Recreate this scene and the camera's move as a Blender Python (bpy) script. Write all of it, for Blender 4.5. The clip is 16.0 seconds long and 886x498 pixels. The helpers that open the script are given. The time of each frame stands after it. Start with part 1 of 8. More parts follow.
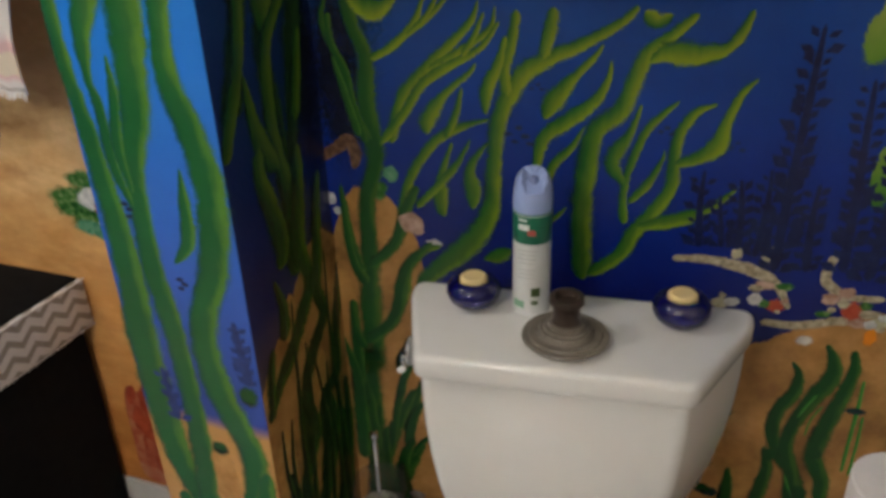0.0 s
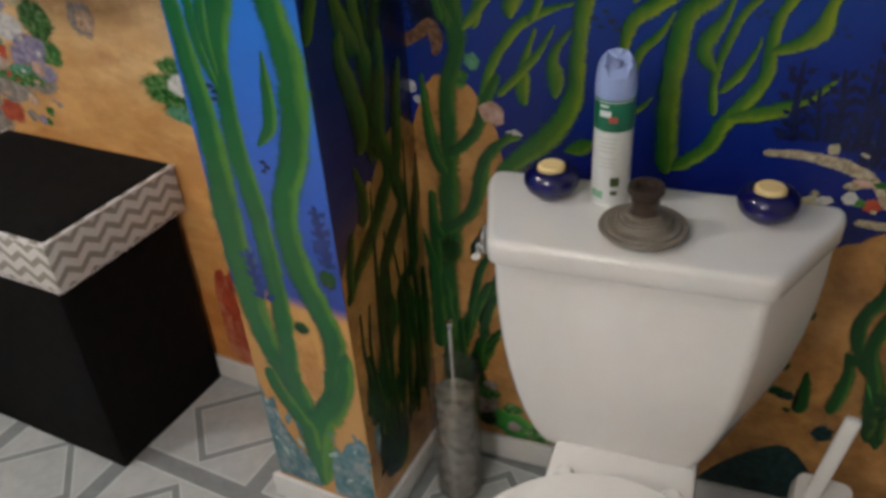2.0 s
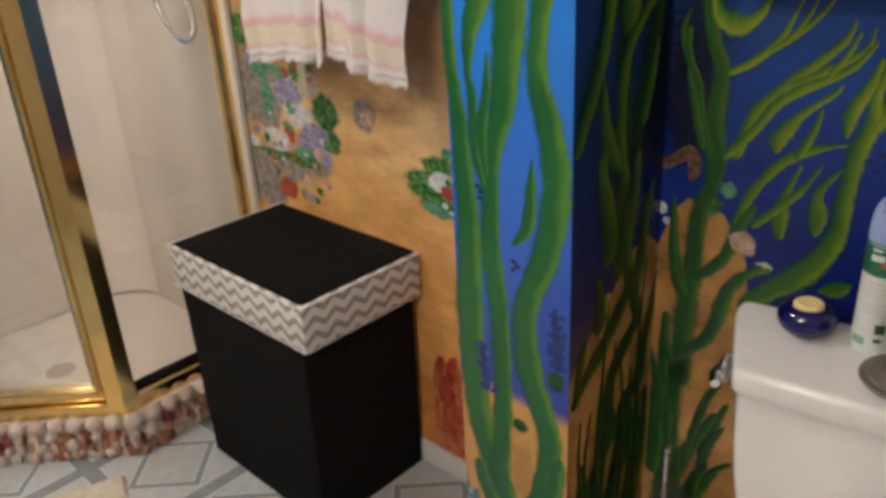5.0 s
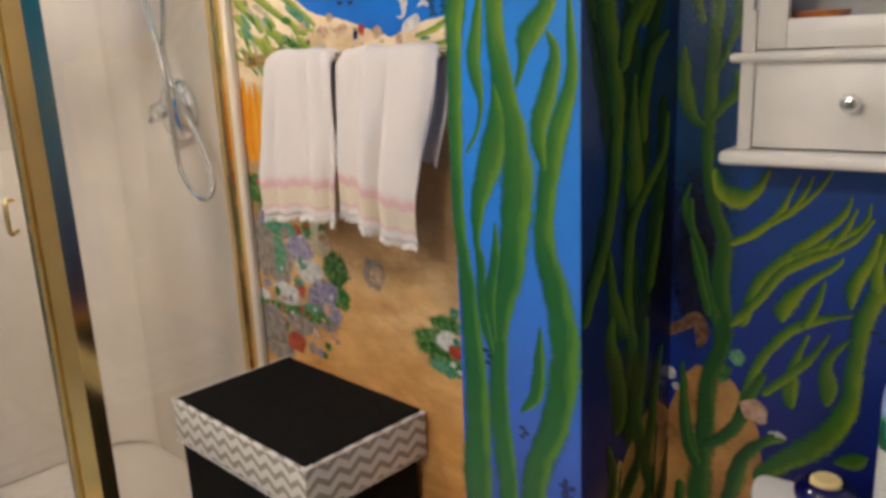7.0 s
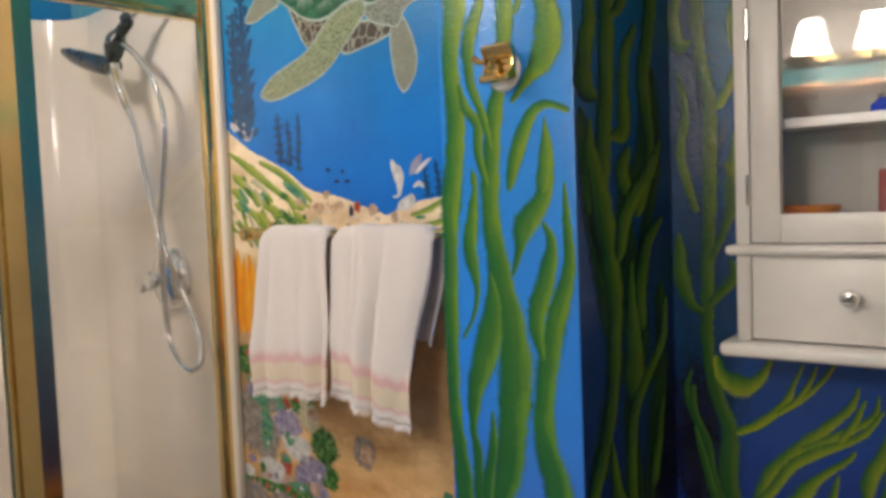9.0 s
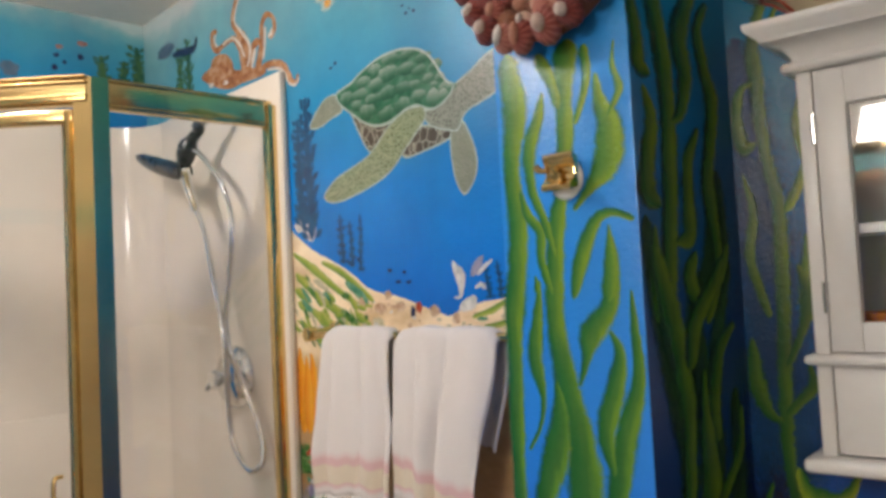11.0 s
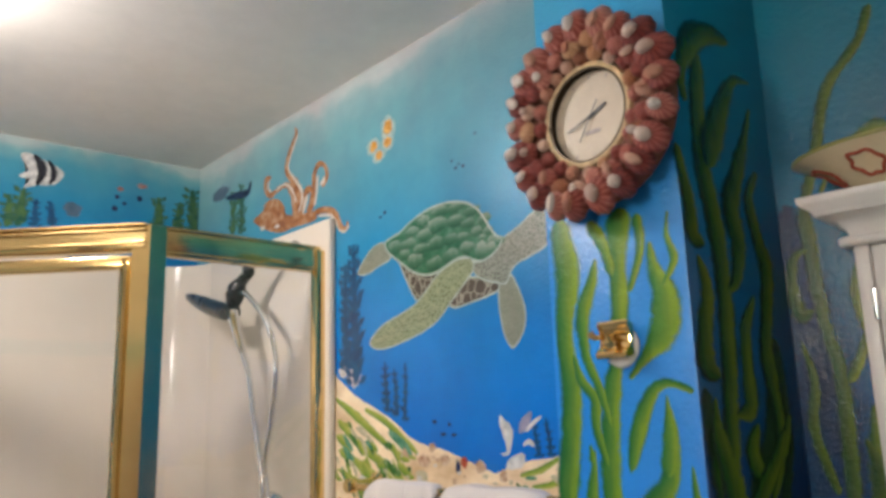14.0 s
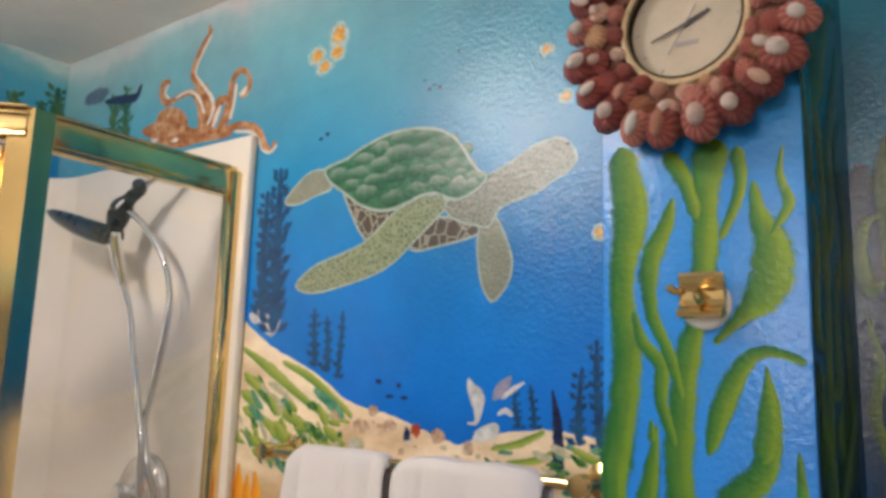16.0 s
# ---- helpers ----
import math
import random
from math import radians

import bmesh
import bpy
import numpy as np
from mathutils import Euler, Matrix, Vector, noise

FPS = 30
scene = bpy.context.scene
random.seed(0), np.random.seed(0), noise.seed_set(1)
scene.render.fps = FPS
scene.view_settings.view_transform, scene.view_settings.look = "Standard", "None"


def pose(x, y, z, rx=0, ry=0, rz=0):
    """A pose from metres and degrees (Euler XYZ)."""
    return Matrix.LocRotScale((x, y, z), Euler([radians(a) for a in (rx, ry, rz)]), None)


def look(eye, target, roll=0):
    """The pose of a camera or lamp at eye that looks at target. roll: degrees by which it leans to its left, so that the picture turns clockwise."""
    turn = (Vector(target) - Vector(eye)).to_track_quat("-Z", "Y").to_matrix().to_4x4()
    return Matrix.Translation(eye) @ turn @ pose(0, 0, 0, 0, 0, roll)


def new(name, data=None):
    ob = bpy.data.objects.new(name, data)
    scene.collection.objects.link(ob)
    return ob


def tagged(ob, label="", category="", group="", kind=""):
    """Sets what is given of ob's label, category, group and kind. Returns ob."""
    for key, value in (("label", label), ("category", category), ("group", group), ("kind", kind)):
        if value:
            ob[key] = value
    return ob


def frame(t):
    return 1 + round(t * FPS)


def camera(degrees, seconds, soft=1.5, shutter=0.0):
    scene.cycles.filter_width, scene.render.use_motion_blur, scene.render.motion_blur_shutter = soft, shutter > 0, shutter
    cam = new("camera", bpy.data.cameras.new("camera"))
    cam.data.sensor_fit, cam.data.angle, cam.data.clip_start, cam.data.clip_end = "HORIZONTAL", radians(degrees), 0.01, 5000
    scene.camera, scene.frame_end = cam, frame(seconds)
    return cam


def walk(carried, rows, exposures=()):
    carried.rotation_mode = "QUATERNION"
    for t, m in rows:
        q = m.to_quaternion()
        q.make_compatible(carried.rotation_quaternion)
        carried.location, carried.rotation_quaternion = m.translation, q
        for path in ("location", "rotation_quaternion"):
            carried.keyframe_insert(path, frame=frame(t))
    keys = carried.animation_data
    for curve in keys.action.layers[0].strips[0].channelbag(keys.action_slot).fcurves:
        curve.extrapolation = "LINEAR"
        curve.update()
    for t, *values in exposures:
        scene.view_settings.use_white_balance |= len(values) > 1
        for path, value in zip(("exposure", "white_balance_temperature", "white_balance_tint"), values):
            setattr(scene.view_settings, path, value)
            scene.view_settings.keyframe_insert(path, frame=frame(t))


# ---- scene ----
cam = camera(58.5, 16.0, soft=3.5)
EXPOSURES = [(0, 0.0, 6400, 7), (2, 0.07, 6150, 8), (4, 0.18, 6480, 9), (6.5, 0.12, 6680, 10), (9, 0.02, 6700, 10), (12, 0.0, 6360, 10), (16, -0.02, 6440, 11)]
PATH = [
    (0, (-0.023, 0.06, 1.337), (-0.683, 1.714, 0.426), -2.2),
    (0.5, (-0.007, 0.054, 1.328), (-0.748, 1.653, 0.383), -2.5),
    (1, (-0.006, 0.048, 1.327), (-0.78, 1.616, 0.355), -3.0),
    (1.5, (-0.007, 0.058, 1.312), (-0.784, 1.575, 0.266), -3.8),
    (2, (-0.009, 0.053, 1.309), (-0.825, 1.511, 0.211), -4.3),
    (2.5, (-0.02, 0.042, 1.302), (-0.901, 1.438, 0.173), -3.9),
    (3, (-0.03, 0.024, 1.298), (-0.993, 1.354, 0.157), -3.7),
    (3.5, (-0.043, 0.005, 1.299), (-1.115, 1.276, 0.188), -3.7),
    (4, (-0.044, -0.016, 1.312), (-1.211, 1.235, 0.275), -3.5),
    (4.2, (-0.041, -0.022, 1.314), (-1.237, 1.234, 0.319), -3.4),
    (6.3, (-0.044, -0.029, 1.354), (-1.376, 1.319, 0.715), -2.4),
    (6.5, (-0.043, -0.035, 1.355), (-1.38, 1.318, 0.736), -2.3),
    (7, (-0.045, -0.028, 1.367), (-1.4, 1.359, 0.874), -2.6),
    (7.5, (-0.049, -0.025, 1.373), (-1.412, 1.39, 0.997), -3.1),
    (8, (-0.055, -0.026, 1.382), (-1.414, 1.402, 1.042), -2.8),
    (8.5, (-0.063, -0.016, 1.398), (-1.414, 1.442, 1.172), -2.0),
    (9, (-0.071, -0.012, 1.415), (-1.435, 1.445, 1.296), -2.2),
    (9.2, (-0.072, -0.012, 1.413), (-1.448, 1.437, 1.332), -2.0),
    (11.3, (-0.083, -0.011, 1.462), (-1.549, 1.343, 1.597), -2.7),
    (11.5, (-0.084, -0.013, 1.469), (-1.544, 1.342, 1.638), -2.6),
    (12, (-0.084, -0.021, 1.477), (-1.533, 1.337, 1.718), -2.1),
    (12.5, (-0.085, -0.027, 1.486), (-1.543, 1.31, 1.78), -1.9),
    (13, (-0.085, -0.027, 1.494), (-1.564, 1.275, 1.838), -2.0),
    (13.5, (-0.087, -0.028, 1.499), (-1.574, 1.255, 1.876), -2.2),
    (14, (-0.091, -0.032, 1.504), (-1.573, 1.245, 1.919), -1.7),
    (14.5, (-0.109, -0.044, 1.505), (-1.578, 1.244, 1.932), -1.1),
    (15, (-0.193, -0.048, 1.504), (-1.602, 1.328, 1.855), 0.5),
    (15.5, (-0.333, -0.061, 1.503), (-1.574, 1.469, 1.849), -0.2),
    (16, (-0.458, -0.032, 1.494), (-1.64, 1.546, 1.829), 1.8),
]
walk(cam, [(t, look(eye, target, roll)) for t, eye, target, roll in PATH], EXPOSURES)


# ---- light ----
world = bpy.data.worlds.new("world")
scene.world = world
world.use_nodes = True
world.node_tree.nodes["Background"].inputs[0].default_value = (0.9, 0.95, 1.0, 1)
world.node_tree.nodes["Background"].inputs[1].default_value = 0.02
WARM = (1.0, 0.925, 0.86)


MAIN = (-1.75, 0.0, 2.32)   # ceiling lamp
MAIN_GLOW, VANITY_GLOW = 115.0, 78.0

# ---- room numbers ----
NORTH, WEST, EAST, SOUTH, TOP = 1.09, -2.72, 0.95, -1.15, 2.40
COL_L, COL_R, COL_Y = -0.875, -0.64, 0.85
BAY_Y, BAY_TURN = 1.11, 6.5     # the wall behind the toilet stands a little askew
BAY_SLOPE = math.tan(radians(BAY_TURN))


def bay(x):
    """Where the wall behind the toilet stands at x."""
    return BAY_Y + BAY_SLOPE * (x - COL_R)


# ---- materials ----
def material(name):
    m = bpy.data.materials.new(name)
    m.use_nodes = True
    return m, m.node_tree, m.node_tree.nodes["Principled BSDF"]


def node(nt, kind, **values):
    n = nt.nodes.new(kind)
    for key, value in values.items():
        n.inputs[key.replace("_", " ")].default_value = value
    return n


def ramp(nt, fac, stops, mode="LINEAR"):
    n = nt.nodes.new("ShaderNodeValToRGB")
    n.color_ramp.interpolation = mode
    el = n.color_ramp.elements
    while len(el) < len(stops):
        el.new(0.5)
    for e, (p, c) in zip(el, stops):
        e.position, e.color = p, (*c, 1)
    nt.links.new(fac, n.inputs[0])
    return n.outputs[0]


def coords(nt, space="Object"):
    return nt.nodes.new("ShaderNodeTexCoord").outputs[space]


def noise_fac(nt, scale, detail=4.0, rough=0.55, vec=None, stretch=None):
    n = node(nt, "ShaderNodeTexNoise", Scale=scale, Detail=detail, Roughness=rough)
    v = vec if vec is not None else coords(nt)
    if stretch:
        mp = nt.nodes.new("ShaderNodeMapping")
        mp.inputs["Scale"].default_value = stretch
        nt.links.new(v, mp.inputs[0])
        v = mp.outputs[0]
    nt.links.new(v, n.inputs["Vector"])
    return n.outputs[0]


def mix(nt, fac, a, b, mode="MIX"):
    n = nt.nodes.new("ShaderNodeMix")
    n.data_type, n.blend_type = "RGBA", mode
    for sock, value in ((n.inputs[0], fac), (n.inputs[6], a), (n.inputs[7], b)):
        if isinstance(value, (int, float)):
            sock.default_value = value
        elif isinstance(value, tuple):
            sock.default_value = (*value, 1)
        else:
            nt.links.new(value, sock)
    return n.outputs[2]


def maths(nt, op, a, b=None, clamp=False):
    n = nt.nodes.new("ShaderNodeMath")
    n.operation, n.use_clamp = op, clamp
    for sock, value in zip(n.inputs, (a, b)):
        if value is None:
            continue
        if isinstance(value, (int, float)):
            sock.default_value = value
        else:
            nt.links.new(value, sock)
    return n.outputs[0]


def bump(nt, bsdf, height, strength=0.2, distance=0.002):
    n = node(nt, "ShaderNodeBump", Strength=strength, Distance=distance)
    nt.links.new(height, n.inputs["Height"])
    nt.links.new(n.outputs[0], bsdf.inputs["Normal"])


def plain(name, col, rough=0.5, metal=0.0, vary=0.12, scale=14.0, relief=0.0, relief_scale=120.0, coat=0.0):
    """A painted, glazed or metal surface with soft uneven tone, speckle and fine relief."""
    m, nt, b = material(name)
    big = noise_fac(nt, scale, 3)
    fine = noise_fac(nt, scale * 9, 3)
    fac = maths(nt, "ADD", maths(nt, "MULTIPLY", big, 0.7), maths(nt, "MULTIPLY", fine, 0.3))
    lo = tuple(c * (1 - vary) for c in col)
    hi = tuple(min(1.0, c * (1 + vary)) for c in col)
    nt.links.new(ramp(nt, fac, [(0.3, lo), (0.7, hi)]), b.inputs["Base Color"])
    b.inputs["Metallic"].default_value = metal
    nt.links.new(maths(nt, "ADD", rough - 0.04, maths(nt, "MULTIPLY", fine, 0.08)), b.inputs["Roughness"])
    b.inputs["Coat Weight"].default_value = coat
    if relief:
        bump(nt, b, noise_fac(nt, relief_scale, 3), relief)
    return m


def paint_relief(nt, b, vec=None, strength=0.32):
    """Rolled wall paint: orange-peel relief under a satin coat."""
    bump(nt, b, noise_fac(nt, 125.0, 3, 0.6, vec), strength, 0.0042)
    b.inputs["Roughness"].default_value = 0.25
    b.inputs["Specular IOR Level"].default_value = 0.5


def soft_edge(nt, b, pos, start=0.72, rag=0.5):
    """Brushed paint breaks up into bristle marks towards the edge of each stroke."""
    uvn = nt.nodes.new("ShaderNodeUVMap")
    sep = nt.nodes.new("ShaderNodeSeparateXYZ")
    nt.links.new(uvn.outputs[0], sep.inputs[0])
    wob = maths(nt, "MULTIPLY", maths(nt, "SUBTRACT", noise_fac(nt, 60, 4, 0.7, pos), 0.5), rag)
    v = maths(nt, "ADD", sep.outputs[1], wob)
    fade = maths(nt, "MULTIPLY", maths(nt, "SUBTRACT", v, start), 1.0 / (1.0 - start), True)
    bristle = maths(nt, "MULTIPLY", maths(nt, "SUBTRACT", noise_fac(nt, 520, 2, 0.5, pos), 0.28), 2.0, True)
    cover = maths(nt, "ADD", maths(nt, "MULTIPLY", maths(nt, "SUBTRACT", maths(nt, "SUBTRACT", 1.0, fade), bristle), 7.0), 0.75, True)
    nt.links.new(cover, b.inputs["Alpha"])


def wall_paint():
    """Painted sea: pale aqua near the ceiling, bright blue below, indigo beside the toilet."""
    m, nt, b = material("painted_sea")
    pos = nt.nodes.new("ShaderNodeNewGeometry").outputs["Position"]
    sep = nt.nodes.new("ShaderNodeSeparateXYZ")
    nt.links.new(pos, sep.inputs[0])
    wob = maths(nt, "MULTIPLY", maths(nt, "SUBTRACT", noise_fac(nt, 2.2, 4, 0.6, pos), 0.5), 0.22)
    h = maths(nt, "DIVIDE", maths(nt, "ADD", sep.outputs[2], wob), 2.4)
    open_sea = ramp(nt, h, [(0.5, (0.002, 0.08, 0.40)), (0.60, (0.002, 0.15, 0.60)), (0.70, (0.003, 0.185, 0.57)), (0.79, (0.018, 0.235, 0.48)), (0.87, (0.06, 0.285, 0.42)), (0.95, (0.13, 0.35, 0.42)), (0.985, (0.22, 0.41, 0.46)), (1.0, (0.40, 0.52, 0.54))])
    deep = ramp(nt, h, [(0.10, (0.01, 0.02, 0.10)), (0.30, (0.003, 0.010, 0.15)), (0.38, (0.004, 0.026, 0.24)), (0.47, (0.006, 0.058, 0.31)), (0.55, (0.005, 0.085, 0.30)), (0.63, (0.004, 0.11, 0.28)), (0.70, (0.003, 0.14, 0.28)), (0.80, (0.003, 0.175, 0.31)), (0.88, (0.004, 0.21, 0.32)), (0.99, (0.012, 0.27, 0.38))])
    far_end = ramp(nt, h, [(0.86, (0.006, 0.16, 0.42)), (0.92, (0.015, 0.22, 0.42)), (0.97, (0.05, 0.28, 0.40)), (0.99, (0.14, 0.36, 0.42)), (1.0, (0.34, 0.48, 0.50))])
    open_sea = mix(nt, maths(nt, "LESS_THAN", sep.outputs[0], WEST + 0.004), open_sea, far_end)
    side = maths(nt, "GREATER_THAN", sep.outputs[0], -0.75)
    col = mix(nt, side, open_sea, deep)
    cloud = noise_fac(nt, 3.4, 4, 0.6, pos, (1.0, 1.0, 0.7))
    col = mix(nt, ramp(nt, cloud, [(0.35, (0, 0, 0)), (0.65, (0.55, 0.55, 0.55))]), col, mix(nt, 1.0, col, (0.9, 0.62, 0.66), "MULTIPLY"))
    brush = noise_fac(nt, 13.0, 7, 0.75, pos, (0.8, 1.0, 1.3))
    col = mix(nt, maths(nt, "MULTIPLY", brush, 0.75), col, mix(nt, 1.0, col, (1.7, 1.4, 1.25), "MULTIPLY"))
    nt.links.new(col, b.inputs["Base Color"])
    paint_relief(nt, b, pos)
    return m


def column_paint():
    """Column: light blue above, stronger blue below, sand and foam at the foot; the side by the toilet is indigo, with
    its shade put into the colour.
    """
    m, nt, b = material("painted_column")
    geo = nt.nodes.new("ShaderNodeNewGeometry")
    pos = geo.outputs["Position"]
    sep = nt.nodes.new("ShaderNodeSeparateXYZ")
    nt.links.new(pos, sep.inputs[0])
    wob = maths(nt, "MULTIPLY", maths(nt, "SUBTRACT", noise_fac(nt, 5.0, 4, 0.6, pos), 0.5), 0.08)
    h = maths(nt, "DIVIDE", maths(nt, "ADD", sep.outputs[2], wob), 2.4)
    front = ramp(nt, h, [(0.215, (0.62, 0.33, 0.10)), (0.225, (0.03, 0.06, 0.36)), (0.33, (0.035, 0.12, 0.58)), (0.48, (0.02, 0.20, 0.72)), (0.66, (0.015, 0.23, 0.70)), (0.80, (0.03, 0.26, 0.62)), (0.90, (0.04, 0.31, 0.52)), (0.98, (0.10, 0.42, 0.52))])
    # side face: indigo, darkened in the colour because it turns from the lamps
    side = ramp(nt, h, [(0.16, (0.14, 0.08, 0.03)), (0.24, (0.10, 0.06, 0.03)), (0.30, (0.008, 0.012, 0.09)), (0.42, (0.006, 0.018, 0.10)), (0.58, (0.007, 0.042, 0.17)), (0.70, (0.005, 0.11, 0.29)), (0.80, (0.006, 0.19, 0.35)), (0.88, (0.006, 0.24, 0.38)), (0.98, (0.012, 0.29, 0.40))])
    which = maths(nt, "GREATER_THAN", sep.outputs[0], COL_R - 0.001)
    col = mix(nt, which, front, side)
    brush = noise_fac(nt, 14.0, 6, 0.7, pos, (1, 1, 0.4))
    col = mix(nt, maths(nt, "MULTIPLY", brush, 0.4), col, mix(nt, 1.0, col, (1.35, 1.3, 1.2), "MULTIPLY"))
    nt.links.new(col, b.inputs["Base Color"])
    paint_relief(nt, b, pos)
    return m


def vinyl():
    """Sheet vinyl printed with squares in grey bands, each holding an outlined diamond."""
    m, nt, b = material("printed_vinyl")
    pos = nt.nodes.new("ShaderNodeNewGeometry").outputs["Position"]
    sep = nt.nodes.new("ShaderNodeSeparateXYZ")
    nt.links.new(pos, sep.inputs[0])
    size = 0.316

    def cell(out, origin):
        f = maths(nt, "FRACT", maths(nt, "DIVIDE", maths(nt, "SUBTRACT", out, origin - 10 * size), size))
        return maths(nt, "ABSOLUTE", maths(nt, "SUBTRACT", f, 0.5))
    ax, ay = cell(sep.outputs[0], -1.573), cell(sep.outputs[1], 0.489)
    edge = maths(nt, "MAXIMUM", ax, ay)
    band = maths(nt, "GREATER_THAN", edge, 0.437)
    dia = maths(nt, "ADD", ax, ay)
    line = maths(nt, "LESS_THAN", maths(nt, "ABSOLUTE", maths(nt, "SUBTRACT", dia, 0.365)), 0.034)
    mottle = noise_fac(nt, 30, 5, 0.65, pos)
    light = ramp(nt, mottle, [(0.3, (0.45, 0.47, 0.48)), (0.7, (0.56, 0.58, 0.585))])
    grey = ramp(nt, mottle, [(0.3, (0.215, 0.235, 0.245)), (0.7, (0.29, 0.31, 0.32))])
    pale = maths(nt, "LESS_THAN", maths(nt, "ABSOLUTE", maths(nt, "SUBTRACT", maths(nt, "ABSOLUTE", maths(nt, "SUBTRACT", dia, 0.365)), 0.043)), 0.008)
    rim = maths(nt, "LESS_THAN", maths(nt, "ABSOLUTE", maths(nt, "SUBTRACT", edge, 0.429)), 0.007)
    inner = maths(nt, "LESS_THAN", dia, 0.335)
    base = mix(nt, inner, light, mix(nt, 1.0, light, (0.93, 0.93, 0.92), "MULTIPLY"))
    base = mix(nt, maths(nt, "MULTIPLY", maths(nt, "MAXIMUM", pale, rim), 0.6), base, (0.72, 0.74, 0.74))
    col = mix(nt, maths(nt, "MAXIMUM", band, line), base, grey)
    scuff = noise_fac(nt, 5, 6, 0.7, pos)
    col = mix(nt, maths(nt, "MULTIPLY", scuff, 0.25), col, mix(nt, 1.0, col, (0.7, 0.68, 0.62), "MULTIPLY"))
    nt.links.new(col, b.inputs["Base Color"])
    b.inputs["Roughness"].default_value = 0.38
    bump(nt, b, noise_fac(nt, 220, 3, 0.5, pos), 0.08, 0.001)
    return m


def glass(name, rough=0.0, tint=(1, 1, 1)):
    m, nt, b = material(name)
    b.inputs["Base Color"].default_value = (*tint, 1)
    b.inputs["Transmission Weight"].default_value = 1.0
    b.inputs["Roughness"].default_value = rough
    b.inputs["IOR"].default_value = 1.45
    return m


SEA, COLUMN, VINYL = wall_paint(), column_paint(), vinyl()
AQUA = plain("sandy_wall_paint", (0.52, 0.48, 0.43), 0.4, relief=0.2)
CEILING = plain("white_ceiling_paint", (0.86, 0.81, 0.76), 0.75, vary=0.04, relief=0.25, relief_scale=200)
TRIM = plain("white_gloss_trim", (0.72, 0.71, 0.69), 0.3, vary=0.05)
ACRYLIC = plain("almond_acrylic", (0.745, 0.672, 0.58), 0.13, vary=0.03, scale=3)
BRASS = plain("polished_brass", (0.76, 0.55, 0.245), 0.15, 1.0, vary=0.10, scale=9)
CHROME = plain("chrome", (0.80, 0.80, 0.80), 0.10, 1.0, vary=0.04)
DARK_METAL = plain("dark_brushed_metal", (0.05, 0.05, 0.055), 0.28, 0.6, vary=0.15, scale=5)
SILVER = plain("silvered_glass_mosaic", (0.56, 0.53, 0.48), 0.2, 0.7, vary=0.7, scale=70, relief=1.0, relief_scale=75)
PORCELAIN = plain("white_porcelain", (0.77, 0.755, 0.735), 0.09, vary=0.03, scale=4, coat=0.5)
PLASTIC = plain("white_seat_plastic", (0.82, 0.81, 0.79), 0.2, vary=0.03)
CABINET = plain("white_cabinet_lacquer", (0.74, 0.72, 0.70), 0.32, vary=0.04, scale=8)
# Darker than the lacquer: the cabinet's inner shade is put into this colour.
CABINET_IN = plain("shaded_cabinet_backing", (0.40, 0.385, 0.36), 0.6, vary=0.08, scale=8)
BLACK_CLOTH = plain("black_canvas", (0.007, 0.0065, 0.0065), 0.98, vary=0.35, scale=40, relief=0.5, relief_scale=420)
BLACK_CLOTH.node_tree.nodes["Principled BSDF"].inputs["Specular IOR Level"].default_value = 0.12
TERRY = plain("white_cotton", (0.78, 0.74, 0.72), 0.95, vary=0.06, scale=30, relief=0.5, relief_scale=380)
COBALT = plain("cobalt_glazed_glass", (0.004, 0.003, 0.075), 0.05, vary=0.2, coat=0.3)
WAX = plain("cream_wax", (0.80, 0.62, 0.30), 0.45, vary=0.06)
STONE = plain("grey_brown_stoneware", (0.17, 0.145, 0.115), 0.42, vary=0.35, scale=22, relief=0.35, relief_scale=70)
STONE_DARK = plain("dark_brown_stoneware", (0.045, 0.028, 0.02), 0.35, vary=0.4, scale=22)
CLEAR = glass("clear_glass")
SMOKED = plain("smoked_acrylic", (0.16, 0.155, 0.14), 0.05, vary=0.05)
SMOKED.node_tree.nodes["Principled BSDF"].inputs["Alpha"].default_value = 0.16
BLACK = plain("black_rubber", (0.012, 0.012, 0.012), 0.5)


def mixed(a, b, t):
    return tuple(p + (q - p) * t for p, q in zip(a, b))


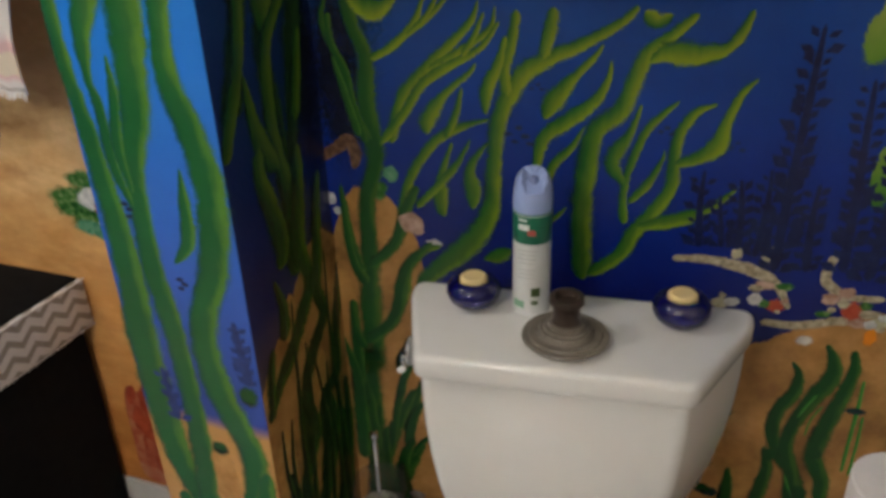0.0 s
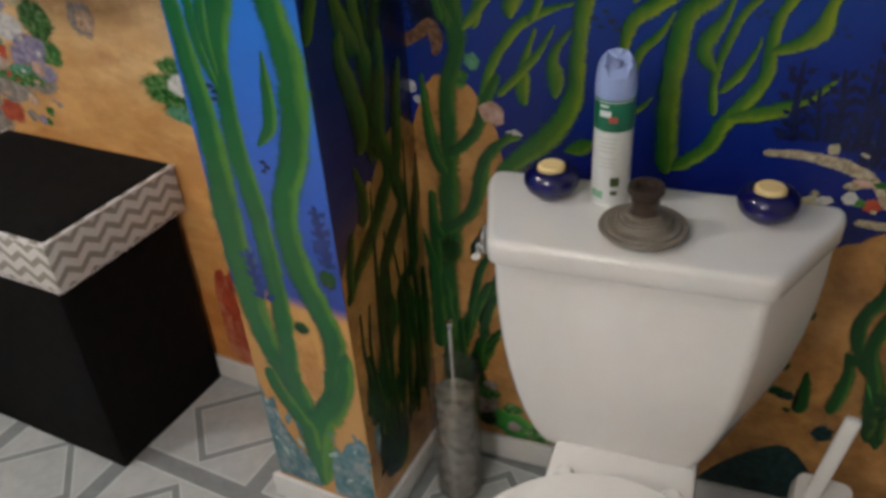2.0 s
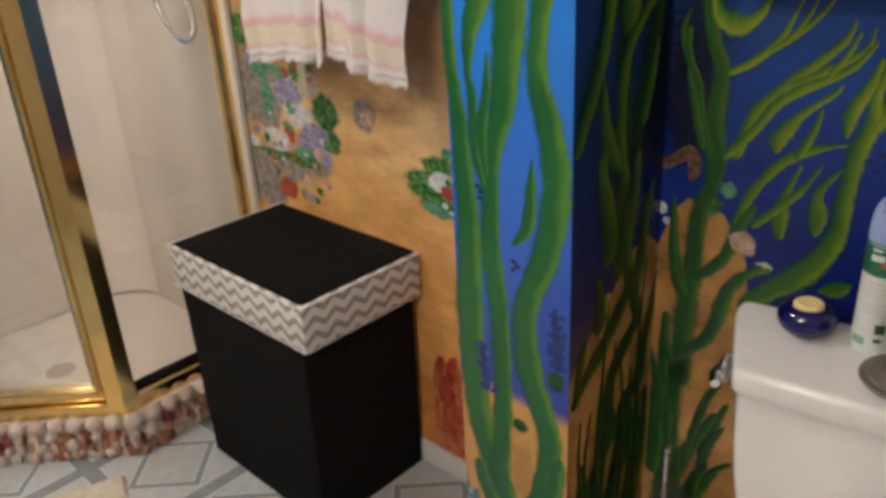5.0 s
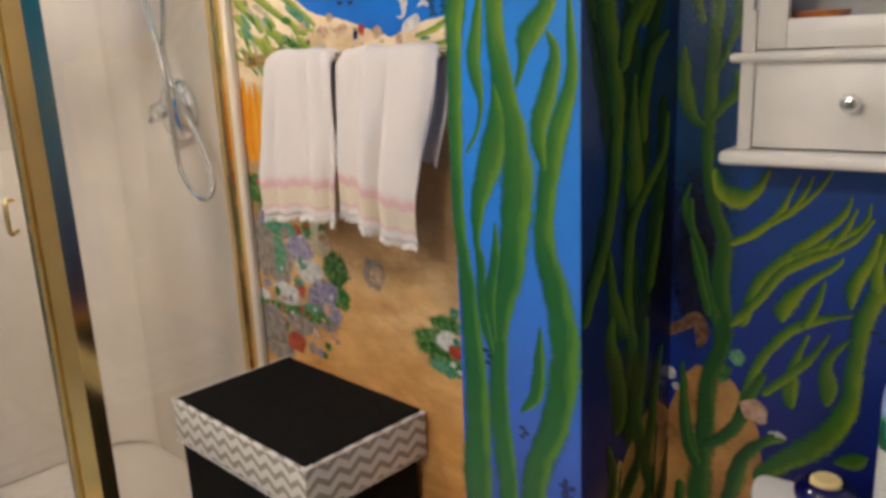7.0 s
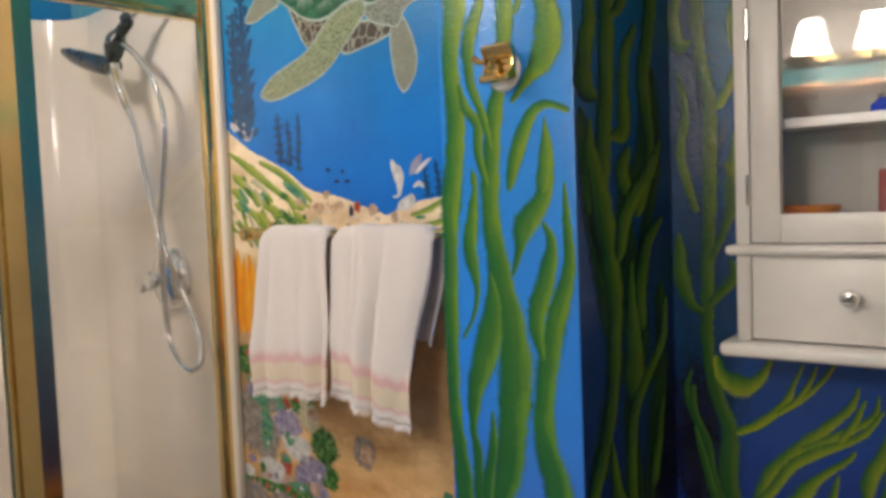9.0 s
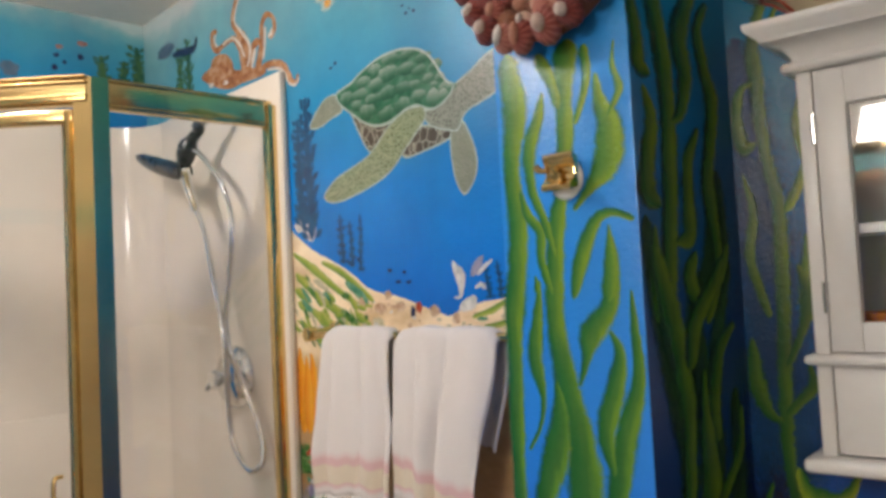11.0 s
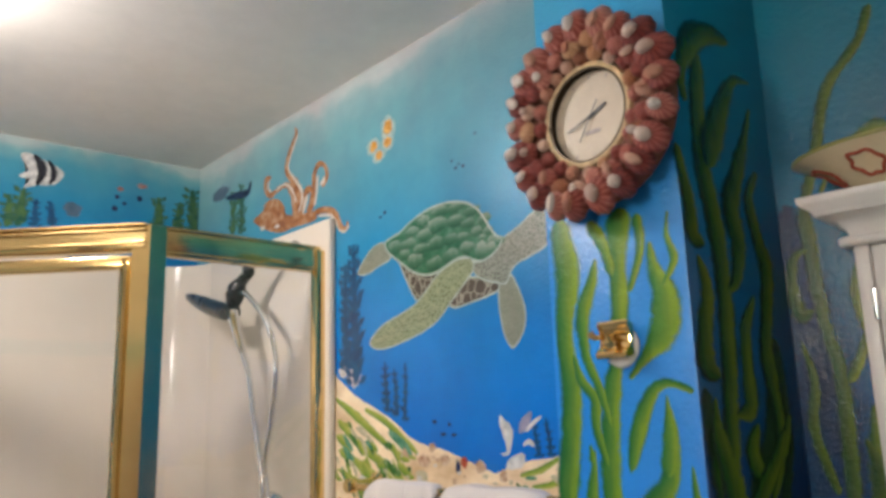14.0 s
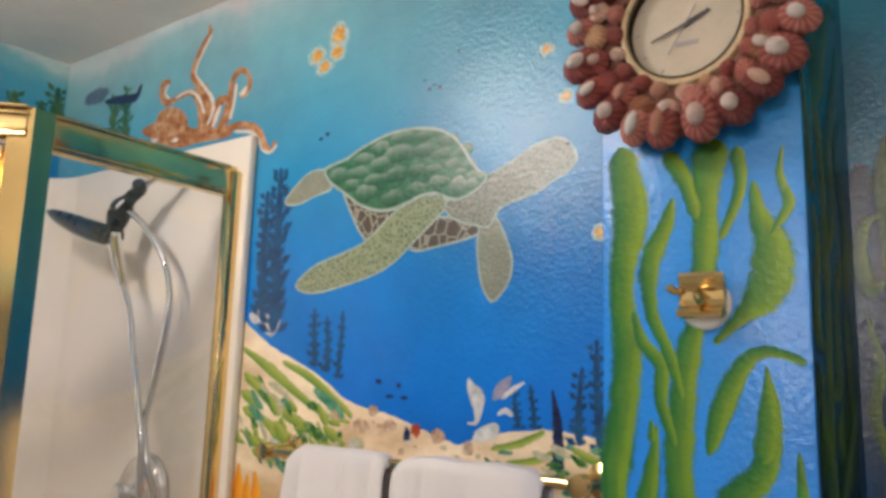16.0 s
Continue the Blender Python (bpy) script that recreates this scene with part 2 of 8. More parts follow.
def kelp_paint(name, edge, body, light, low_edge, low_body, low_light, split=0.95, slope=1.5, start=0.66):
    """Painted frond: a dark side, a green body and a pale stripe along the other side; bluer greens low on the wall."""
    m, nt, b = material(name)
    uvn = nt.nodes.new("ShaderNodeUVMap")
    sep = nt.nodes.new("ShaderNodeSeparateXYZ")
    nt.links.new(uvn.outputs[0], sep.inputs[0])
    pos = nt.nodes.new("ShaderNodeNewGeometry").outputs["Position"]
    pz = nt.nodes.new("ShaderNodeSeparateXYZ")
    nt.links.new(pos, pz.inputs[0])
    sway = maths(nt, "MULTIPLY", maths(nt, "SUBTRACT", noise_fac(nt, 7, 3, 0.5, pos), 0.5), 0.75)
    streak = maths(nt, "MULTIPLY", maths(nt, "SUBTRACT", noise_fac(nt, 55, 4, 0.65, pos, (1.6, 1.6, 0.35)), 0.5), 0.35)
    u = maths(nt, "ADD", maths(nt, "ADD", sep.outputs[0], sway), streak)
    high = ramp(nt, u, [(0.02, edge), (0.26, body), (0.55, mixed(body, light, 0.5)), (0.76, light), (0.90, light), (1.0, body)])
    low = ramp(nt, u, [(0.02, low_edge), (0.26, low_body), (0.60, low_body), (0.80, low_light), (0.92, low_light), (1.0, low_body)])
    fac = maths(nt, "MULTIPLY", maths(nt, "SUBTRACT", pz.outputs[2], split - 0.35), slope, True)
    col = mix(nt, fac, low, high)
    dab = noise_fac(nt, 38, 5, 0.65, pos)
    col = mix(nt, maths(nt, "MULTIPLY", dab, 0.6), col, mix(nt, 1.0, col, (0.55, 0.72, 0.62), "MULTIPLY"))
    nt.links.new(col, b.inputs["Base Color"])
    soft_edge(nt, b, pos, start)
    paint_relief(nt, b, pos)
    return m


def dab_paint(name, a, b_col, c=None, scale=40.0, low=0.35, high=0.65, start=0.6):
    """Brush-dabbed paint in two or three tones."""
    m, nt, b = material(name)
    pos = nt.nodes.new("ShaderNodeNewGeometry").outputs["Position"]
    f = noise_fac(nt, scale, 5, 0.65, pos)
    stops = [(low, a), (high, b_col)] if c is None else [(low, a), ((low + high) / 2, b_col), (high, c)]
    nt.links.new(ramp(nt, f, stops), b.inputs["Base Color"])
    soft_edge(nt, b, pos, start)
    paint_relief(nt, b, pos)
    return m


def dune_paint():
    """Painted sea floor: cream dunes above, umber slopes and orange sand below."""
    m, nt, b = material("painted_dunes")
    pos = nt.nodes.new("ShaderNodeNewGeometry").outputs["Position"]
    sep = nt.nodes.new("ShaderNodeSeparateXYZ")
    nt.links.new(pos, sep.inputs[0])
    wob = maths(nt, "MULTIPLY", maths(nt, "SUBTRACT", noise_fac(nt, 4.5, 5, 0.6, pos, (1, 1, 2)), 0.5), 0.5)
    h = maths(nt, "DIVIDE", maths(nt, "ADD", sep.outputs[2], wob), 2.0)
    col = ramp(nt, h, [(0.08, (0.52, 0.20, 0.05)), (0.2, (0.56, 0.27, 0.08)), (0.36, (0.52, 0.28, 0.10)), (0.43, (0.60, 0.38, 0.17)), (0.48, (0.36, 0.20, 0.08)), (0.56, (0.40, 0.24, 0.11)), (0.64, (0.50, 0.34, 0.18)), (0.70, (0.70, 0.55, 0.36))])
    streak = noise_fac(nt, 16, 6, 0.7, pos, (0.5, 1, 1.4))
    col = mix(nt, maths(nt, "MULTIPLY", streak, 0.6), col, mix(nt, 1.0, col, (1.35, 1.3, 1.25), "MULTIPLY"))
    sweep = ramp(nt, noise_fac(nt, 6.5, 5, 0.65, pos, (0.7, 1, 1.5)), [(0.42, (0, 0, 0)), (0.62, (0.6, 0.6, 0.6))])
    col = mix(nt, sweep, col, mix(nt, 1.0, col, (1.5, 1.7, 2.0), "MULTIPLY"))
    dip = ramp(nt, noise_fac(nt, 9.0, 5, 0.6, pos, (0.6, 1, 1.3)), [(0.58, (0, 0, 0)), (0.70, (0.5, 0.5, 0.5))])
    col = mix(nt, dip, col, mix(nt, 1.0, col, (0.62, 0.52, 0.45), "MULTIPLY"))
    nt.links.new(col, b.inputs["Base Color"])
    paint_relief(nt, b, pos)
    return m


def cell_paint(name, line, fill, scale, width=0.12):
    """Painted scales: cells with outlines."""
    m, nt, b = material(name)
    pos = nt.nodes.new("ShaderNodeNewGeometry").outputs["Position"]
    v = node(nt, "ShaderNodeTexVoronoi", Scale=scale)
    v.feature = "DISTANCE_TO_EDGE"
    nt.links.new(pos, v.inputs["Vector"])
    tone = ramp(nt, noise_fac(nt, 20, 4, 0.6, pos), [(0.35, tuple(c * 0.75 for c in fill)), (0.65, fill)])
    nt.links.new(mix(nt, maths(nt, "LESS_THAN", v.outputs["Distance"], width), tone, line), b.inputs["Base Color"])
    paint_relief(nt, b, pos)
    return m


KELP = kelp_paint("painted_kelp", (0.008, 0.065, 0.035), (0.026, 0.13, 0.016), (0.26, 0.33, 0.018), (0.006, 0.05, 0.02), (0.015, 0.11, 0.016), (0.13, 0.235, 0.018), 0.98, 2.5, 0.36)
# Stem greens; shade near the bay corner is put into the dark tones.
KSTEM = kelp_paint("painted_shaded_kelp_stem", (0.005, 0.04, 0.014), (0.012, 0.085, 0.012), (0.12, 0.19, 0.016), (0.004, 0.035, 0.010), (0.010, 0.075, 0.012), (0.05, 0.13, 0.014), 1.3, 1.6, 0.36)
KELPC = kelp_paint("painted_column_kelp", (0.016, 0.14, 0.09), (0.032, 0.185, 0.032), (0.25, 0.37, 0.025), (0.007, 0.085, 0.045), (0.014, 0.125, 0.032), (0.09, 0.235, 0.032), 1.38, 1.4, 0.5)
DKELP = kelp_paint("painted_dark_kelp", (0.004, 0.03, 0.008), (0.010, 0.075, 0.013), (0.06, 0.16, 0.02), (0.003, 0.025, 0.006), (0.009, 0.068, 0.012), (0.05, 0.14, 0.018), start=0.45)
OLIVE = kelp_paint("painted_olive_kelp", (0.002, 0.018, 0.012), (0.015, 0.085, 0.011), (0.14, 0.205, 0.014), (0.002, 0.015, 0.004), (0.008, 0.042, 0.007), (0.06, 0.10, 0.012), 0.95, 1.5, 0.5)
# Navy mural paint; the bay corner's shade is put into the next two colours.
INKY_SHADE = dab_paint("painted_inky_depth_shade", (0.002, 0.003, 0.014), (0.005, 0.008, 0.035), None, 30, start=0.05)
DEEP_SHADE = dab_paint("painted_deep_water_shade", (0.002, 0.026, 0.085), (0.003, 0.045, 0.13), None, 9, start=0.0)
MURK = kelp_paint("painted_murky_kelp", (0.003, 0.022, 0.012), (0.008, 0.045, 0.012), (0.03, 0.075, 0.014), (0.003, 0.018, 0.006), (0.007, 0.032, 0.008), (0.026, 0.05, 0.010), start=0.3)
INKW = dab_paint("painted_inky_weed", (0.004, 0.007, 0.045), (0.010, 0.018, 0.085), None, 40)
GRASS = kelp_paint("painted_sea_grass", (0.10, 0.22, 0.03), (0.22, 0.34, 0.04), (0.45, 0.45, 0.10), (0.02, 0.14, 0.02), (0.04, 0.24, 0.03), (0.12, 0.36, 0.06))
FOAM = dab_paint("painted_foam", (0.045, 0.12, 0.14), (0.10, 0.20, 0.23), (0.34, 0.40, 0.40), 30, start=0.3)
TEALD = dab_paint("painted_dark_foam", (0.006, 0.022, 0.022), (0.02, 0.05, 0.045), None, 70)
NAVY = dab_paint("painted_navy_shade", (0.008, 0.02, 0.13), (0.02, 0.05, 0.25))
NAVYW = dab_paint("painted_navy_dabs", (0.006, 0.012, 0.055), (0.02, 0.035, 0.10))
WEEDB = dab_paint("painted_blue_weed", (0.008, 0.045, 0.12), (0.012, 0.085, 0.20))
WEEDG = dab_paint("painted_green_weed", (0.012, 0.085, 0.06), (0.075, 0.16, 0.05), start=0.4)
SANDY = dab_paint("painted_sand_strokes", (0.42, 0.20, 0.05), (0.62, 0.33, 0.10), None, 30)
SAND = dab_paint("painted_umber_sand", (0.17, 0.085, 0.026), (0.41, 0.205, 0.06), (0.60, 0.32, 0.105), 9, 0.3, 0.7)
DUNE = dune_paint()
CREAM = dab_paint("painted_cream_coral", (0.20, 0.17, 0.10), (0.58, 0.50, 0.36), None, 110)
CREAMP = dab_paint("painted_cream_dabs", (0.35, 0.33, 0.20), (0.62, 0.56, 0.40), None, 90)
TEALG = dab_paint("painted_teal_green", (0.02, 0.16, 0.09), (0.16, 0.36, 0.22), None, 70)
GRASSP = dab_paint("painted_leaf_green", (0.010, 0.065, 0.012), (0.04, 0.16, 0.025), (0.20, 0.30, 0.12), 85)
WHITEP = dab_paint("painted_white", (0.42, 0.42, 0.42), (0.74, 0.73, 0.70), None, 60)
PINKP = dab_paint("painted_pink_coral", (0.30, 0.16, 0.10), (0.60, 0.42, 0.34), None, 50)
PINK = PINKP
LILAC = dab_paint("painted_lilac", (0.20, 0.22, 0.34), (0.36, 0.34, 0.44), None, 70)
LILACP = dab_paint("painted_lavender_coral", (0.16, 0.14, 0.26), (0.38, 0.34, 0.46), None, 60)
ROCK = dab_paint("painted_grey_rock", (0.12, 0.10, 0.08), (0.26, 0.22, 0.19), (0.40, 0.37, 0.34), 45, 0.3, 0.7)
REDP = dab_paint("painted_red", (0.30, 0.04, 0.02), (0.50, 0.09, 0.04), None, 40)
SPONGE = dab_paint("painted_red_sponge", (0.36, 0.07, 0.035), (0.50, 0.13, 0.07), (0.58, 0.24, 0.13), 26, start=0.2)
CORAL = kelp_paint("painted_orange_coral", (0.70, 0.22, 0.01), (0.86, 0.27, 0.01), (0.92, 0.42, 0.03), (0.70, 0.22, 0.01), (0.86, 0.27, 0.01), (0.92, 0.42, 0.03))
SHELLB = dab_paint("painted_brown_sponge", (0.05, 0.028, 0.018), (0.13, 0.065, 0.035), (0.24, 0.14, 0.08), 60)
SHELLP = dab_paint("painted_shells", (0.38, 0.20, 0.11), (0.66, 0.50, 0.36), None, 80)
FISHO = dab_paint("painted_orange_fish", (0.40, 0.16, 0.06), (0.66, 0.32, 0.04), (0.78, 0.60, 0.28), 120)
AURA = dab_paint("painted_pale_halo", (0.22, 0.42, 0.44), (0.50, 0.60, 0.56), None, 90)
FISHR = dab_paint("painted_red_fish", (0.26, 0.10, 0.09), (0.36, 0.22, 0.20))
STRIPE = dab_paint("painted_black_stripe", (0.008, 0.008, 0.014), (0.03, 0.03, 0.04))
DUSKY = dab_paint("painted_dusky_coral", (0.05, 0.11, 0.17), (0.13, 0.17, 0.24))
OCTO = dab_paint("painted_octopus", (0.22, 0.08, 0.027), (0.37, 0.155, 0.055), (0.52, 0.30, 0.17), 40)
OCTOW = dab_paint("painted_octopus_pale", (0.55, 0.45, 0.36), (0.72, 0.66, 0.58), None, 80)
TSHELL = dab_paint("painted_turtle_shell", (0.012, 0.095, 0.045), (0.03, 0.145, 0.072), (0.085, 0.21, 0.13), 30)
SCUTE = kelp_paint("painted_scute", (0.012, 0.085, 0.042), (0.045, 0.15, 0.085), (0.38, 0.45, 0.38), (0.012, 0.085, 0.042), (0.045, 0.15, 0.085), (0.38, 0.45, 0.38), start=0.75)
TNECK = cell_paint("painted_turtle_neck", (0.27, 0.29, 0.24), (0.15, 0.165, 0.13), 120, 0.16)
TSKIN = cell_paint("painted_turtle_skin", (0.20, 0.22, 0.16), (0.30, 0.32, 0.25), 150, 0.10)
TFLIP = cell_paint("painted_turtle_flipper", (0.28, 0.33, 0.20), (0.15, 0.19, 0.10), 105, 0.17)
TBELLY = cell_paint("painted_turtle_belly", (0.30, 0.30, 0.24), (0.085, 0.07, 0.055), 38, 0.06)
RIM = dab_paint("painted_pale_outline", (0.30, 0.38, 0.33), (0.45, 0.52, 0.46))


# ---- mesh tools ----
def finish(bm, name, smooth=True):
    bmesh.ops.recalc_face_normals(bm, faces=bm.faces)
    me = bpy.data.meshes.new(name)
    bm.to_mesh(me)
    bm.free()
    if smooth:
        for p in me.polygons:
            p.use_smooth = True
        me.set_sharp_from_angle(angle=radians(38))
    return me


def part(name, bm, mat, parent=None, label="", smooth=True):
    ob = new(name, finish(bm, name, smooth))
    ob.data.materials.append(mat)
    if parent is not None:
        ob.parent = parent
    if label:
        ob["label"] = label
    return ob


def thing(name, label, category, group="", kind=""):
    return tagged(new(name), label, category, group, kind)


def structure(name, bm, mat, label, category, smooth=True):
    return tagged(part(name, bm, mat, None, "", smooth), label, category, "", "structure")


def box(x0, x1, y0, y1, z0, z1, bevel=0.0, seg=2, bm=None):
    out = bm or bmesh.new()
    tmp = bmesh.new()
    bmesh.ops.create_cube(tmp, size=1.0, matrix=Matrix.Translation(((x0 + x1) / 2, (y0 + y1) / 2, (z0 + z1) / 2)) @ Matrix.Diagonal((x1 - x0, y1 - y0, z1 - z0, 1)))
    if bevel:
        bmesh.ops.bevel(tmp, geom=tmp.edges[:], offset=bevel, segments=seg, affect="EDGES", profile=0.5)
    add(out, tmp)
    return out


def add(bm, other, m=None):
    """Adds the bmesh other to bm, at the pose m."""
    me = bpy.data.meshes.new("tmp")
    if m is not None:
        other.transform(m)
    other.to_mesh(me)
    other.free()
    bm.from_mesh(me)
    bpy.data.meshes.remove(me)
    return bm


def lathe(profile, seg=28, m=None, bm=None):
    """A turned body round z from (radius, height) pairs."""
    out = bmesh.new()
    rings = []
    for r, z in profile:
        if r < 1e-5:
            rings.append([out.verts.new((0, 0, z))])
        else:
            rings.append([out.verts.new((r * math.cos(2 * math.pi * k / seg), r * math.sin(2 * math.pi * k / seg), z)) for k in range(seg)])
    for a, b in zip(rings, rings[1:]):
        for k in range(seg):
            q = [a[k % len(a)], a[(k + 1) % len(a)], b[(k + 1) % len(b)], b[k % len(b)]]
            q = list(dict.fromkeys(q))
            if len(q) > 2:
                out.faces.new(q)
    if m is not None:
        out.transform(m)
    if bm is not None:
        return add(bm, out)
    return out


def spline(points, n):
    """n + 1 points on a Catmull-Rom curve through the given points."""
    p = [Vector(q) for q in points]
    p = [2 * p[0] - p[1]] + p + [2 * p[-1] - p[-2]]
    out = []
    spans = len(p) - 3
    for i in range(n + 1):
        u = i / n * spans
        k = min(int(u), spans - 1)
        t = u - k
        a, b, c, d = p[k:k + 4]
        out.append(0.5 * ((2 * b) + (c - a) * t + (2 * a - 5 * b + 4 * c - d) * t * t + (3 * b - a - 3 * c + d) * t ** 3))
    return out


def tube(points, radius, n=24, seg=10, ends=True):
    bm = bmesh.new()
    path = spline(points, n)
    rings = []
    ref = Vector((0.31, 0.17, 0.93)).normalized()
    for i, p in enumerate(path):
        d = (path[min(i + 1, n)] - path[max(i - 1, 0)]).normalized()
        a = d.cross(ref).normalized()
        b = d.cross(a)
        r = radius(i / n) if callable(radius) else radius
        rings.append([bm.verts.new(p + r * (math.cos(2 * math.pi * k / seg) * a + math.sin(2 * math.pi * k / seg) * b)) for k in range(seg)])
    for u, v in zip(rings, rings[1:]):
        for k in range(seg):
            bm.faces.new((u[k], u[(k + 1) % seg], v[(k + 1) % seg], v[k]))
    if ends:
        bm.faces.new(rings[0])
        bm.faces.new(rings[-1])
    return bm


def extrude_poly(pts, z0, z1, bm=None):
    """A prism over a plan outline of (x, y) corners."""
    out = bmesh.new()
    lo = [out.verts.new((x, y, z0)) for x, y in pts]
    hi = [out.verts.new((x, y, z1)) for x, y in pts]
    out.faces.new(lo[::-1])
    out.faces.new(hi)
    n = len(pts)
    for k in range(n):
        out.faces.new((lo[k], lo[(k + 1) % n], hi[(k + 1) % n], hi[k]))
    return add(bm, out) if bm is not None else out


def loft(sections, cap=True):
    """A skin over closed loops of points with equal counts."""
    bm = bmesh.new()
    rings = [[bm.verts.new(p) for p in s] for s in sections]
    n = len(rings[0])
    for a, b in zip(rings, rings[1:]):
        for k in range(n):
            bm.faces.new((a[k], a[(k + 1) % n], b[(k + 1) % n], b[k]))
    if cap:
        bm.faces.new(rings[0][::-1])
        bm.faces.new(rings[-1])
    return bm


def rounded(cx, cy, hx, hy, r, z, n=6, front=0.0):
    """A rounded rectangle at height z; front bows the -y side out."""
    pts = []
    for sx, sy, a0 in ((1, 1, 0), (-1, 1, 90), (-1, -1, 180), (1, -1, 270)):
        for k in range(n + 1):
            a = radians(a0 + 90 * k / n)
            x, y = sx * (hx - r) + r * math.cos(a), sy * (hy - r) + r * math.sin(a)
            if y < 0 and front:
                y -= front * (1 - (x / hx) ** 2) * min(1.0, -y / hy)
            pts.append((cx + x, cy + y, z))
    return pts


# ---- room shell ----
structure("floor", box(WEST - 0.1, EAST + 0.1, SOUTH - 0.1, NORTH + 0.34, -0.08, 0.0), VINYL, "grey printed vinyl floor with squares and diamonds", "floor", False)
structure("ceiling", box(WEST - 0.1, EAST + 0.1, SOUTH - 0.1, NORTH + 0.34, TOP, TOP + 0.08), CEILING, "matt white painted ceiling", "ceiling", False)
wall_n = structure("wall_north", box(WEST - 0.1, COL_L + 0.1, NORTH, NORTH + 0.12, 0, TOP), SEA, "wall painted with an underwater sea mural", "wall", False)
bay_plan = [(COL_R - 0.05, bay(COL_R - 0.05)), (EAST, bay(EAST)), (EAST, bay(EAST) + 0.12), (COL_R - 0.05, bay(COL_R - 0.05) + 0.12)]
wall_b = structure("wall_bay", extrude_poly(bay_plan, 0, TOP), SEA, "indigo wall behind the toilet painted with tall green kelp", "wall", False)
wall_w = structure("wall_west", box(WEST - 0.1, WEST, SOUTH, NORTH, 0, TOP), SEA, "wall painted with blue water and tropical fish", "wall", False)
structure("wall_east", box(EAST, EAST + 0.1, SOUTH, NORTH + 0.34, 0, TOP), AQUA, "plain sand-coloured painted wall", "wall", False)
wall_s = structure("wall_south", box(WEST - 0.1, EAST + 0.1, SOUTH - 0.1, SOUTH, 0, TOP), AQUA, "plain sand-coloured painted wall", "wall", False)
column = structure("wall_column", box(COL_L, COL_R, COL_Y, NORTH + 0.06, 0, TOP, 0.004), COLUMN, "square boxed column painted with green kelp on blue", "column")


def skirting(name, x0, x1, y0, y1):
    structure(name, box(x0, x1, y0, y1, 0, 0.06, 0.003), TRIM, "low white painted baseboard", "baseboard")


skirting("baseboard", -1.80, COL_L - 0.012, NORTH - 0.012, NORTH)
skirting("baseboard", COL_L - 0.012, COL_R + 0.012, COL_Y - 0.012, COL_Y)
skirting("baseboard", COL_R, COL_R + 0.012, COL_Y, BAY_Y - 0.013)
board = box(0, (EAST - COL_R) / math.cos(radians(BAY_TURN)), -0.012, 0.0, 0, 0.06, 0.003)
board.transform(pose(COL_R, BAY_Y, 0, 0, 0, BAY_TURN))
structure("baseboard", board, TRIM, "low white painted baseboard", "baseboard")
skirting("baseboard", EAST - 0.012, EAST, SOUTH, bay(EAST) - 0.014)

# ---- shower ----
PX, PY = -1.868, 0.615          # corner post
HEAD = 1.955                    # top of the header
CURB = 0.125
D45 = math.sqrt(0.5)
DOOR = 0.66                     # run of the diagonal front
QX, QY = PX - DOOR * D45, PY - DOOR * D45
tray = [(WEST, NORTH), (PX + 0.03, NORTH), (PX + 0.03, PY + 0.0), (QX + 0.02, QY - 0.03), (WEST, QY - 0.03)]
shower = thing("shower_enclosure", "corner shower with polished brass frame and clear glass", "shower")
part("tray", extrude_poly(tray, 0.0, 0.05), ACRYLIC, shower, "almond acrylic shower tray")
part("curb", extrude_poly([(PX + 0.03, NORTH), (PX + 0.03, PY), (QX + 0.02, QY - 0.03), (WEST, QY - 0.03), (WEST, QY + 0.05), (QX - 0.01, QY + 0.05), (PX - 0.05, PY + 0.03), (PX - 0.05, NORTH)], 0.05, CURB), ACRYLIC, shower)
part("back_panel", box(WEST + 0.02, -1.825, NORTH - 0.022, NORTH - 0.001, 0.05, 2.03, 0.006), ACRYLIC, shower, "glossy almond wall surround panel")
part("side_panel", box(WEST + 0.001, WEST + 0.02, QY - 0.03, NORTH - 0.001, 0.05, 2.03, 0.006), ACRYLIC, shower, "glossy almond wall surround panel")
cove = [(WEST + 0.02, NORTH - 0.022), (WEST + 0.17, NORTH - 0.022)]
arc = [(WEST + 0.17 - 0.15 * math.sin(a / 24 * math.pi / 2), NORTH - 0.172 + 0.15 * math.cos(a / 24 * math.pi / 2)) for a in range(25)]
part("cove_panel", loft([[(x, y, z) for x, y in cove[:1] + arc] for z in (0.06, 2.028)]), ACRYLIC, shower, "rounded almond corner panel")
part("lower_panel", box(WEST + 0.019, WEST + 0.027, QY - 0.02, NORTH - 0.10, 0.058, 1.118, 0.004), ACRYLIC, shower, "glossy almond wall surround panel")


def bar_between(a, b, w, d, m):
    """A square bar from a to b, w across in plan and d along the other way."""
    a, b = Vector(a), Vector(b)
    v = b - a
    bm = box(0, v.length, -w / 2, w / 2, -d / 2, d / 2, 0.004)
    bm.transform(Matrix.Translation(a) @ v.to_track_quat("X", "Z").to_matrix().to_4x4())
    return bm


def upright(x, y, z0, z1, w, d, turn=0.0):
    bm = box(-w / 2, w / 2, -d / 2, d / 2, z0, z1, 0.004)
    bm.transform(pose(x, y, 0, 0, 0, turn))
    return bm


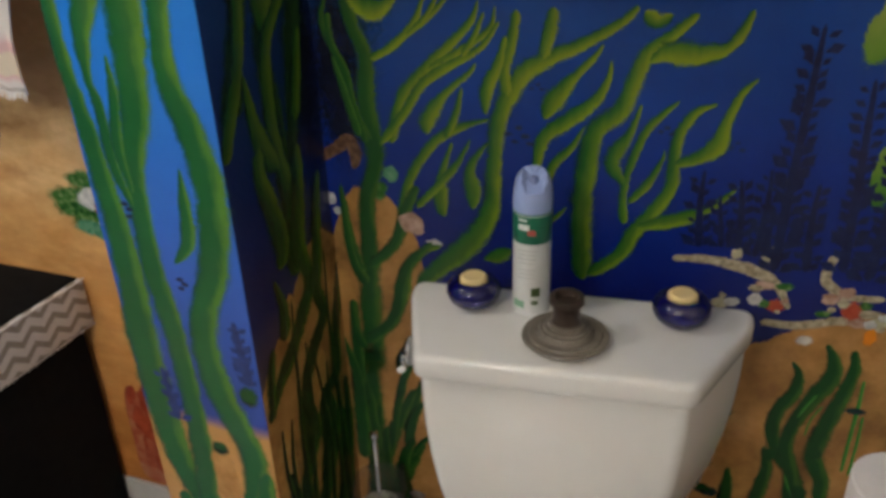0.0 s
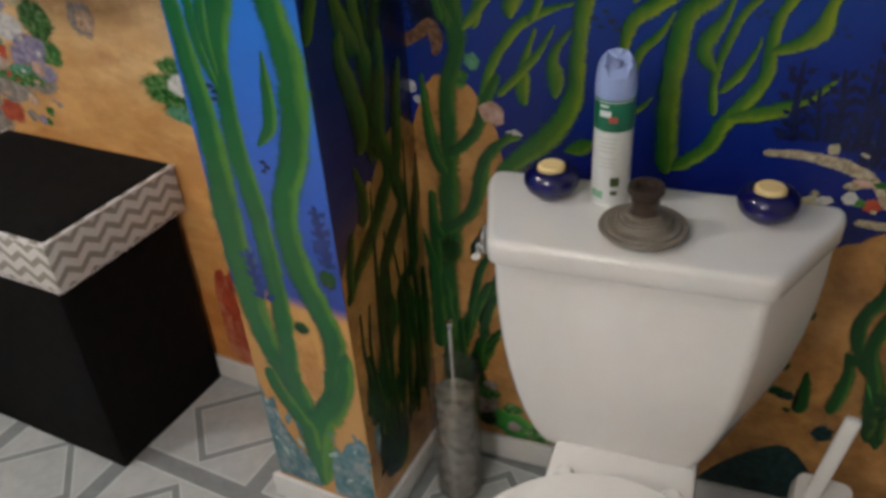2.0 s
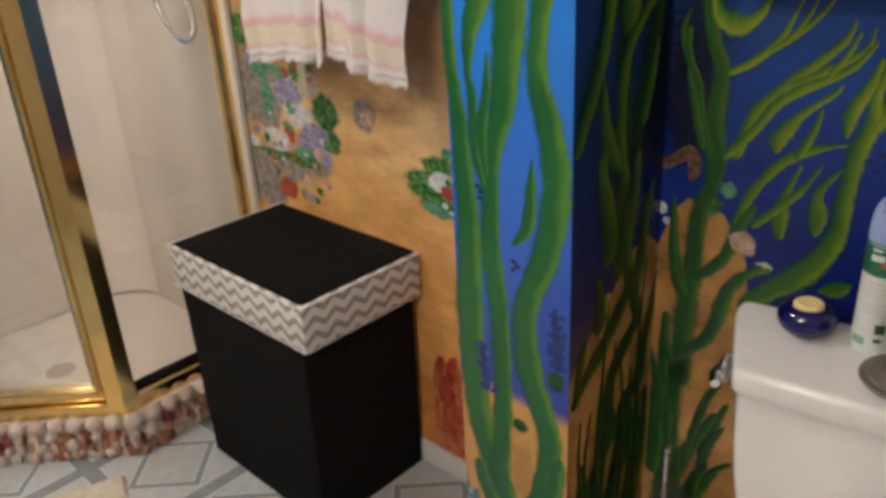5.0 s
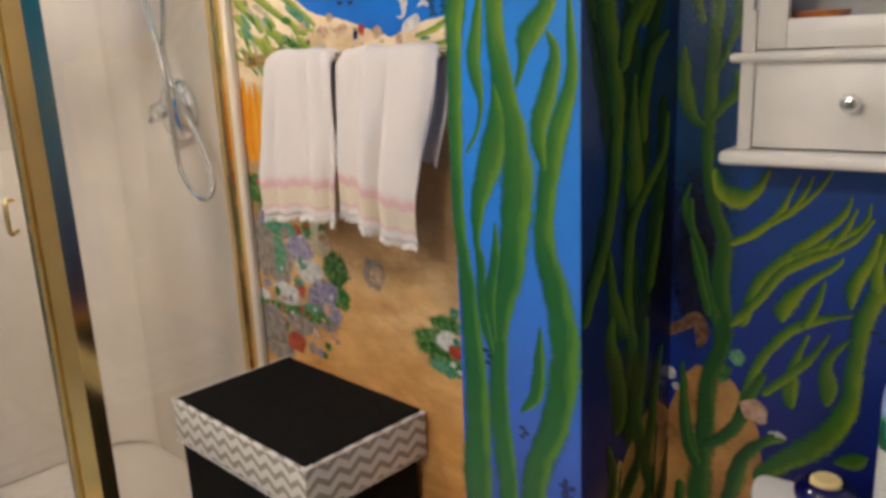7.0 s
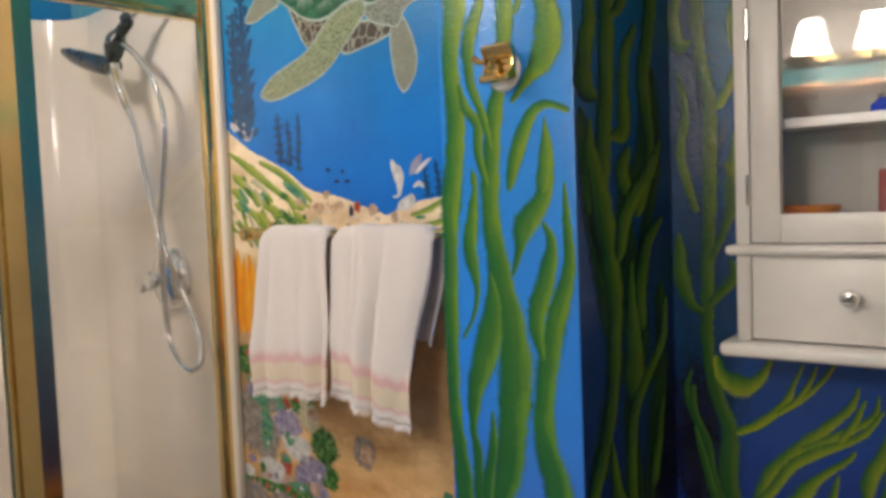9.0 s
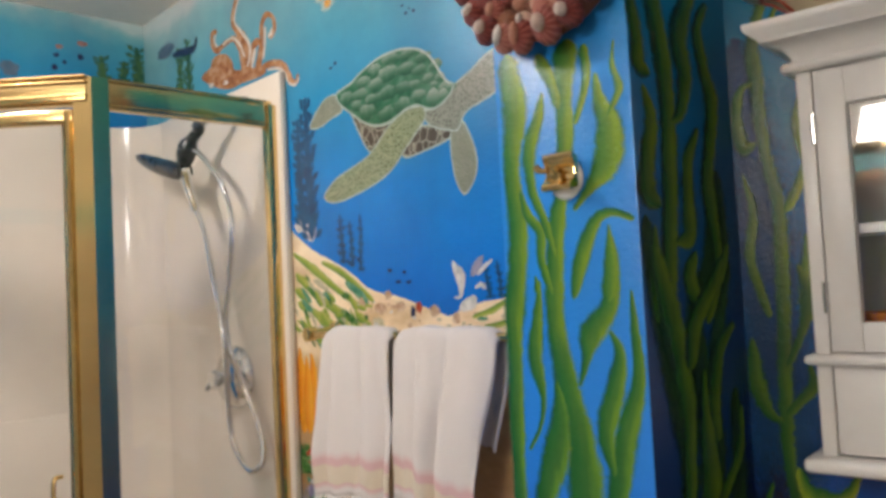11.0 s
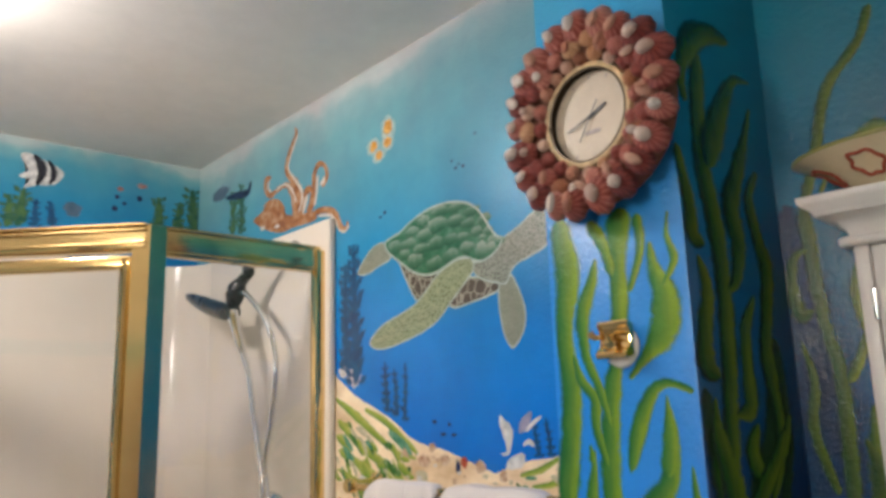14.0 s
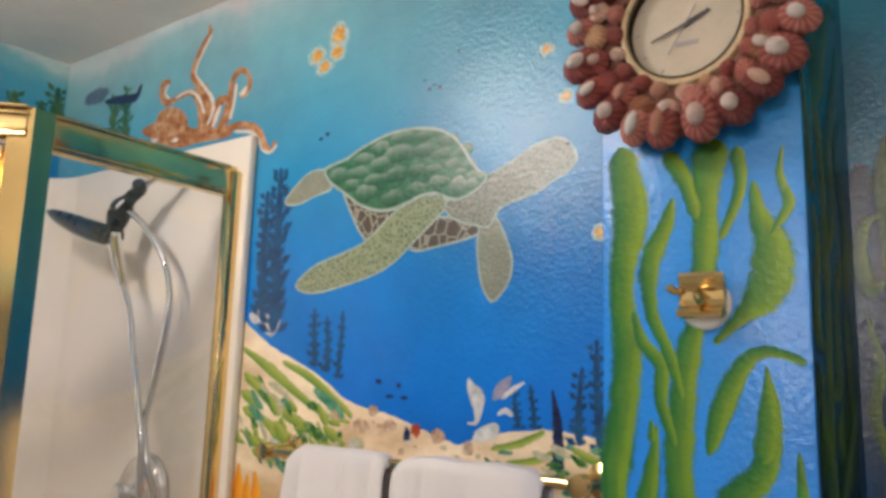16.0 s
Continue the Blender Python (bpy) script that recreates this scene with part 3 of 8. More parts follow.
part("header", bar_between((PX, NORTH - 0.03, HEAD - 0.035), (PX, PY - 0.01, HEAD - 0.035), 0.032, 0.07, None), BRASS, shower)
part("header", bar_between((PX + 0.004, PY - 0.002, HEAD - 0.03), (QX, QY, HEAD - 0.03), 0.05, 0.06, None), BRASS, shower)
part("sill", bar_between((PX, NORTH - 0.03, CURB + 0.02), (PX, PY - 0.01, CURB + 0.02), 0.04, 0.04, None), BRASS, shower)
part("sill", bar_between((PX, PY, CURB + 0.018), (QX, QY, CURB + 0.018), 0.05, 0.036, None), BRASS, shower)
OX, OY = PX + 0.026, PY - 0.011
corner = [(OX, OY), (OX, OY + 0.038), (OX - 0.034, OY + 0.038), (OX - 0.042 * D45 - 0.034 * D45, OY - 0.042 * D45 + 0.034 * D45), (OX - 0.042 * D45, OY - 0.042 * D45)]
part("post", extrude_poly(corner, CURB, HEAD - 0.004), BRASS, shower, "", False)
for drop, deep in ((0.004, 0.0295), (0.016, 0.0275), (0.046, 0.0275)):
    ridge = Vector((D45, -D45, 0)) * deep
    part("ridge", bar_between(Vector((PX + 0.004, PY - 0.002, HEAD - drop)) + ridge, Vector((QX, QY, HEAD - drop)) + ridge, 0.006, 0.007, None), BRASS, shower)
for drop in (0.006, 0.062):
    part("ridge", bar_between((PX + 0.017, NORTH - 0.048, HEAD - drop), (PX + 0.017, PY + 0.03, HEAD - drop), 0.004, 0.008, None), BRASS, shower)
part("post", upright(QX, QY, CURB, HEAD - 0.005, 0.046, 0.05, 22.5), BRASS, shower)
part("jamb", upright(PX + 0.004, NORTH - 0.032, CURB, HEAD - 0.01, 0.034, 0.03), BRASS, shower)
return_pane = part("pane", box(PX - 0.003, PX + 0.003, PY + 0.02, NORTH - 0.04, CURB + 0.035, HEAD - 0.06), CLEAR, shower, "clear glass", False)
return_pane.visible_shadow = False

# ---- hamper ----
def chevron():
    """Cotton printed with grey and white zigzags."""
    m, nt, b = material("chevron_cotton")
    pos = nt.nodes.new("ShaderNodeNewGeometry").outputs["Position"]
    sep = nt.nodes.new("ShaderNodeSeparateXYZ")
    nt.links.new(pos, sep.inputs[0])
    along = maths(nt, "ADD", sep.outputs[0], sep.outputs[1])
    zig = maths(nt, "ABSOLUTE", maths(nt, "SUBTRACT", maths(nt, "FRACT", maths(nt, "MULTIPLY", maths(nt, "ADD", along, 9), 18.6)), 0.5))
    rows = maths(nt, "FRACT", maths(nt, "ADD", maths(nt, "MULTIPLY", sep.outputs[2], 30.0), maths(nt, "MULTIPLY", zig, 1.15)))
    band = maths(nt, "GREATER_THAN", rows, 0.56)
    weave = noise_fac(nt, 260, 3, 0.6, pos)
    white = ramp(nt, weave, [(0.3, (0.62, 0.60, 0.57)), (0.7, (0.74, 0.72, 0.69))])
    grey = ramp(nt, weave, [(0.3, (0.28, 0.25, 0.21)), (0.7, (0.38, 0.345, 0.29))])
    nt.links.new(mix(nt, band, white, grey), b.inputs["Base Color"])
    b.inputs["Roughness"].default_value = 0.9
    bump(nt, b, weave, 0.3, 0.001)
    return m


def wavy_box(x0, x1, y0, y1, z0, z1, amp, step=0.03, bevel=0.006):
    """A soft-sided box with slightly uneven faces."""
    bm = box(x0, x1, y0, y1, z0, z1, bevel, 2)
    bmesh.ops.subdivide_edges(bm, edges=[e for e in bm.edges if e.calc_length() > 0.1], cuts=7, use_grid_fill=True)
    for v in bm.verts:
        n = noise.noise(v.co * 9) * amp
        v.co += Vector((v.co.x - (x0 + x1) / 2, v.co.y - (y0 + y1) / 2, 0)).normalized() * n
    return bm


hamper = thing("laundry_hamper", "black canvas laundry hamper with chevron-trimmed lid", "hamper")
body = wavy_box(-1.698, -1.237, 0.756, 1.074, 0.0, 0.575, 0.003)
for v in body.verts:
    k = v.co.z / 0.575
    v.co.x += -0.012 * k if v.co.x < -1.48 else 0.014 * k
part("body", body, BLACK_CLOTH, hamper)
part("lid", wavy_box(-1.716, -1.214, 0.759, 1.081, 0.565, 0.596, 0.002), BLACK_CLOTH, hamper, "flat black canvas lid")
part("lid_trim", wavy_box(-1.724, -1.206, 0.751, 1.085, 0.488, 0.592, 0.003), chevron(), hamper, "grey and white chevron cotton band")

rnd = random.Random(5)
for z, up in ((0.592, 1), (0.488, -1)):
    teeth = bmesh.new()
    for (ax, ay), (bx, by) in (((-1.724, 0.751), (-1.206, 0.751)), ((-1.206, 0.751), (-1.206, 1.085)), ((-1.724, 1.085), (-1.724, 0.751))):
        a, b = Vector((ax, ay, z)), Vector((bx, by, z))
        side = Vector((b.y - a.y, a.x - b.x, 0)).normalized()
        count = int((b - a).length / 0.009)
        for k in range(count):
            p, q = a.lerp(b, k / count), a.lerp(b, (k + 1) / count)
            tip = (p + q) / 2 + Vector((0, 0, up * rnd.uniform(0.0015, 0.004)))
            out = side * rnd.uniform(0.0012, 0.003)
            low = Vector((0, 0, -up * 0.002))
            ring = [teeth.verts.new(c) for c in (p + low, q + low, q + low + out, p + low + out)]
            peak = teeth.verts.new(tip + out * 0.5)
            teeth.faces.new(ring)
            for i in range(4):
                teeth.faces.new((ring[i], ring[(i + 1) % 4], peak))
    part("upper_edging" if up > 0 else "lower_edging", teeth, TERRY, hamper, "white pinked cotton edging", False)

# ---- toilet ----
toilet = thing("toilet", "white porcelain toilet with a wide tapered tank", "toilet")
TX, TY, TURN = -0.196, 0.946, 7.2


def round_poly(pts, r, n=4):
    """Rounds each corner of a plan outline."""
    out, k = [], len(pts)
    for i in range(k):
        a, b, c = (Vector(pts[(i + j - 1) % k]) for j in range(3))
        p = b + (a - b).normalized() * min(r, (a - b).length * 0.45)
        q = b + (c - b).normalized() * min(r, (c - b).length * 0.45)
        for j in range(n + 1):
            t = j / n
            out.append((1 - t) ** 2 * p + 2 * t * (1 - t) * b + t * t * q)
    return out


def tank_ring(front, side, yf, ys, yb, z, r=0.03):
    pts = [(-front - 0.0165, yf), (front - 0.0165, yf), (side, ys), (side, yb), (-side, yb), (-side, ys)]
    m = pose(TX, TY, 0, 0, 0, TURN)
    return [m @ Vector((p.x, p.y, z)) for p in round_poly([Vector((a, b)) for a, b in pts], r)]


def tank_at(u):
    """The tank's outline at u of its height: full and square above, drawn in and rounded below."""
    w = math.sin(min(1.0, u * 1.08) * math.pi / 2) ** 0.62
    return tank_ring(0.100 + 0.064 * w, 0.130 + 0.096 * w, -0.1075 + 0.036 * (1 - w), 0.030, 0.072 - 0.012 * (1 - w), 0.384 + 0.352 * u, 0.013)


part("tank", loft([tank_at(u) for u in (0.0, 0.02, 0.05, 0.09, 0.15, 0.22, 0.32, 0.45, 0.6, 0.75, 0.88, 0.985, 1.0)]), PORCELAIN, toilet)
part("tank_lid", loft([tank_ring(0.1715 - e, 0.234 - e, -0.118 + e, 0.040, 0.075 - e, z, 0.016) for e, z in ((0.016, 0.735), (0.002, 0.7345), (0.0, 0.738), (0.0, 0.759), (0.0015, 0.7645), (0.005, 0.768), (0.010, 0.769))]), PORCELAIN, toilet)
lever = part("flush_lever", lathe([(0, 0), (0.021, 0.0), (0.022, 0.004), (0.018, 0.009), (0.008, 0.012), (0, 0.012)], 24, pose(-0.414, 0.907, 0.700, 0, -90, TURN)), CHROME, toilet, "small chrome flush lever")
part("lever_arm", tube([(-0.424, 0.905, 0.700), (-0.424, 0.886, 0.697), (-0.414, 0.868, 0.695)], 0.0065, 10, 10), CHROME, lever, "short chrome arm")


def oval(cx, cy, hx, back, front, z, n=36):
    """An egg-shaped loop, blunt at the back and long in front."""
    m = pose(TX, TY, 0, 0, 0, TURN)
    out = []
    for k in range(n):
        a = 2 * math.pi * k / n
        y = math.sin(a) * (back if math.sin(a) > 0 else front)
        p = m @ Vector((cx + hx * math.cos(a), cy + y, 0))
        out.append((p.x, p.y, z))
    return out


part("bowl", loft([oval(0, -0.34, w, b, f, z) for w, b, f, z in ((0.10, 0.22, 0.14, 0.0), (0.105, 0.23, 0.15, 0.03), (0.09, 0.24, 0.13, 0.12), (0.11, 0.23, 0.17, 0.22), (0.165, 0.21, 0.24, 0.33), (0.182, 0.2, 0.262, 0.385), (0.182, 0.2, 0.262, 0.398))]), PORCELAIN, toilet)
deck = box(-0.105, 0.105, -0.20, 0.06, 0.30, 0.397, 0.012)
deck.transform(pose(TX, TY, 0, 0, 0, TURN))
part("deck", deck, PORCELAIN, toilet)
part("seat", loft([oval(0, -0.345, 0.186 - e, 0.19 - e, 0.262 - e, z) for e, z in ((0.004, 0.40), (0, 0.404), (0, 0.414), (0.004, 0.418))]), PLASTIC, toilet, "white plastic seat ring")
part("seat_lid", loft([oval(0, -0.345, 0.188 - e, 0.192 - e, 0.265 - e, z) for e, z in ((0.002, 0.4195), (0, 0.423), (0.0, 0.433), (0.006, 0.440), (0.03, 0.444), (0.09, 0.447), (0.15, 0.448))]), PLASTIC, toilet, "closed white plastic lid")
for hx in (-0.075, 0.075):
    cap = lathe([(0, 0), (0.014, 0), (0.014, 0.012), (0.009, 0.018), (0, 0.019)], 16, pose(TX, TY, 0, 0, 0, TURN) @ pose(hx, -0.145, 0.397))
    part("hinge_cap", cap, PLASTIC, toilet)

# ---- things on the tank lid ----
LID = 0.769


def candle(x, y):
    ob = thing("candle_holder", "small cobalt-blue glass bowl holding a cream candle", "candle", "candles on the toilet tank")
    ob.location, ob.scale = (x, y, LID), (0.93, 0.93, 0.93)
    part("bowl", lathe([(0, 0.001), (0.019, 0.0), (0.026, 0.003), (0.037, 0.013), (0.041, 0.024), (0.039, 0.035), (0.031, 0.043), (0.026, 0.045), (0.024, 0.043), (0.027, 0.03), (0.02, 0.012), (0, 0.01)], 32), COBALT, ob)
    part("wax", lathe([(0.0, 0.012), (0.019, 0.012), (0.021, 0.04), (0.0205, 0.046), (0.017, 0.049), (0, 0.048)], 24), WAX, ob, "cream wax tealight")
    return ob


candle(-0.334, 0.948)
candle(-0.062, 0.984)


def spray_can(x, y):
    ob = thing("air_freshener_can", "tall white aerosol can with a green band and pale blue cap", "spray can")
    ob.location = (x, y, LID)
    white = plain("printed_white_tin", (0.66, 0.67, 0.66), 0.3, vary=0.06, scale=40)
    green = plain("green_label", (0.008, 0.13, 0.07), 0.3, vary=0.1)
    part("body", lathe([(0, 0), (0.025, 0), (0.0250, 0.003), (0.0250, 0.140), (0.0255, 0.146), (0, 0.146)], 32), white, ob)
    part("label_band", lathe([(0.0251, 0.106), (0.0254, 0.1065), (0.0254, 0.1475), (0.0251, 0.148)], 32), green, ob, "green printed band")
    cap = lathe([(0, 0.148), (0.0250, 0.148), (0.0257, 0.151), (0.0255, 0.164), (0.0246, 0.176), (0.0225, 0.187), (0.019, 0.195), (0.014, 0.2005), (0.008, 0.203), (0.0, 0.204)], 36)
    for v in cap.verts:
        # the spray opening: a slanting scoop out of the front of the dome
        reach = (v.co.x * 0.35 - v.co.y * 0.94) / 0.02
        if v.co.z > 0.176 and abs(v.co.x * 0.94 + v.co.y * 0.35) < 0.0125 and reach > -0.25:
            v.co.z = min(v.co.z, 0.197 - 0.016 * max(0.0, reach + 0.25))
    part("nozzle", lathe([(0, 0.170), (0.007, 0.170), (0.0065, 0.190), (0.004, 0.193), (0, 0.193)], 16, pose(0.002, -0.004, 0)), plain("blue_grey_nozzle", (0.16, 0.20, 0.40), 0.4), ob, "blue-grey spray nozzle")
    part("cap", cap, plain("pale_blue_cap", (0.30, 0.38, 0.66), 0.35, vary=0.05), ob, "pale blue plastic cap")
    face = Vector((0.05, -0.95)).normalized()

    def mark(z, w, h, mat, turn=0.0, lift=0.0258):
        bm = bmesh.new()
        seg = 6
        lo, hi = [], []
        a0 = math.atan2(face.y, face.x) + radians(turn)
        for k in range(seg + 1):
            a = a0 + (k / seg - 0.5) * w / lift
            lo.append(bm.verts.new((lift * math.cos(a), lift * math.sin(a), z - h / 2)))
            hi.append(bm.verts.new((lift * math.cos(a), lift * math.sin(a), z + h / 2)))
        for k in range(seg):
            bm.faces.new((lo[k], lo[k + 1], hi[k + 1], hi[k]))
        part("print_mark", bm, mat, ob)
    pale, red = plain("white_print", (0.7, 0.7, 0.7), 0.4), plain("red_print", (0.45, 0.08, 0.06), 0.4)
    grey = plain("grey_print", (0.52, 0.54, 0.52), 0.4)
    dark = plain("dark_green_print", (0.06, 0.10, 0.03), 0.4)
    mark(0.130, 0.016, 0.008, pale, -14)
    mark(0.123, 0.011, 0.008, red, 10, 0.0260)
    mark(0.140, 0.012, 0.003, pale, -18)
    for z, w in ((0.097, 0.026), (0.091, 0.022), (0.085, 0.025), (0.079, 0.020), (0.069, 0.024), (0.063, 0.021), (0.057, 0.024)):
        mark(z, w, 0.0016, grey, -4)
    mark(0.036, 0.012, 0.013, dark, 24)
    mark(0.02, 0.009, 0.006, dark, 22)
    mark(0.016, 0.018, 0.011, plain("pale_green_print", (0.22, 0.42, 0.28), 0.4), -30)
    return ob


spray_can(-0.258, 0.966)
burner = thing("incense_burner", "grey-brown stoneware dish with a small dark cup", "incense burner")
burner.location = (-0.194, 0.895, LID)
part("dish", lathe([(0, 0.001), (0.033, 0.0), (0.052, 0.006), (0.0555, 0.010), (0.054, 0.0125), (0.047, 0.012), (0.0455, 0.0145), (0.036, 0.0145), (0.034, 0.020), (0.0325, 0.0225), (0.029, 0.0225), (0.028, 0.0255), (0.0225, 0.027), (0.022, 0.032), (0, 0.033)], 40), STONE, burner)
part("cup", lathe([(0.0, 0.031), (0.019, 0.031), (0.0165, 0.04), (0.018, 0.054), (0.0225, 0.06), (0.0215, 0.067), (0.015, 0.0675), (0.013, 0.06), (0, 0.058)], 32), STONE_DARK, burner, "dark glazed cup")

# ---- floor things by the toilet ----
brush = thing("toilet_brush", "toilet brush in a silver mosaic sleeve inside a clear vessel", "toilet brush")
brush.location = (-0.547, 1.015, 0)
part("canister", lathe([(0, 0.004), (0.041, 0.004), (0.043, 0.008)] + [(0.0425 - 0.00012 * k + 0.0008 * (k % 2), 0.012 + 0.011 * k) for k in range(23)] + [(0.038, 0.262), (0.006, 0.263), (0, 0.263)], 18), SILVER, brush)
part("vessel", lathe([(0, 0), (0.046, 0), (0.0475, 0.004), (0.049, 0.16), (0.0505, 0.316), (0.0495, 0.319), (0.0485, 0.316), (0.047, 0.16), (0.0455, 0.006), (0, 0.003)], 32), SMOKED, brush, "clear smoked acrylic vessel").visible_shadow = False
part("handle", lathe([(0.004, 0.262), (0.0045, 0.30), (0.0055, 0.33), (0.0045, 0.36), (0.0055, 0.40), (0.004, 0.415), (0.008, 0.421), (0.0075, 0.43), (0, 0.434)], 14), CHROME, brush, "chrome handle")

caddy = thing("plunger_caddy", "white plastic caddy with an upright handle", "caddy")
part("base", loft([rounded(0.09, 0.985, 0.045 - e, 0.05 - e, 0.015, z, 4) for e, z in ((0.0, 0.0), (0.0, 0.28), (0.006, 0.305))]), PLASTIC, caddy)
hb = box(-0.011, 0.011, -0.008, 0.008, 0, 0.185, 0.006, 3)
hb.transform(pose(0.073, 0.985, 0.295, 0, 8, 0))
part("handle", hb, PLASTIC, caddy)

holder = thing("toilet_roll_stand", "freestanding holder with a white toilet paper roll", "toilet roll holder")
holder.location = (0.207, 0.86, 0)
part("foot", lathe([(0, 0), (0.075, 0), (0.078, 0.006), (0.07, 0.012), (0, 0.014)], 30), CHROME, holder)
part("pole", lathe([(0.006, 0.01), (0.006, 0.69), (0.009, 0.695), (0.009, 0.705), (0, 0.71)], 12), CHROME, holder)
part("paper_roll", lathe([(0.02, 0.575), (0.056, 0.575), (0.058, 0.577), (0.058, 0.678), (0.056, 0.68), (0.02, 0.68), (0.02, 0.575)], 32), TERRY, holder, "white paper roll")

# ---- wall cabinet over the toilet ----
cabinet = thing("wall_cabinet", "white wooden wall cabinet with glazed doors and drawers", "cabinet")
CX0, CX1, CY = -0.458, 0.045, 0.970
MID = (CX0 + CX1) / 2
part("side", box(CX0, CX0 + 0.018, CY, NORTH, 1.219, 1.70, 0.002), CABINET, cabinet)
part("side", box(CX1 - 0.018, CX1, CY, NORTH, 1.219, 1.70, 0.002), CABINET, cabinet)
part("back", box(CX0 + 0.018, CX1 - 0.018, NORTH - 0.008, NORTH - 0.001, 1.219, 1.70), CABINET_IN, cabinet, "grey-beige backing board, coloured to carry the shade inside the cabinet", False)
part("deck", box(CX0 + 0.018, CX1 - 0.018, CY + 0.002, NORTH - 0.008, 1.328, 1.345), CABINET, cabinet, "", False)
part("shelf", box(CX0 + 0.018, CX1 - 0.018, CY + 0.022, NORTH - 0.008, 1.491, 1.504, 0.002), CABINET, cabinet)
part("top", box(CX0, CX1, CY, NORTH, 1.70, 1.712), CABINET, cabinet, "", False)
part("bottom_shelf", box(CX0 - 0.017, CX1 + 0.017, CY - 0.025, NORTH, 1.200, 1.219, 0.007, 3), CABINET, cabinet)
part("middle_bead", box(CX0 - 0.012, CX1 + 0.012, CY - 0.012, NORTH, 1.331, 1.344, 0.006, 3), CABINET, cabinet)
part("top_bead", box(CX0 - 0.015, CX1 + 0.015, CY - 0.012, NORTH, 1.70, 1.713, 0.006, 3), CABINET, cabinet)
cornice = []
for out, z in ((0.002, 1.713), (0.004, 1.721), (0.012, 1.731), (0.026, 1.738), (0.034, 1.741), (0.036, 1.747), (0.047, 1.755), (0.050, 1.760), (0.050, 1.766)):
    cornice.append([(CX0 - out, CY - 0.8 * out, z), (CX1 + out, CY - 0.8 * out, z), (CX1 + out, NORTH, z), (CX0 - out, NORTH, z)])
part("cornice", loft(cornice), CABINET, cabinet)
for d0, d1, hinge in ((CX0 + 0.02, MID - 0.001, CX0 + 0.018), (MID + 0.001, CX1 - 0.02, CX1 - 0.018)):
    door = part("door", box(d0, d0 + 0.036, CY - 0.002, CY + 0.018, 1.347, 1.698, 0.002), CABINET, cabinet)
    part("stile", box(d1 - 0.036, d1, CY - 0.002, CY + 0.018, 1.347, 1.698, 0.002), CABINET, door)
    part("rail", box(d0 + 0.036, d1 - 0.036, CY - 0.001, CY + 0.017, 1.347, 1.383, 0.001), CABINET, door)
    part("rail", box(d0 + 0.036, d1 - 0.036, CY - 0.001, CY + 0.017, 1.652, 1.698, 0.001), CABINET, door)
    part("pane", box(d0 + 0.034, d1 - 0.034, CY + 0.006, CY + 0.009, 1.381, 1.654), CLEAR, door, "clear glass pane", False).visible_shadow = False
    for z in (1.415, 1.625):
        part("hinge", tube([(hinge, CY - 0.003, z - 0.019), (hinge, CY - 0.003, z), (hinge, CY - 0.003, z + 0.019)], 0.0035, 6, 10), CHROME, door, "small steel butt hinge")
    drawer = part("drawer_front", box(d0, d1, CY - 0.001, CY + 0.12, 1.222, 1.328, 0.002), CABINET, cabinet)
    kx = d0 + 0.117 if d0 < MID - 0.1 else d1 - 0.117
    part("knob", lathe([(0, 0), (0.008, 0), (0.006, 0.006), (0.007, 0.01), (0.0105, 0.015), (0.0115, 0.02), (0.009, 0.026), (0, 0.03)], 22, pose(kx, CY - 0.001, 1.281, 90)), CHROME, drawer, "round chrome knob")

ON_BAY = pose(-0.497, 1.004, 0, 0, 0, BAY_TURN) @ pose(-CX0, -CY, 0)   # from the cabinet's own plan to the skewed wall
cabinet.matrix_world = ON_BAY

red_candle = thing("pillar_candle", "dark red pillar candle on the cabinet deck", "candle")
red_candle.matrix_world = ON_BAY @ Matrix.Translation((-0.290, 1.03, 1.345))
part("wax", lathe([(0, 0), (0.0115, 0), (0.012, 0.003), (0.0105, 0.086), (0.009, 0.090), (0.003, 0.087), (0, 0.087)], 24), plain("dark_red_wax", (0.20, 0.02, 0.02), 0.5), red_candle)
part("wick", tube([(0, 0, 0.086), (0.001, 0, 0.093), (0.002, 0.001, 0.099)], 0.0012, 6, 6), BLACK, red_candle)
dish = thing("orange_dish", "low orange and yellow glazed dish in the cabinet", "dish")
dish.matrix_world = ON_BAY @ Matrix.Translation((-0.385, 1.04, 1.345))
part("bowl", lathe([(0, 0), (0.024, 0), (0.027, 0.012), (0.033, 0.03), (0.040, 0.042), (0.041, 0.047), (0.038, 0.047), (0.028, 0.032), (0, 0.028)], 26), plain("orange_glaze", (0.55, 0.17, 0.03), 0.25, vary=0.4, scale=60), dish)
bottle = thing("perfume_bottle", "squat blue glass bottle on the cabinet shelf", "bottle")
bottle.matrix_world = ON_BAY @ Matrix.Translation((-0.296, 1.03, 1.504))
part("body", lathe([(0, 0), (0.012, 0), (0.014, 0.003), (0.013, 0.011), (0.007, 0.016), (0.005, 0.019), (0, 0.019)], 20), plain("blue_bottle", (0.02, 0.05, 0.45), 0.1), bottle)
part("stopper", lathe([(0.0, 0.019), (0.006, 0.019), (0.0065, 0.024), (0, 0.026)], 16), CHROME, bottle)

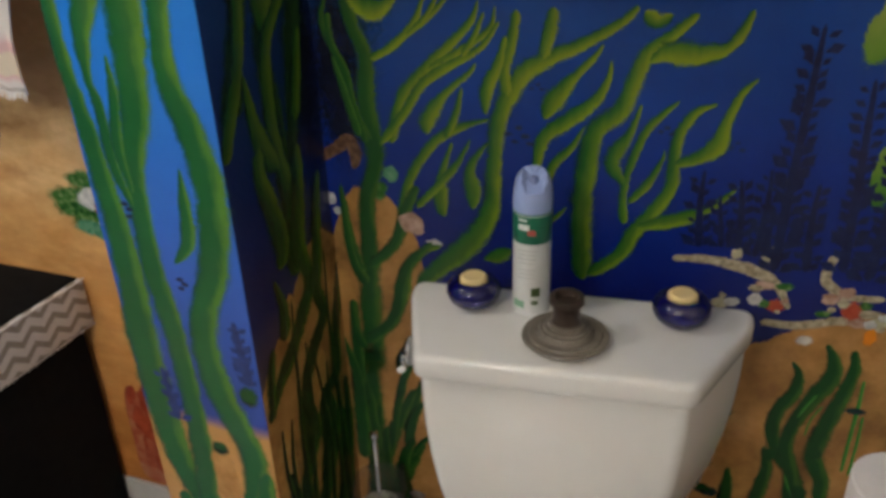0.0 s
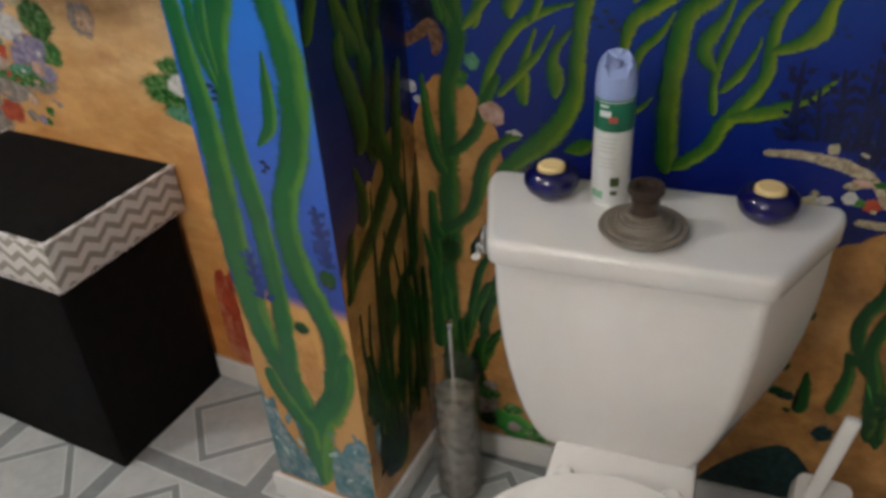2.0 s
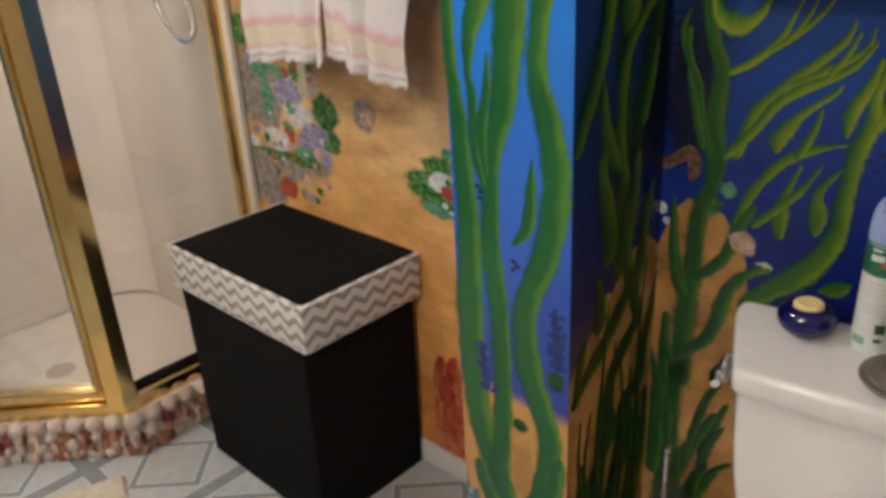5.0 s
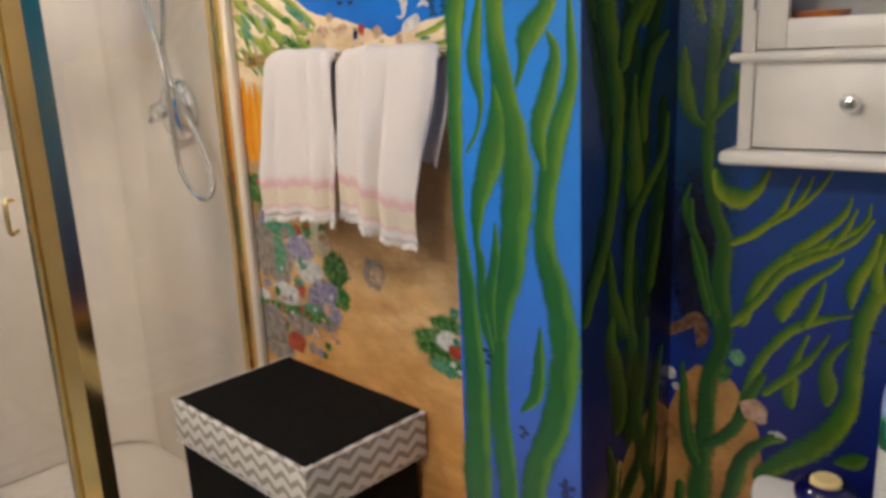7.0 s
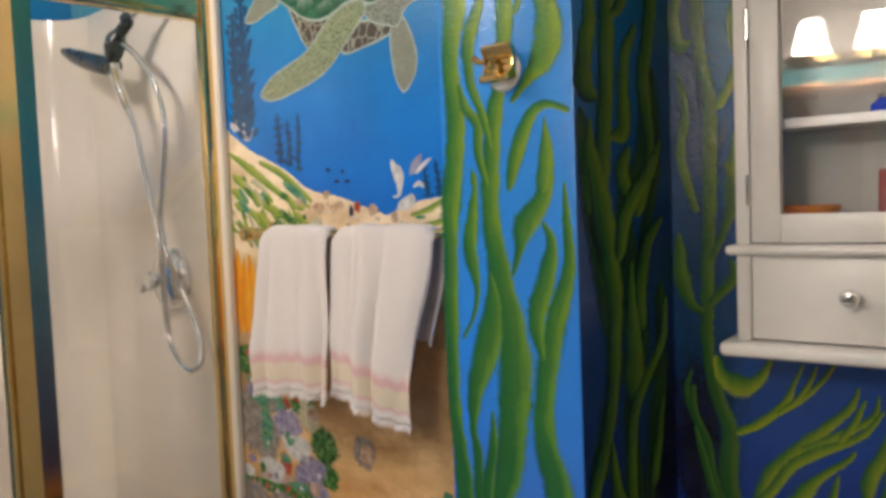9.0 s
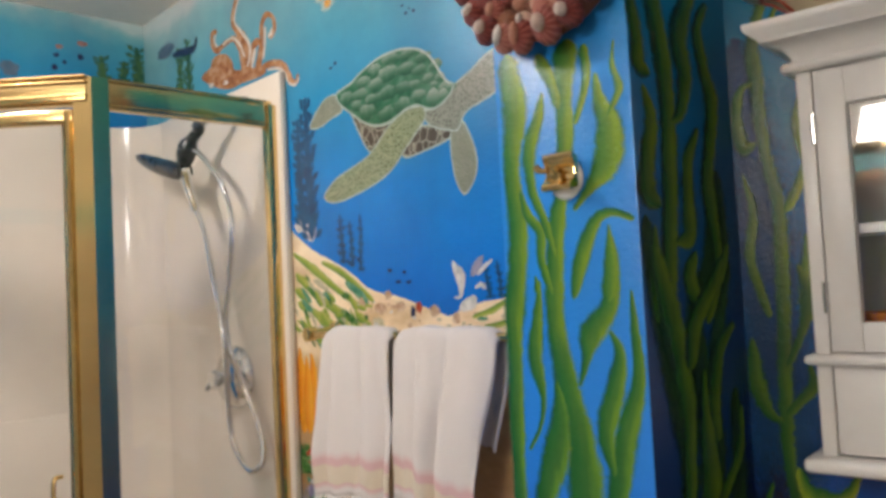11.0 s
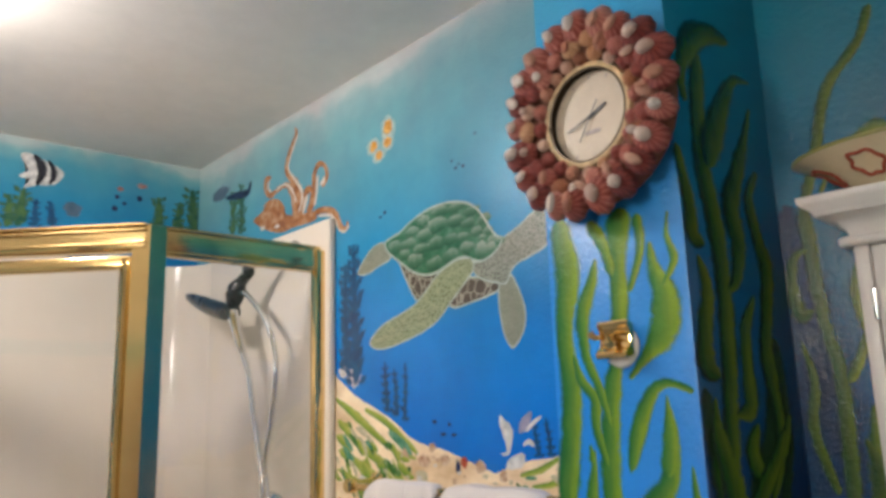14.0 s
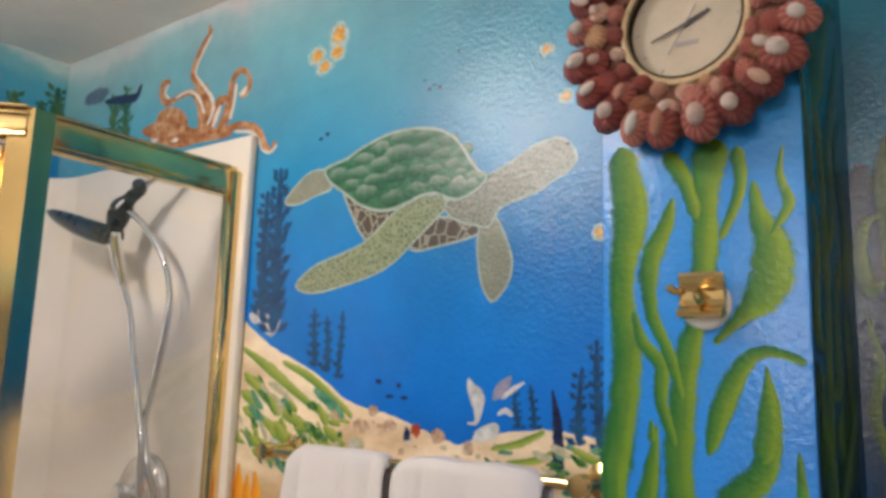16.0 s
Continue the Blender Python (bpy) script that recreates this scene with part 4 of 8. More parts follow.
bowl = thing("serving_bowl", "cream oval serving bowl with red painted cartouches on the cabinet", "bowl")
bowl.matrix_world = ON_BAY @ Matrix.Translation((-0.385, 1.0, 1.764))
cream = plain("cream_china", (0.72, 0.62, 0.42), 0.22, vary=0.10, scale=20, coat=0.4)
prof = [(0, 0.002), (0.055, 0.0), (0.06, 0.003), (0.075, 0.018), (0.10, 0.038), (0.128, 0.05), (0.14, 0.056), (0.138, 0.06), (0.125, 0.057), (0.095, 0.046), (0.07, 0.024), (0, 0.012)]
part("body", lathe(prof, 44, Matrix.Diagonal((1, 0.68, 1, 1))), cream, bowl)
part("rim", tube([(0.139 * math.cos(a / 20 * math.tau), 0.139 * 0.68 * math.sin(a / 20 * math.tau), 0.0585) for a in range(21)], 0.0026, 80, 8), plain("green_gold_rim", (0.30, 0.30, 0.08), 0.3), bowl, "green-gold rim line")
sauce = plain("red_brown_glaze", (0.36, 0.05, 0.02), 0.3, vary=0.3, scale=60)
for ang, pair in ((-112, 0), (-62, 0), (-165, 1)):
    ring = []
    for k in range(25):
        q = k / 24 * math.tau
        wob = 1 + 0.10 * math.cos(6 * q)
        a = radians(ang) + 0.21 * wob * math.cos(q)
        z = 0.032 + 0.013 * wob * math.sin(q)
        r = 0.06 + (z - 0.003) * 1.18 if z < 0.038 else 0.10 + (z - 0.038) * 2.2
        r = (0.075 + (z - 0.018) * 1.25 if 0.018 <= z < 0.038 else r) + 0.0012
        ring.append((r * math.cos(a), 0.68 * r * math.sin(a), z))
    part("cartouche", tube(ring, 0.0024, 72, 6, False), sauce, bowl, "red-brown scalloped cartouche")

# ---- towel bar and towels ----
BAR_Y, BAR_Z = 1.015, 1.358
rail = thing("towel_bar", "polished brass towel bar fixed to the mural wall", "towel bar")
part("bar", tube([(-1.64, BAR_Y, BAR_Z), (-1.3, BAR_Y, BAR_Z), (-0.985, BAR_Y, BAR_Z)], 0.009, 12, 14), BRASS, rail)
for x in (-1.645, -0.985):
    part("bracket", lathe([(0, 0), (0.026, 0), (0.027, 0.006), (0.014, 0.012), (0.012, 0.06), (0.016, 0.066), (0.016, 0.088), (0, 0.09)], 20, pose(x, NORTH - 0.001, BAR_Z, 90)), BRASS, rail)


def towel_cloth():
    """White cotton woven with pink and cream bands near the hem, by the length along the cloth."""
    m, nt, b = material("banded_towel_cotton")
    uvn = nt.nodes.new("ShaderNodeUVMap")
    sep = nt.nodes.new("ShaderNodeSeparateXYZ")
    nt.links.new(uvn.outputs[0], sep.inputs[0])
    v = maths(nt, "ADD", sep.outputs[1], maths(nt, "MULTIPLY", maths(nt, "SUBTRACT", noise_fac(nt, 40), 0.5), 0.006))
    white, pink, cream_c = (0.76, 0.71, 0.69), (0.70, 0.46, 0.47), (0.72, 0.63, 0.50)
    pale = (0.74, 0.60, 0.59)
    col = ramp(nt, v, [(0.0, white), (0.72, white), (0.75, pale), (0.77, pink), (0.80, pink), (0.815, cream_c), (0.915, cream_c), (0.925, pink), (0.942, pale), (0.955, white), (1.0, white)])
    weave = noise_fac(nt, 420, 3)
    nt.links.new(mix(nt, maths(nt, "MULTIPLY", weave, 0.25), col, mix(nt, 1.0, col, (0.7, 0.68, 0.66), "MULTIPLY")), b.inputs["Base Color"])
    b.inputs["Roughness"].default_value = 0.95
    b.inputs["Sheen Weight"].default_value = 0.2
    bump(nt, b, weave, 0.5, 0.0015)
    return m


BANDED = towel_cloth()


def towel(x0, x1, front, back, seed, in_l, in_r, slope):
    """Cloth hung over the bar: soft folds, a pinched middle and a frayed hem."""
    ob = thing("hand_towel", "white hand towel with pink and cream hem bands on a bar", "towel", "towels on the bar")
    bm = bmesh.new()
    uvl = bm.loops.layers.uv.new("UVMap")
    nu, r = 40, 0.017
    arc = math.pi * r
    total = back + arc + front
    nv = 54
    rows = []
    for j in range(nv + 1):
        s = total * j / nv
        row = []
        for i in range(nu + 1):
            u = i / nu
            if s < back:
                y, z, drop = BAR_Y + r, BAR_Z - (back - s), (back - s)
            elif s < back + arc:
                a = (s - back) / r
                y, z, drop = BAR_Y + r * math.cos(a), BAR_Z + r * math.sin(a), 0.0
            else:
                drop = s - back - arc
                y, z = BAR_Y - r, BAR_Z - drop
            g = min(1.0, drop / 0.25)
            fold = (0.020 * math.sin(u * 8.3 + seed + 1.5 * s) + 0.008 * math.sin(u * 17.0 + seed * 2.1 - 3 * s) + 0.006 * noise.noise((u * 6, s * 7, seed))) * (0.42 + 0.58 * g)
            low = g * g * (3 - 2 * g)
            x = x0 + in_l * low + u * (x1 + in_r * low - x0 - in_l * low) + 0.004 * noise.noise((s * 12, u * 3, seed)) * g
            sign = -1 if s > back + arc / 2 else 0.5
            lift = 0.012 * g if sign < 0 else 0
            shoulder = 0.020 * max(0.0, 1 - min(u, 1 - u) / 0.12) ** 2 * (1 - g)
            hem = shoulder + (0.005 * math.sin(u * 5 + seed) + 0.0025 * math.sin(u * 41 + seed)) * g + slope * (u - 0.5) * g
            row.append(bm.verts.new((x, min(y + sign * abs(fold) - lift, NORTH - 0.016), z + 0.004 * noise.noise((u * 5, seed, 1.0)) - hem)))
        rows.append(row)
    for j in range(nv):
        for i in range(nu):
            f = bm.faces.new((rows[j][i], rows[j][i + 1], rows[j + 1][i + 1], rows[j + 1][i]))
            for loop, (a, b) in zip(f.loops, ((i, j), (i + 1, j), (i + 1, j + 1), (i, j + 1))):
                s = total * b / nv
                loop[uvl].uv = (a / nu, max(0.0, (s - back - arc) / front))
    cloth = part("cloth", bm, BANDED, ob)
    mod = cloth.modifiers.new("thickness", "SOLIDIFY")
    mod.thickness, mod.offset = 0.004, 0
    edge = [v for v in cloth.data.vertices][-(nu + 1):]
    fr = bmesh.new()
    rnd = random.Random(int(seed * 10))
    for a, b in zip(edge, edge[1:]):
        for k in range(4):
            p = a.co.lerp(b.co, (k + 0.5) / 4) + Vector((0, -0.0025, 0))
            q = p + Vector((rnd.uniform(-0.002, 0.002), rnd.uniform(-0.005, -0.001), -rnd.uniform(0.007, 0.013)))
            w = 0.0015
            fr.faces.new([fr.verts.new(c) for c in (p + Vector((-w, 0, 0.002)), p + Vector((w, 0, 0.002)), q + Vector((w * 0.5, 0, 0)), q + Vector((-w * 0.5, 0, 0)))])
    part("fringe", fr, TERRY, ob, "short frayed fringe", False)
    return ob


towel(-1.560, -1.334, 0.338, 0.24, 1.3, -0.020, 0.020, -0.010)
towel(-1.316, -1.040, 0.336, 0.19, 4.1, 0.004, -0.058, 0.034)

# ---- robe hook ----
hook = thing("robe_hook", "polished brass robe hook on a white ceramic disc", "hook")
part("back_disc", lathe([(0, 0), (0.027, 0), (0.029, 0.004), (0.026, 0.009), (0, 0.011)], 28, pose(-0.748, COL_Y - 0.0005, 1.590, 90)), PORCELAIN, hook, "white ceramic disc")
bowed = [(0.024, 1.620), (0.020, 1.613), (0.0165, 1.603), (0.017, 1.594), (0.021, 1.587), (0.027, 1.583), (0.030, 1.579), (0.029, 1.574), (0.022, 1.573), (0.011, 1.576), (0.009, 1.600), (0.011, 1.619), (0.017, 1.623), (0.022, 1.6235)]
part("plate", loft([[(x, COL_Y - d * k - 0.002 * (1 - k), 1.598 + (z - 1.598) * k) for d, z in bowed] for x, k in ((-0.773, 0.94), (-0.771, 1.0), (-0.725, 1.0), (-0.723, 0.94))]), BRASS, hook, "", False)
part("lug", tube([(-0.752, COL_Y - 0.018, 1.604), (-0.748, COL_Y - 0.030, 1.598), (-0.742, COL_Y - 0.036, 1.590)], lambda t: 0.004 + 0.002 * t, 10, 10), BRASS, hook)
part("prong", tube([(-0.770, COL_Y - 0.018, 1.604), (-0.775, COL_Y - 0.022, 1.603), (-0.779, COL_Y - 0.026, 1.606), (-0.781, COL_Y - 0.028, 1.610)], lambda t: 0.0035 + 0.002 * t, 12, 10), BRASS, hook)

# ---- shell clock ----
clock = thing("wall_clock", "round wall clock framed with pink and white seashells", "clock")
KX, KZ, KY = -0.757, 1.917, COL_Y
part("backing", lathe([(0, 0), (0.128, 0), (0.131, 0.004), (0.126, 0.03), (0.082, 0.034), (0.080, 0.0155), (0, 0.0155)], 48, pose(KX, KY - 0.0005, KZ, 90)), plain("brown_backing_board", (0.20, 0.08, 0.05), 0.7), clock)
part("bezel", lathe([(0.068, 0.016), (0.078, 0.016), (0.0785, 0.030), (0.076, 0.035), (0.072, 0.036), (0.0685, 0.033)], 56, pose(KX, KY, KZ, 90)), plain("gilt_bezel", (0.60, 0.44, 0.25), 0.45, 0.0, vary=0.4, scale=60), clock, "cream and gilt bezel")
part("inner_ring", lathe([(0.0665, 0.018), (0.0695, 0.018), (0.0695, 0.0345), (0.0665, 0.0345)], 56, pose(KX, KY, KZ, 90)), plain("dark_bronze", (0.06, 0.04, 0.02), 0.35, 0.6), clock, "dark bronze ring")
part("dial", lathe([(0, 0.021), (0.067, 0.021), (0.067, 0.017)], 48, pose(KX, KY, KZ, 90)), plain("aged_cream_dial", (0.52, 0.44, 0.335), 0.4, vary=0.10, scale=30), clock)


def hand(angle, length, tail, width, depth, mat, name):
    bm = box(-width / 2, width / 2, -0.0006, 0.0006, -tail, length)
    for v in bm.verts:
        if v.co.z > 0:
            v.co.x *= 0.55
    bm.transform(pose(KX, KY - depth, KZ) @ pose(0, 0, 0, 0, angle, 0))
    part(name, bm, mat, clock, "", False)


INK = plain("dark_grey_enamel", (0.045, 0.045, 0.05), 0.4)
hand(66, 0.030, 0.004, 0.007, 0.0225, INK, "hour_hand")
hand(252, 0.044, 0.0, 0.0028, 0.0245, INK, "minute_hand")
hand(212, 0.040, 0.025, 0.0011, 0.0248, plain("grey_enamel", (0.22, 0.22, 0.24), 0.4), "second_hand")
FAINT = plain("faded_print", (0.36, 0.31, 0.30), 0.5)
for k in range(12):
    a = k * 30
    bm = box(-0.0011, 0.0011, -0.0003, 0.0003, 0.0575, 0.063)
    bm.transform(pose(KX, KY - 0.0214, KZ) @ pose(0, 0, 0, 0, a, 0))
    part("hour_mark", bm, FAINT, clock, "", False)
part("print_bar", box(KX - 0.014, KX + 0.014, KY - 0.0217, KY - 0.0211, KZ - 0.026, KZ - 0.020), FAINT, clock, "faded printed bar", False)


def shell_paint(name, pale, mid, deep, bands=90.0):
    """Scallop shell: ribs and growth rings in three tones, each shell a little different."""
    m, nt, b = material(name)
    obj = coords(nt, "Object")
    sep = nt.nodes.new("ShaderNodeSeparateXYZ")
    nt.links.new(obj, sep.inputs[0])
    info = nt.nodes.new("ShaderNodeObjectInfo").outputs["Random"]
    ang = maths(nt, "MULTIPLY", maths(nt, "ARCTAN2", sep.outputs[0], sep.outputs[1]), 14.0)
    ribs = maths(nt, "SINE", ang)
    rings = noise_fac(nt, 70.0, 4, 0.6, obj)
    f = maths(nt, "ADD", maths(nt, "MULTIPLY", ribs, 0.10), maths(nt, "ADD", maths(nt, "MULTIPLY", rings, 0.9), maths(nt, "MULTIPLY", maths(nt, "SUBTRACT", info, 0.5), 0.45)))
    nt.links.new(ramp(nt, f, [(0.2, deep), (0.45, mid), (0.72, pale)]), b.inputs["Base Color"])
    b.inputs["Roughness"].default_value = 0.42
    bump(nt, b, maths(nt, "ADD", ribs, maths(nt, "MULTIPLY", rings, 3.0)), 0.6, 0.0012)
    return m


ROSE = shell_paint("rose_shell", (0.58, 0.25, 0.19), (0.31, 0.055, 0.042), (0.13, 0.018, 0.016))
TAN = shell_paint("tan_shell", (0.68, 0.44, 0.26), (0.46, 0.19, 0.08), (0.24, 0.08, 0.04))
PEARL = shell_paint("white_shell", (0.84, 0.79, 0.74), (0.76, 0.65, 0.58), (0.58, 0.40, 0.33))


def shell_mesh(name, kind):
    """kind 0: domed ribbed scallop; 1: small coiled snail; 2: plump cockle."""
    bm = bmesh.new()
    seg, rings = 22, 7
    prev = None
    for j in range(rings + 1):
        t = j / rings
        ring = []
        for k in range(seg):
            a = math.tau * k / seg
            rib = 1 + (0.03 * math.cos(a * 11) if kind == 0 else 0.04 * math.cos(a * 3 + t * 9)) * math.sin(t * math.pi * 0.5)
            r = math.sin(t * math.pi * 0.55) * rib
            z = math.cos(t * math.pi * 0.55) * (0.85 if kind != 1 else 1.0)
            lift = 0.18 * (1 - t) if kind == 1 else 0
            ring.append(bm.verts.new((r * math.cos(a), r * math.sin(a) * (1.12 if kind == 0 else 0.9), z + lift)) if j else None)
        if j == 0:
            top = bm.verts.new((0.0, 0.0, 0.85 if kind != 1 else 1.3))
        elif j == 1:
            for k in range(seg):
                bm.faces.new((top, ring[k], ring[(k + 1) % seg]))
        else:
            for k in range(seg):
                bm.faces.new((prev[k], ring[k], ring[(k + 1) % seg], prev[(k + 1) % seg]))
        prev = ring
    me = finish(bm, name)
    for p in me.polygons:
        p.use_smooth = True
    return me


def shell_kinds(mat):
    out = []
    for kind in range(3):
        me = shell_mesh("shell", kind)
        me.materials.append(mat)
        out.append(me)
    return out


BLUSH = shell_paint("blush_shell", (0.74, 0.56, 0.46), (0.60, 0.32, 0.22), (0.42, 0.16, 0.10))
ROSES, TANS, PEARLS, BLUSHES = shell_kinds(ROSE), shell_kinds(TAN), shell_kinds(PEARL), shell_kinds(BLUSH)


def set_shell(me, m, scale, parent, name="shell"):
    ob = new(name, me)
    ob.parent = parent
    ob.matrix_local = m @ Matrix.Diagonal((*scale, 1))
    return ob


rnd = random.Random(7)
for row, count, rad, size, depth, kinds in ((0, 20, 0.087, 0.0112, 0.034, 1), (1, 22, 0.107, 0.0150, 0.040, 2), (2, 21, 0.130, 0.0205, 0.040, 0)):
    for k in range(count):
        a = math.tau * (k + 0.5 * (row % 2) + rnd.uniform(-0.12, 0.12)) / count
        r = rad + rnd.uniform(-0.004, 0.004)
        s = size * rnd.uniform(0.85, 1.15)
        x, z = KX + r * math.sin(a), KZ + r * math.cos(a)
        pool = (TANS, BLUSHES, ROSES) if row == 0 else ((ROSES, BLUSHES, ROSES, TANS) if row == 1 else (ROSES,))
        me = rnd.choice(pool)[kinds if row != 1 else rnd.choice((0, 2))]
        m = pose(x, KY - depth, z) @ pose(0, 0, 0, 0, math.degrees(a), 0) @ pose(0, 0, 0, 90 - 14, rnd.uniform(-12, 12), 0)
        base = set_shell(me, m, (s, s * 1.1, s * 0.95), clock)
        if row == 2 or (row == 1 and k % 2):
            tip = m @ pose(0, -s * 0.25, s * 0.86)
            set_shell(rnd.choice((BLUSHES[0], PEARLS[1], PEARLS[0], PEARLS[1], BLUSHES[0])), tip, (s * rnd.uniform(0.34, 0.46), s * rnd.uniform(0.55, 0.7), s * 0.40), clock, "shell_tip")

# ---- shower fittings ----
door_dir = Vector((-D45, -D45, 0))
post_at = Vector((PX, PY, 0))


def on_door(run, z, out=0.0):
    p = post_at + door_dir * run + Vector((D45, -D45, 0)) * out
    return (p.x, p.y, z)


shower_door = part("door", bar_between(on_door(0.052, CURB + 0.06), on_door(0.052, HEAD - 0.075), 0.03, 0.028, None), BRASS, shower, "brass-framed glass door")
part("stile", bar_between(on_door(0.60, CURB + 0.06), on_door(0.60, HEAD - 0.075), 0.03, 0.028, None), BRASS, shower_door)
part("rail", bar_between(on_door(0.04, HEAD - 0.085), on_door(0.615, HEAD - 0.085), 0.026, 0.03, None), BRASS, shower_door)
part("rail", bar_between(on_door(0.04, CURB + 0.058), on_door(0.615, CURB + 0.058), 0.026, 0.03, None), BRASS, shower_door)
pane = bar_between(on_door(0.065, 1.03), on_door(0.59, 1.03), 0.005, 1.66, None)
part("pane", pane, CLEAR, shower_door, "clear glass", False).visible_shadow = False
part("pull", tube([on_door(0.085, 1.085, 0.012), on_door(0.085, 1.085, 0.042), on_door(0.085, 1.05, 0.047), on_door(0.085, 1.015, 0.042), on_door(0.085, 1.015, 0.012)], 0.005, 24, 10), BRASS, shower_door, "brass pull handle")
part("seal", bar_between((PX - 0.018, PY + 0.03, CURB + 0.05), (PX - 0.018, NORTH - 0.05, CURB + 0.05), 0.006, 0.022, None), BLACK, shower, "black rubber seal")
part("seal", upright(PX - 0.016, PY + 0.034, CURB + 0.05, HEAD - 0.08, 0.006, 0.012), BLACK, shower, "black rubber seal")
part("drain", lathe([(0, 0.05), (0.042, 0.05), (0.044, 0.052), (0.04, 0.054), (0, 0.0535)], 30, pose(-2.33, 0.615, 0)), CHROME, shower, "round steel drain cover")

valve = thing("shower_valve", "round chrome shower valve with lever handle", "shower valve")
VX, VZ, VY = -2.098, 1.232, NORTH - 0.0225
part("plate", lathe([(0, 0), (0.085, 0), (0.088, 0.006), (0.084, 0.018), (0.068, 0.032), (0.044, 0.042), (0.024, 0.047), (0, 0.049)], 40, pose(VX, VY, VZ, 90)), CHROME, valve)
part("hub", lathe([(0, 0.045), (0.016, 0.045), (0.017, 0.055), (0.024, 0.062), (0.027, 0.072), (0.022, 0.083), (0, 0.087)], 28, pose(VX, VY, VZ, 90)), CHROME, valve)
part("lever", tube([(VX, VY - 0.070, VZ), (VX - 0.012, VY - 0.078, VZ - 0.012), (VX - 0.022, VY - 0.084, VZ - 0.026)], lambda t: 0.010 - 0.002 * t, 10, 12), CHROME, valve)

handset = thing("hand_shower", "dark handheld shower head on a chrome arm with hose", "shower head")
part("wall_arm", tube([(-2.00, NORTH - 0.0225, 1.975), (-2.02, 1.03, 1.965), (-2.06, 0.995, 1.945), (-2.098, 0.978, 1.922)], 0.009, 16, 12), CHROME, handset, "curved chrome arm")
part("wall_flange", lathe([(0, 0), (0.026, 0), (0.024, 0.008), (0.012, 0.014), (0, 0.014)], 24, pose(-2.00, NORTH - 0.0225, 1.975, 90)), CHROME, handset)
part("bracket", tube([(-2.161, 0.96, 1.828), (-2.152, 0.965, 1.868), (-2.131, 0.97, 1.893), (-2.101, 0.98, 1.918)], lambda t: 0.019 + 0.010 * math.sin(min(1.0, t * 1.5) * math.pi) - 0.004 * t, 18, 14), DARK_METAL, handset, "dark pivot bracket")
part("pivot_knob", lathe([(0, -0.016), (0.012, -0.014), (0.018, 0.0), (0.014, 0.013), (0, 0.016)], 20, pose(-2.098, 0.975, 1.922, 60, 0, 30)), DARK_METAL, handset)
part("spray_head", tube([(-2.458, 0.95, 1.895), (-2.43, 0.95, 1.886), (-2.365, 0.95, 1.864), (-2.275, 0.952, 1.836), (-2.20, 0.955, 1.816), (-2.155, 0.96, 1.808)], lambda t: 0.005 + 0.021 * math.sin(min(1.0, 0.06 + t * 1.05) * math.pi * 0.62) ** 1.3, 26, 18), DARK_METAL, handset, "dark paddle-shaped spray head")
part("handle", tube([(-2.162, 0.96, 1.812), (-2.147, 0.965, 1.76), (-2.121, 0.972, 1.692)], lambda t: 0.017 - 0.005 * t, 14, 14), CHROME, handset)
part("hose", tube([(-2.121, 0.972, 1.694), (-2.104, 0.985, 1.632), (-2.076, 0.985, 1.539), (-2.045, 0.985, 1.449), (-2.020, 0.985, 1.371), (-2.008, 0.985, 1.275), (-2.005, 0.985, 1.177), (-1.991, 0.985, 1.088), (-1.952, 0.988, 1.035), (-1.905, 0.992, 1.012), (-1.885, 1.01, 1.035), (-1.905, 1.025, 1.085), (-1.952, 1.03, 1.153), (-1.985, 1.02, 1.224), (-2.005, 1.0, 1.30), (-2.03, 1.0, 1.385), (-2.021, 1.0, 1.431), (-2.0, 1.0, 1.518), (-1.982, 1.0, 1.597), (-1.983, 1.0, 1.677), (-2.011, 0.995, 1.752), (-2.06, 0.985, 1.813), (-2.105, 0.975, 1.852), (-2.14, 0.967, 1.868)], 0.0078, 150, 10), CHROME, handset, "flexible chrome hose")

